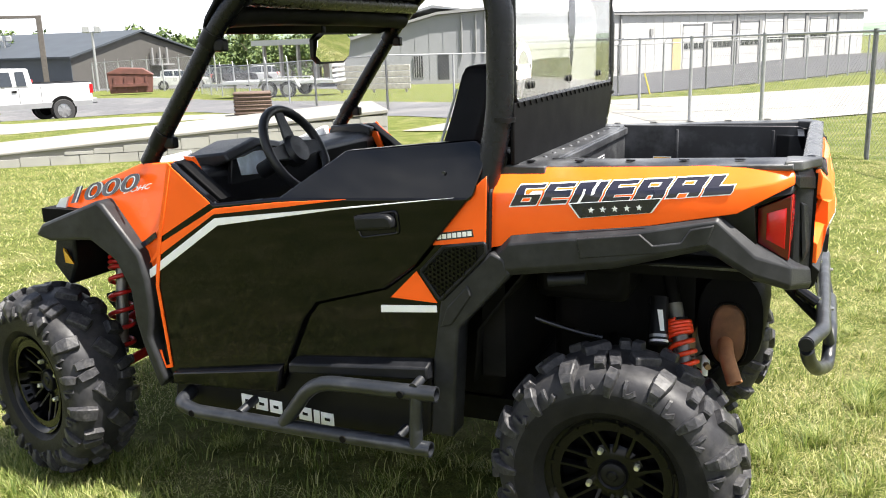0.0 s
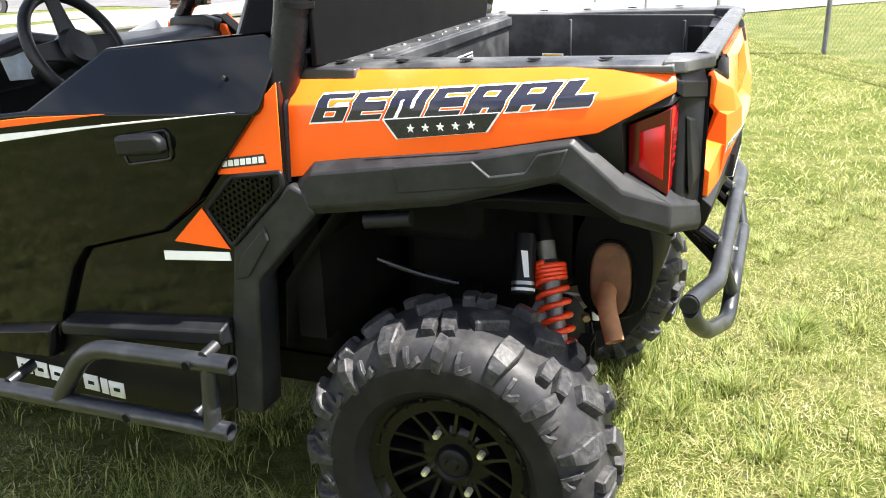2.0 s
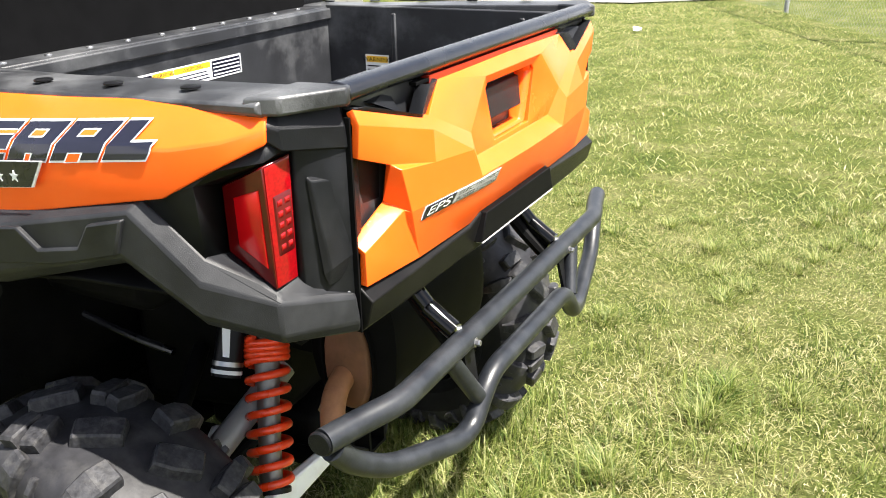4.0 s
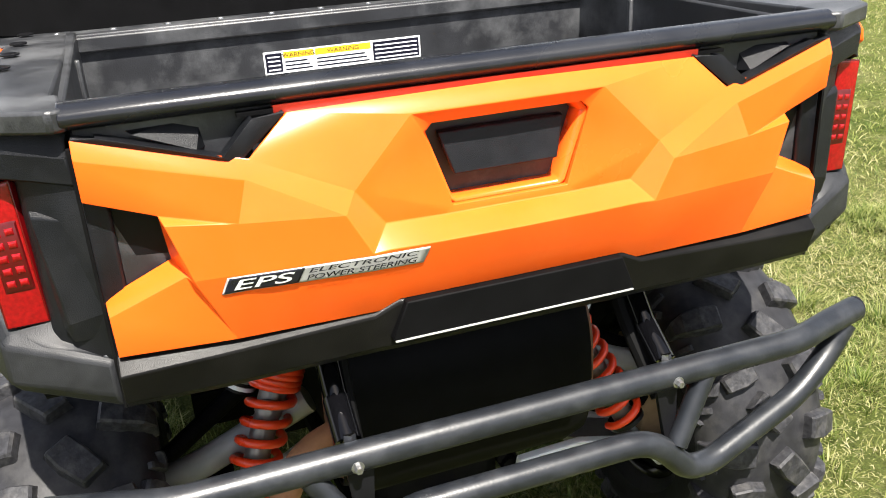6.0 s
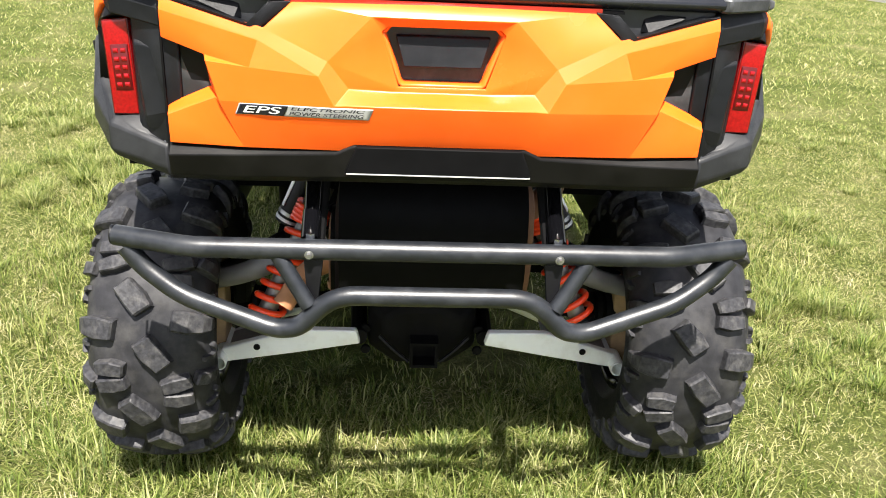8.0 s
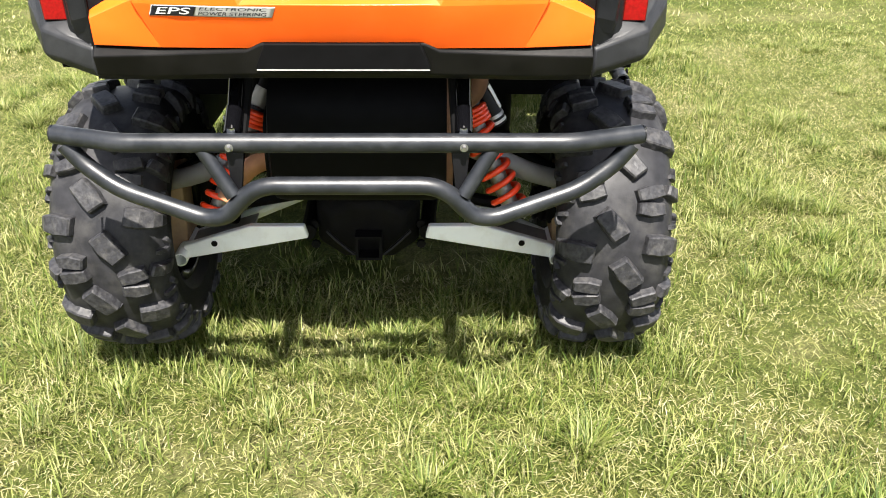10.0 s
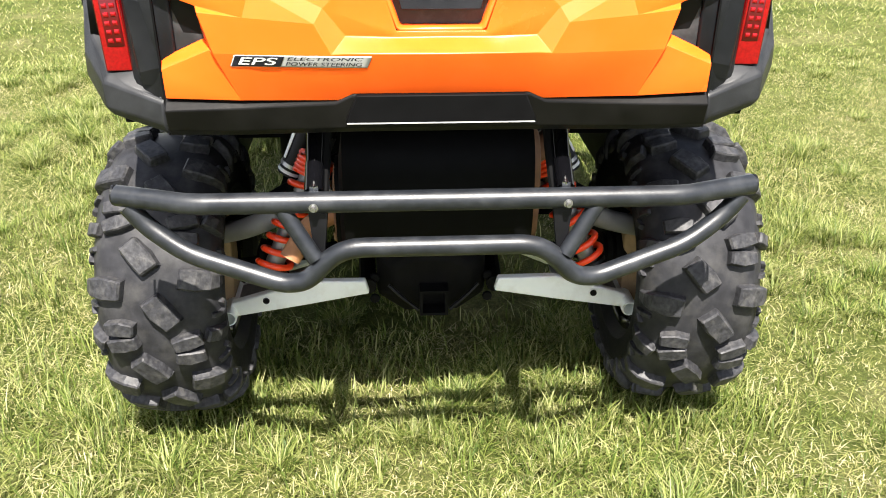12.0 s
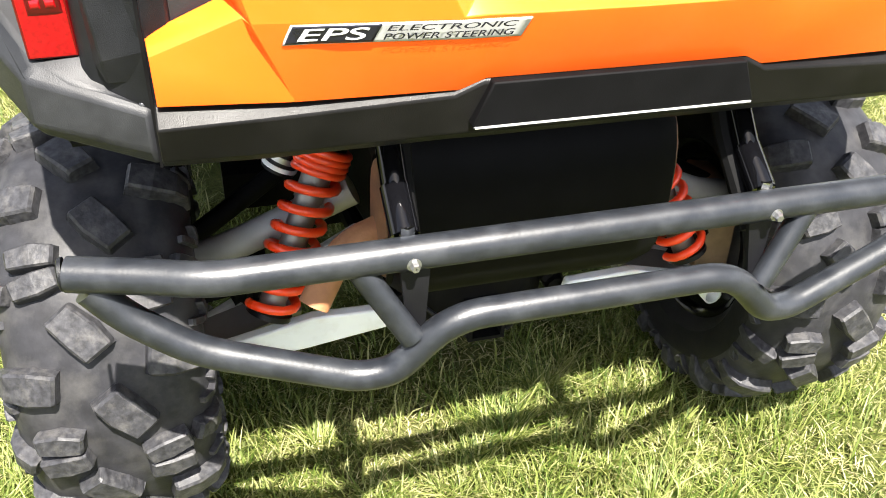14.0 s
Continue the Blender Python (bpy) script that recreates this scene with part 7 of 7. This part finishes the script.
def grey_building():
    A, B, u, n, L = oriented((-27.5, 46.0), (-19.0, 51.0))
    b = tagged(empty("workshop"), "pale grey metal-sided workshop with sloping roof edge", "building")
    z0 = -2.2
    prof = [(0, z0), (L, z0), (L, 3.5), (L * .62, 3.25), (0, 1.7)]
    bm = loft([[(*(A + u * s + n * d), z) for s, z in prof] for d in (0, 16)])
    part("wall", bm, GREY_SIDING, b, "pale grey siding wall")
    rf = loft([[(*(A + u * s + n * d), z) for s, z in ((-.3, 1.62), (L * .62, 3.28), (L + .1, 3.55), (L + .1, 3.72), (L * .62, 3.45), (-.3, 1.80))] for d in (-0.3, 16.3)])
    part("roof", rf, TRIM, b, "grey roof edge")
    for i in range(int(L / 0.9)):
        wall_box("siding_rib", A, u, n, i * 0.9 + .2, i * 0.9 + 0.25, -0.02, 0.01, z0, 1.7 + i * .14, GREY_SIDING, b)
    w = wall_box("window", A, u, n, 4.55, 5.2, -0.04, 0.02, -0.55, 0.78, WINDOW, b, "barred dark window")
    for j in range(5):
        wall_box("bar", A, u, n, 4.58 + j * 0.145, 4.61 + j * 0.145, -0.09, -0.06, -0.55, 0.78, GALV, w)
    wall_box("side_door", A, u, n, 6.15, 6.85, -0.04, 0.02, -1.5, 0.85, WINDOW, b, "dark screen door")
    for s in (7.7, 8.6, 9.2):
        p = A + u * s - n * 0.1
        part("conduit", tube([(p.x, p.y, 0.6), (p.x, p.y, 3.5 if s > 9 else 3.2)], 0.06, 8, 0), TRIM, b)
    wall_box("plinth", A, u, n, 0, L, -0.06, 0.02, z0, -0.75, TRIM, b)


def gable_hall():
    A, B, u, n, L = oriented((-62.8, 58.4), (-63.4, 77.5))
    b = tagged(empty("storage_hall"), "large taupe and slate metal storage hall with a low gable roof", "building")
    z0, ze, zr = -3.0, 1.25, 3.5
    bm = loft([[(*(A + u * s + n * d), z) for s, z in ((0, z0), (L, z0), (L, ze), (L / 2, zr), (0, ze))] for d in (0, 40)])
    part("wall", bm, DARK_SIDING, b, "taupe metal gable wall")
    wall_box("side_wall", A, u, n, -0.06, 0.0, 0.0, 40, z0, ze, BLUE_SIDING, b, "slate blue side wall")
    for s0, s1 in ((0, L / 2), (L, L / 2)):
        e = -0.5 if s0 == 0 else L + 0.5
        rf = loft([[(*(A + u * s + n * d), z) for s, z in ((e, ze - .05), (s1, zr + .1), (s1, zr + .28), (e, ze + .14))] for d in (-0.4, 40.4)])
        part("roof", rf, ROOF_METAL, b, "grey metal roof sheet")
    for i in range(14):
        wall_box("roof_rib", A, u, n, 0, L * .48, 0.6 + i * 2.9, 0.66 + i * 2.9, ze - 3, ze - 2.95, ROOF_METAL, b)
    wall_box("annex", A, u, n, -7, 0, 24, 44, z0, 2.4, BLUE_SIDING, b)
    wall_box("awning", A, u, n, L * .57, L * .70, -1.0, 0, 0.2, 0.35, TRIM, b)
    for s in (.56, .62, .68):
        p = A + u * L * s - n * 0.4
        part("flue", tube([(p.x, p.y, 0.3), (p.x, p.y, 2.0)], 0.12, 8, 0), TRIM, b)


def pavilion():
    A, B, u, n, L = oriented((-39.0, 55.5), (-27.0, 51.0))
    b = tagged(empty("pavilion"), "low open-sided pavilion with a flat white roof", "building")
    part("roof", loft([[(*(A + u * s + n * d), z) for d, z in ((-1.2, 1.75), (-1.2, 2.15), (9, 2.3), (9, 1.9))] for s in (-1, L + 1)]), WHITE_SIDING, b, "flat white roof")
    wall_box("wall", A, u, n, 2.5, L, 3, 6, -2.5, 1.8, BEIGE, b, "brown rendered wall")
    for i in range(7):
        wall_box("column", A, u, n, i * L / 6, i * L / 6 + 0.22, -0.9, -0.68, -2.5, 1.8, TIMBER, b)


white_building()
grey_building()
gable_hall()
pavilion()


# vehicles
def car_wheel(parent, x, y, r, w=0.22, rim=ALU):
    t = part("wheel", revolve([(r * .62, -w / 2), (r * .95, -w / 2), (r, -w / 3), (r, w / 3), (r * .95, w / 2), (r * .62, w / 2)], (x, y, r), "y", 24), CAR_TYRE, parent)
    s = 1 if y > 0 else -1
    part("rim", revolve([(0.001, s * w * .42), (r * .2, s * w * .44), (r * .6, s * w * .34), (r * .64, s * w * .5), (r * .66, s * w * .3)], (x, y, r), "y", 20), rim, t)
    for k in range(6):
        a = k * math.pi / 3
        part("spoke", loft([[(x + rr * math.cos(a + d), y + s * w * .47, r + rr * math.sin(a + d)) for d, rr in ((-.18, r * .25), (.18, r * .25), (.10, r * .6), (-.10, r * .6))], [(x + rr * math.cos(a + d), y + s * w * .40, r + rr * math.sin(a + d)) for d, rr in ((-.18, r * .25), (.18, r * .25), (.10, r * .6), (-.10, r * .6))]]), rim, t)


def car(name, m, where, heading, profile, cabin, width, r, axles, label, low=None, tail=True):
    """A road vehicle from its side outline; x is ahead."""
    c = tagged(empty(name), label, "car")
    hw = width / 2
    secs = []
    for y, k in ((-hw, 0.93), (-hw * .97, 1.0), (hw * .97, 1.0), (hw, 0.93)):
        secs.append([(x, y, 0.5 + (z - 0.5) * k) for x, z in profile])
    part("body", loft(secs), m, c, bevel=0.04, seg=2)
    glass_secs = [[(x, y * (1 if z < 1.15 else .86), z) for x, z in cabin] for y in (-hw * .965, hw * .965)]
    part("glasshouse", loft(glass_secs), CAR_GLASS, c, "dark windows", bevel=0.02)
    zs = max(z for _, z in cabin)
    xs = [x for x, z in cabin if z > zs - 0.1]
    part("roof", loft([[(min(xs) - .08, -hw * .85, zs - .02), (max(xs) + .05, -hw * .85, zs - .02), (max(xs) + .05, hw * .85, zs - .02), (min(xs) - .08, hw * .85, zs - .02)], [(min(xs), -hw * .78, zs + .05), (max(xs) - .05, -hw * .78, zs + .05), (max(xs) - .05, hw * .78, zs + .05), (min(xs), hw * .78, zs + .05)]]), m, c, bevel=0.02)
    x0, x1 = min(x for x, z in profile), max(x for x, z in profile)
    for s in (-1, 1):
        for xp in ((min(xs) + max(xs)) / 2 - .05, min(x for x, z in cabin) + .35):
            part("pillar", box(xp, xp + .09, s * hw * .90, s * hw * .985, 0.9, zs - .02), m, c)
        for ax in axles:
            arch = revolve([(r * 1.22, -.02), (r * 1.22, .05)], (ax, s * hw * .97, r), "y", 20)
            part("wheel_arch", arch, CHASSIS, c)
            part("arch_well", disc((ax, s * (hw * .955), r), "y", r * 1.2, s * 0.06, 20), CHASSIS, c)
            car_wheel(c, ax, s * (hw - .02), r)
        part("tail_light", box(x0 - .01, x0 + .10, s * hw * .78, s * hw * .985, .82, 1.08), RED_LENS, c, "red tail light")
        part("head_light", box(x1 - .22, x1 - .02, s * hw * .72, s * hw * .96, .68, .82), CHROME, c)
        if low:
            part("lower_cladding", box(x0 + .05, x1 - .1, s * hw * .95, s * (hw + .012), low[0], low[1]), GREY_CLAD, c)
    part("bumper", box(x0 - .06, x0 + .12, -hw * .95, hw * .95, .45, .68), GREY_CLAD if low else m, c, bevel=.03)
    part("bumper", box(x1 - .12, x1 + .04, -hw * .95, hw * .95, .35, .62), GREY_CLAD if low else m, c, bevel=.03)
    c.matrix_world = pose(where[0], where[1], ground_z(*where) - 0.01, 0, 0, heading)
    return c


def pickup(where, heading):
    c = tagged(empty("pickup_truck"), "white crew-cab pickup truck with grey lower cladding parked on grass", "pickup truck")
    hw = 0.98
    out = [(0, .62), (0, 1.30), (1.92, 1.32), (1.94, 1.22), (3.55, 1.24), (4.0, 1.20), (5.3, 1.12), (5.55, .95), (5.55, .55), (0.1, .52)]
    part("body", loft([[(x, y, z) for x, z in out] for y in (-hw, hw)]), WHITE_CAR, c, bevel=.05, seg=3)
    cab = [(1.98, 1.22), (2.06, 1.86), (3.45, 1.90), (4.15, 1.24)]
    part("cab", loft([[(x, y * (1 if z < 1.3 else .86), z) for x, z in cab] for y in (-hw * .97, hw * .97)]), WHITE_CAR, c, "white cab", bevel=.06, seg=3)
    for s in (-1, 1):
        for a, b in ((2.14, 2.52), (2.60, 3.16), (3.24, 3.85)):
            zt = 1.76
            bb = min(b, 4.05)
            w = [(a + .06, 1.28), (a + .10, zt), (min(bb, 3.45), zt), (bb, 1.28)]
            part("side_window", loft([[(x, s * hw * (.985 if z < 1.4 else .905), z) for x, z in w], [(x, s * hw * (.955 if z < 1.4 else .875), z) for x, z in w]]), CAR_GLASS, c)
        part("lower_cladding", box(.05, 5.4, s * hw * .97, s * (hw + .015), .50, .68), GREY_CLAD, c)
        part("tail_light", box(-.015, .10, s * hw * .84, s * (hw + .012), .93, 1.24), RED_LENS, c, "red tail light")
        part("door_handle", box(2.56, 2.72, s * hw, s * (hw + .03), 1.08, 1.14), CHASSIS, c)
        for d in (1.76, 2.48, 3.20):
            part("door_seam", box(d, d + .012, s * hw * .99, s * (hw + .004), .70, 1.22), CHASSIS, c)
        for ax in (1.08, 4.6):
            part("arch_well", disc((ax, s * hw * .985, .43), "y", .455, s * .03, 28), CHASSIS, c)
            car_wheel(c, ax, s * (hw - .07), .385, .28)
    part("bed_cavity", box(.08, 1.86, -.86, .86, 1.285, 1.325), CHASSIS, c)
    part("bed_rail_cap", box(0, 1.92, -.985, -.90, 1.31, 1.335), CHASSIS, c)
    part("rear_bumper", box(-.16, .06, -.95, .95, .56, .76), GREY_CLAD, c, bevel=.04)
    part("hitch", box(-.22, -.1, -.05, .05, .48, .55), CHASSIS, c)
    c.matrix_world = pose(where[0], where[1], ground_z(*where) - .01, 0, 0, heading)


pickup((-24.45, 21.65), 246)
SEDAN = [(0, .35), (-.02, .80), (.15, 1.0), (.95, 1.02), (3.2, .98), (4.3, .80), (4.45, .55), (4.4, .30)]
SEDAN_CAB = [(.45, .98), (1.15, 1.38), (2.35, 1.42), (3.35, .97)]
SUV = [(0, .40), (-.02, .95), (.10, 1.10), (3.3, 1.08), (4.45, .95), (4.6, .70), (4.55, .35)]
SUV_CAB = [(.12, 1.08), (.45, 1.66), (2.5, 1.70), (3.45, 1.07)]
car("sedan", SILVER_CAR, (-46.6, 50.2), 40, SEDAN, SEDAN_CAB, 1.8, .32, (.95, 3.6), "silver sedan parked by the far street")
car("hatchback", BLACK_CAR, (-44.6, 54.2), 75, SUV, SUV_CAB, 1.85, .34, (.9, 3.6), "dark compact car parked by the far street")
car("sport_utility_vehicle", WHITE_CAR, (-48.6, 70.6), 205, SUV, SUV_CAB, 1.9, .36, (.9, 3.65), "white sport utility vehicle on the far street", low=(.35, .5))
car("sedan", SILVER_CAR, (-37.2, 30.6), 215, SEDAN, SEDAN_CAB, 1.8, .32, (.95, 3.6), "silver sedan parked behind the pickup")


def trailer():
    t = tagged(empty("flatbed_trailer"), "white tandem-axle flatbed trailer with slatted end gate", "trailer")
    part("deck", box(-2.6, 2.4, -1.0, 1.0, .56, .72), WHITE_CAR, t, "white steel deck", bevel=.02)
    for s in (-1, 1):
        for ax in (-.42, .42):
            car_wheel(t, ax, s * 1.14, .34, .2)
        part("mudguard", loft([[(x, s * y, z) for x, z in ((-.95, .45), (-.75, .82), (.75, .82), (.95, .45), (.90, .45), (.72, .78), (-.72, .78), (-.90, .45))] for y in (1.0, 1.28)]), WHITE_CAR, t)
    for y in (-.95, 0, .95):
        part("gate_post", box(2.25, 2.33, y - .04, y + .04, .7, 1.65), WHITE_CAR, t)
    for k in range(4):
        part("gate_slat", box(2.33, 2.37, -1.0, 1.0, .80 + k * .22, .93 + k * .22), WHITE_CAR, t)
    part("drawbar", prism([(-2.6, .45), (-2.6, -.45), (-3.9, -.05), (-3.9, .05)], "xy", .50, .60), WHITE_CAR, t)
    t.matrix_world = pose(-21.2, 30.2, ground_z(-21.2, 30.2), 0, 0, 14)


trailer()
crate = tagged(empty("slatted_timber_sides"), "weathered slatted timber sides standing behind the trailer", "timber panel")
for k in range(4):
    part("board", box(-1.7, 1.7, -.03, .03, .15 + k * .27, .38 + k * .27), TIMBER, crate, bevel=.01)
for x in (-1.5, 0, 1.5):
    part("stud", box(x - .05, x + .05, .03, .10, 0, 1.2), TIMBER, crate)
crate.matrix_world = pose(-18.0, 32.2, ground_z(-18.0, 32.2), 0, 0, 12)

dump = tagged(empty("dumpster"), "rust-brown steel dumpster with sloping lids on the verge", "dumpster")
part("bin", loft([[(x, y, z) for x, z in ((-1.2, .12), (1.2, .12), (1.3, 1.15), (-1.3, 1.3))] for y in (-.85, .85)]), DUMP, dump, bevel=.03)
part("lid", loft([[(x, y, z) for x, z in ((-1.36, 1.3), (1.36, 1.14), (.75, 1.55), (-.6, 1.62))] for y in (-.9, .9)]), DUMP, dump, bevel=.03)
for x in (-.9, -.3, .3, .9):
    part("rib", box(x - .05, x + .05, -.92, -.85, .15, 1.1), DUMP, dump)
part("fork_pocket", box(-1.0, 1.0, -1.0, -.85, .5, .68), DUMP, dump)
dump.matrix_world = pose(-38.2, 39.1, ground_z(-38.2, 39.1), 0, 0, 40)

hamper = tagged(empty("planter_crate"), "dark brown woven crate standing on the gravel", "crate")
part("side", loft([[(x * k, y * k, z) for x, y in ((-.45, -.42), (.45, -.42), (.45, .42), (-.45, .42))] for z, k in ((0, .94), (.58, 1.0))]), WICKER, hamper, bevel=.02)
for k in range(6):
    z = .05 + k * .095
    part("weave_band", loft([[(x * 1.03, y * 1.03, zz) for x, y in ((-.45, -.42), (.45, -.42), (.45, .42), (-.45, .42))] for zz in (z, z + .045)], caps=False), WICKER, hamper, solid=.01, soff=0.0)
hamper.matrix_world = pose(-12.75, 15.7, ground_z(-12.75, 15.7), 0, 0, 35)


# lamp poles and the tall frame
def lamp_pole(x, y, h):
    z = ground_z(x, y)
    p = tagged(empty("lamp_pole"), "tall grey steel yard lamp pole with twin heads", "lamp pole")
    part("pole", tube([(0, 0, -.2), (0, 0, h)], 0.10, 10, 0), GALV, p)
    for s in (-1, 1):
        part("lamp_head", box(-.25 + s * .42, .25 + s * .42, -.25, .25, h - .1, h + .42), GALV, p, bevel=.05)
    part("cross_arm", box(-.5, .5, -.05, .05, h - .1, h), GALV, p)
    p.matrix_world = pose(x, y, z, 0, 0, 40)


lamp_pole(-52.2, 50.6, 4.6)
lamp_pole(-75, 62, 5.0)
gf = tagged(empty("steel_frame"), "tall weathered steel goal-like frame near the road", "frame")
part("upright", box(-.16, .16, -.16, .16, -.3, 4.9), FRAME_STEEL, gf, bevel=.02)
part("crossbar", box(-5.2, .16, -.1, .1, 4.72, 4.9), FRAME_STEEL, gf, bevel=.02)
gf.matrix_world = pose(-43.7, 37.8, ground_z(-43.7, 37.8), 0, 0, 45)
yp = tagged(empty("leaning_pole"), "thin yellow painted marker pole leaning beside the drive", "pole")
part("rod", tube([(0, 0, -.1), (-0.19, 0, 0.60)], 0.022, 8, 0), YELLOW_PAINT, yp)
yp.matrix_world = pose(-4.19, 23.39, ground_z(-4.19, 23.39))


# trees and far hills
def tree(name, h, seed):
    rs = np.random.RandomState(seed)
    t = tagged(empty(name), "distant broad-leaved tree in full spring leaf", "tree", group="far trees")
    tr = part("trunk", tube([(0, 0, -.5), (0.1, 0, h * .3), (-.1, .1, h * .55)], [h * .035, h * .028, h * .012], 8, 0), BARK, t)
    for k in range(4):
        a = k * 1.6 + seed
        part("limb", tube([(0.05, 0, h * (.25 + .06 * k)), (math.cos(a) * h * .16, math.sin(a) * h * .16, h * (.45 + .06 * k)), (math.cos(a) * h * .26, math.sin(a) * h * .26, h * (.55 + .07 * k))], [h * .014, h * .01, h * .004], 6, 0), BARK, tr)
    nc = 9
    cc = np.stack([rs.normal(0, h * .17, nc), rs.normal(0, h * .17, nc), h * rs.uniform(.42, .88, nc)], 1)
    cr = h * rs.uniform(.13, .22, nc)
    n = 900
    i = rs.randint(0, nc, n)
    d = rs.normal(0, 1, (n, 3))
    d /= np.linalg.norm(d, axis=1)[:, None]
    c = cc[i] + d * cr[i][:, None] * rs.uniform(.55, 1.08, n)[:, None] * np.array([1, 1, .85])
    a1 = rs.normal(0, 1, (n, 3))
    a1 /= np.linalg.norm(a1, axis=1)[:, None]
    a2 = np.cross(a1, d)
    a2 /= np.maximum(np.linalg.norm(a2, axis=1), 1e-6)[:, None]
    sz = (h * .030 * rs.uniform(.6, 1.5, n))[:, None]
    co = np.stack([c - a1 * sz, c + a2 * sz * .6, c + a1 * sz, c - a2 * sz * .6], 1).reshape(-1, 3)
    me = bpy.data.meshes.new("crown")
    me.from_pydata(co.tolist(), [], (np.arange(n * 4).reshape(-1, 4)).tolist())
    me.materials.append(LEAVES)
    ob = new("crown", me)
    ob.parent = t
    ob["kind"] = "stuff"
    return t


kinds = [tree("tree", 7.0, 1), tree("tree", 8.2, 2), tree("tree", 6.2, 3)]
rt = random.Random(11)
spots = []
for k in range(150):
    f = (k % 75) / 74
    a = 0.40 + f * 0.56
    d = rt.uniform(100, 135) if k < 75 else rt.uniform(135, 170)
    spots.append((0.46 - math.sin(a) * d, -2.8 + math.cos(a) * d))
for k, (x, y) in enumerate(spots):
    m = pose(x, y, ground_z(x, y) - .9 - 1.2 * (k % 3 == 0), 0, 0, rt.uniform(0, 360))
    if k < 3:
        kinds[k].matrix_world = m
    else:
        copy_thing(kinds[k % 3], m)


def hills():
    m = bpy.data.materials.new("far_hazed_wood")
    m.use_nodes = True
    nt = m.node_tree
    nn = noise_nodes(nt, 0.05, 8, 0.7)
    # Distance haze is put into the woods' pale green.
    r = ramp_node(nt, nn.outputs[0], [(0.35, (0.085, 0.125, 0.085)), (0.65, (0.15, 0.19, 0.15))])
    nt.links.new(r.outputs[0], nt.nodes["Principled BSDF"].inputs["Base Color"])
    nt.nodes["Principled BSDF"].inputs["Roughness"].default_value = 1.0
    bm = bmesh.new()
    rows = []
    for k in range(81):
        a = -0.5 + 2.2 * k / 80
        h = 9 + 9 * math.exp(-((a - 0.56) / 0.09) ** 2) + 3 * math.sin(a * 9) + 1.2 * math.sin(a * 31) + 0.5 * math.sin(a * 83)
        rows.append([(0.46 - math.sin(a) * d, -2.8 + math.cos(a) * d, z) for d, z in ((560, -12), (640, h * .5), (700, h), (900, -20))])
    tagged(link_bm("hills", loft(rows, closed=False), m, smooth=80), "distant hazy wooded hills", "hills", kind="structure")


hills()

rp = random.Random(8)
scrap = [(-1.68 + rp.uniform(-.06, .06), 8.71 + rp.uniform(-.05, .05), 0.02 + rp.uniform(0, .06)) for _ in range(14)]
tagged(link_bm("paper_scrap", hull(scrap), DECAL_WHITE, smooth=0), "small crumpled white paper scrap on the lawn", "paper scrap")
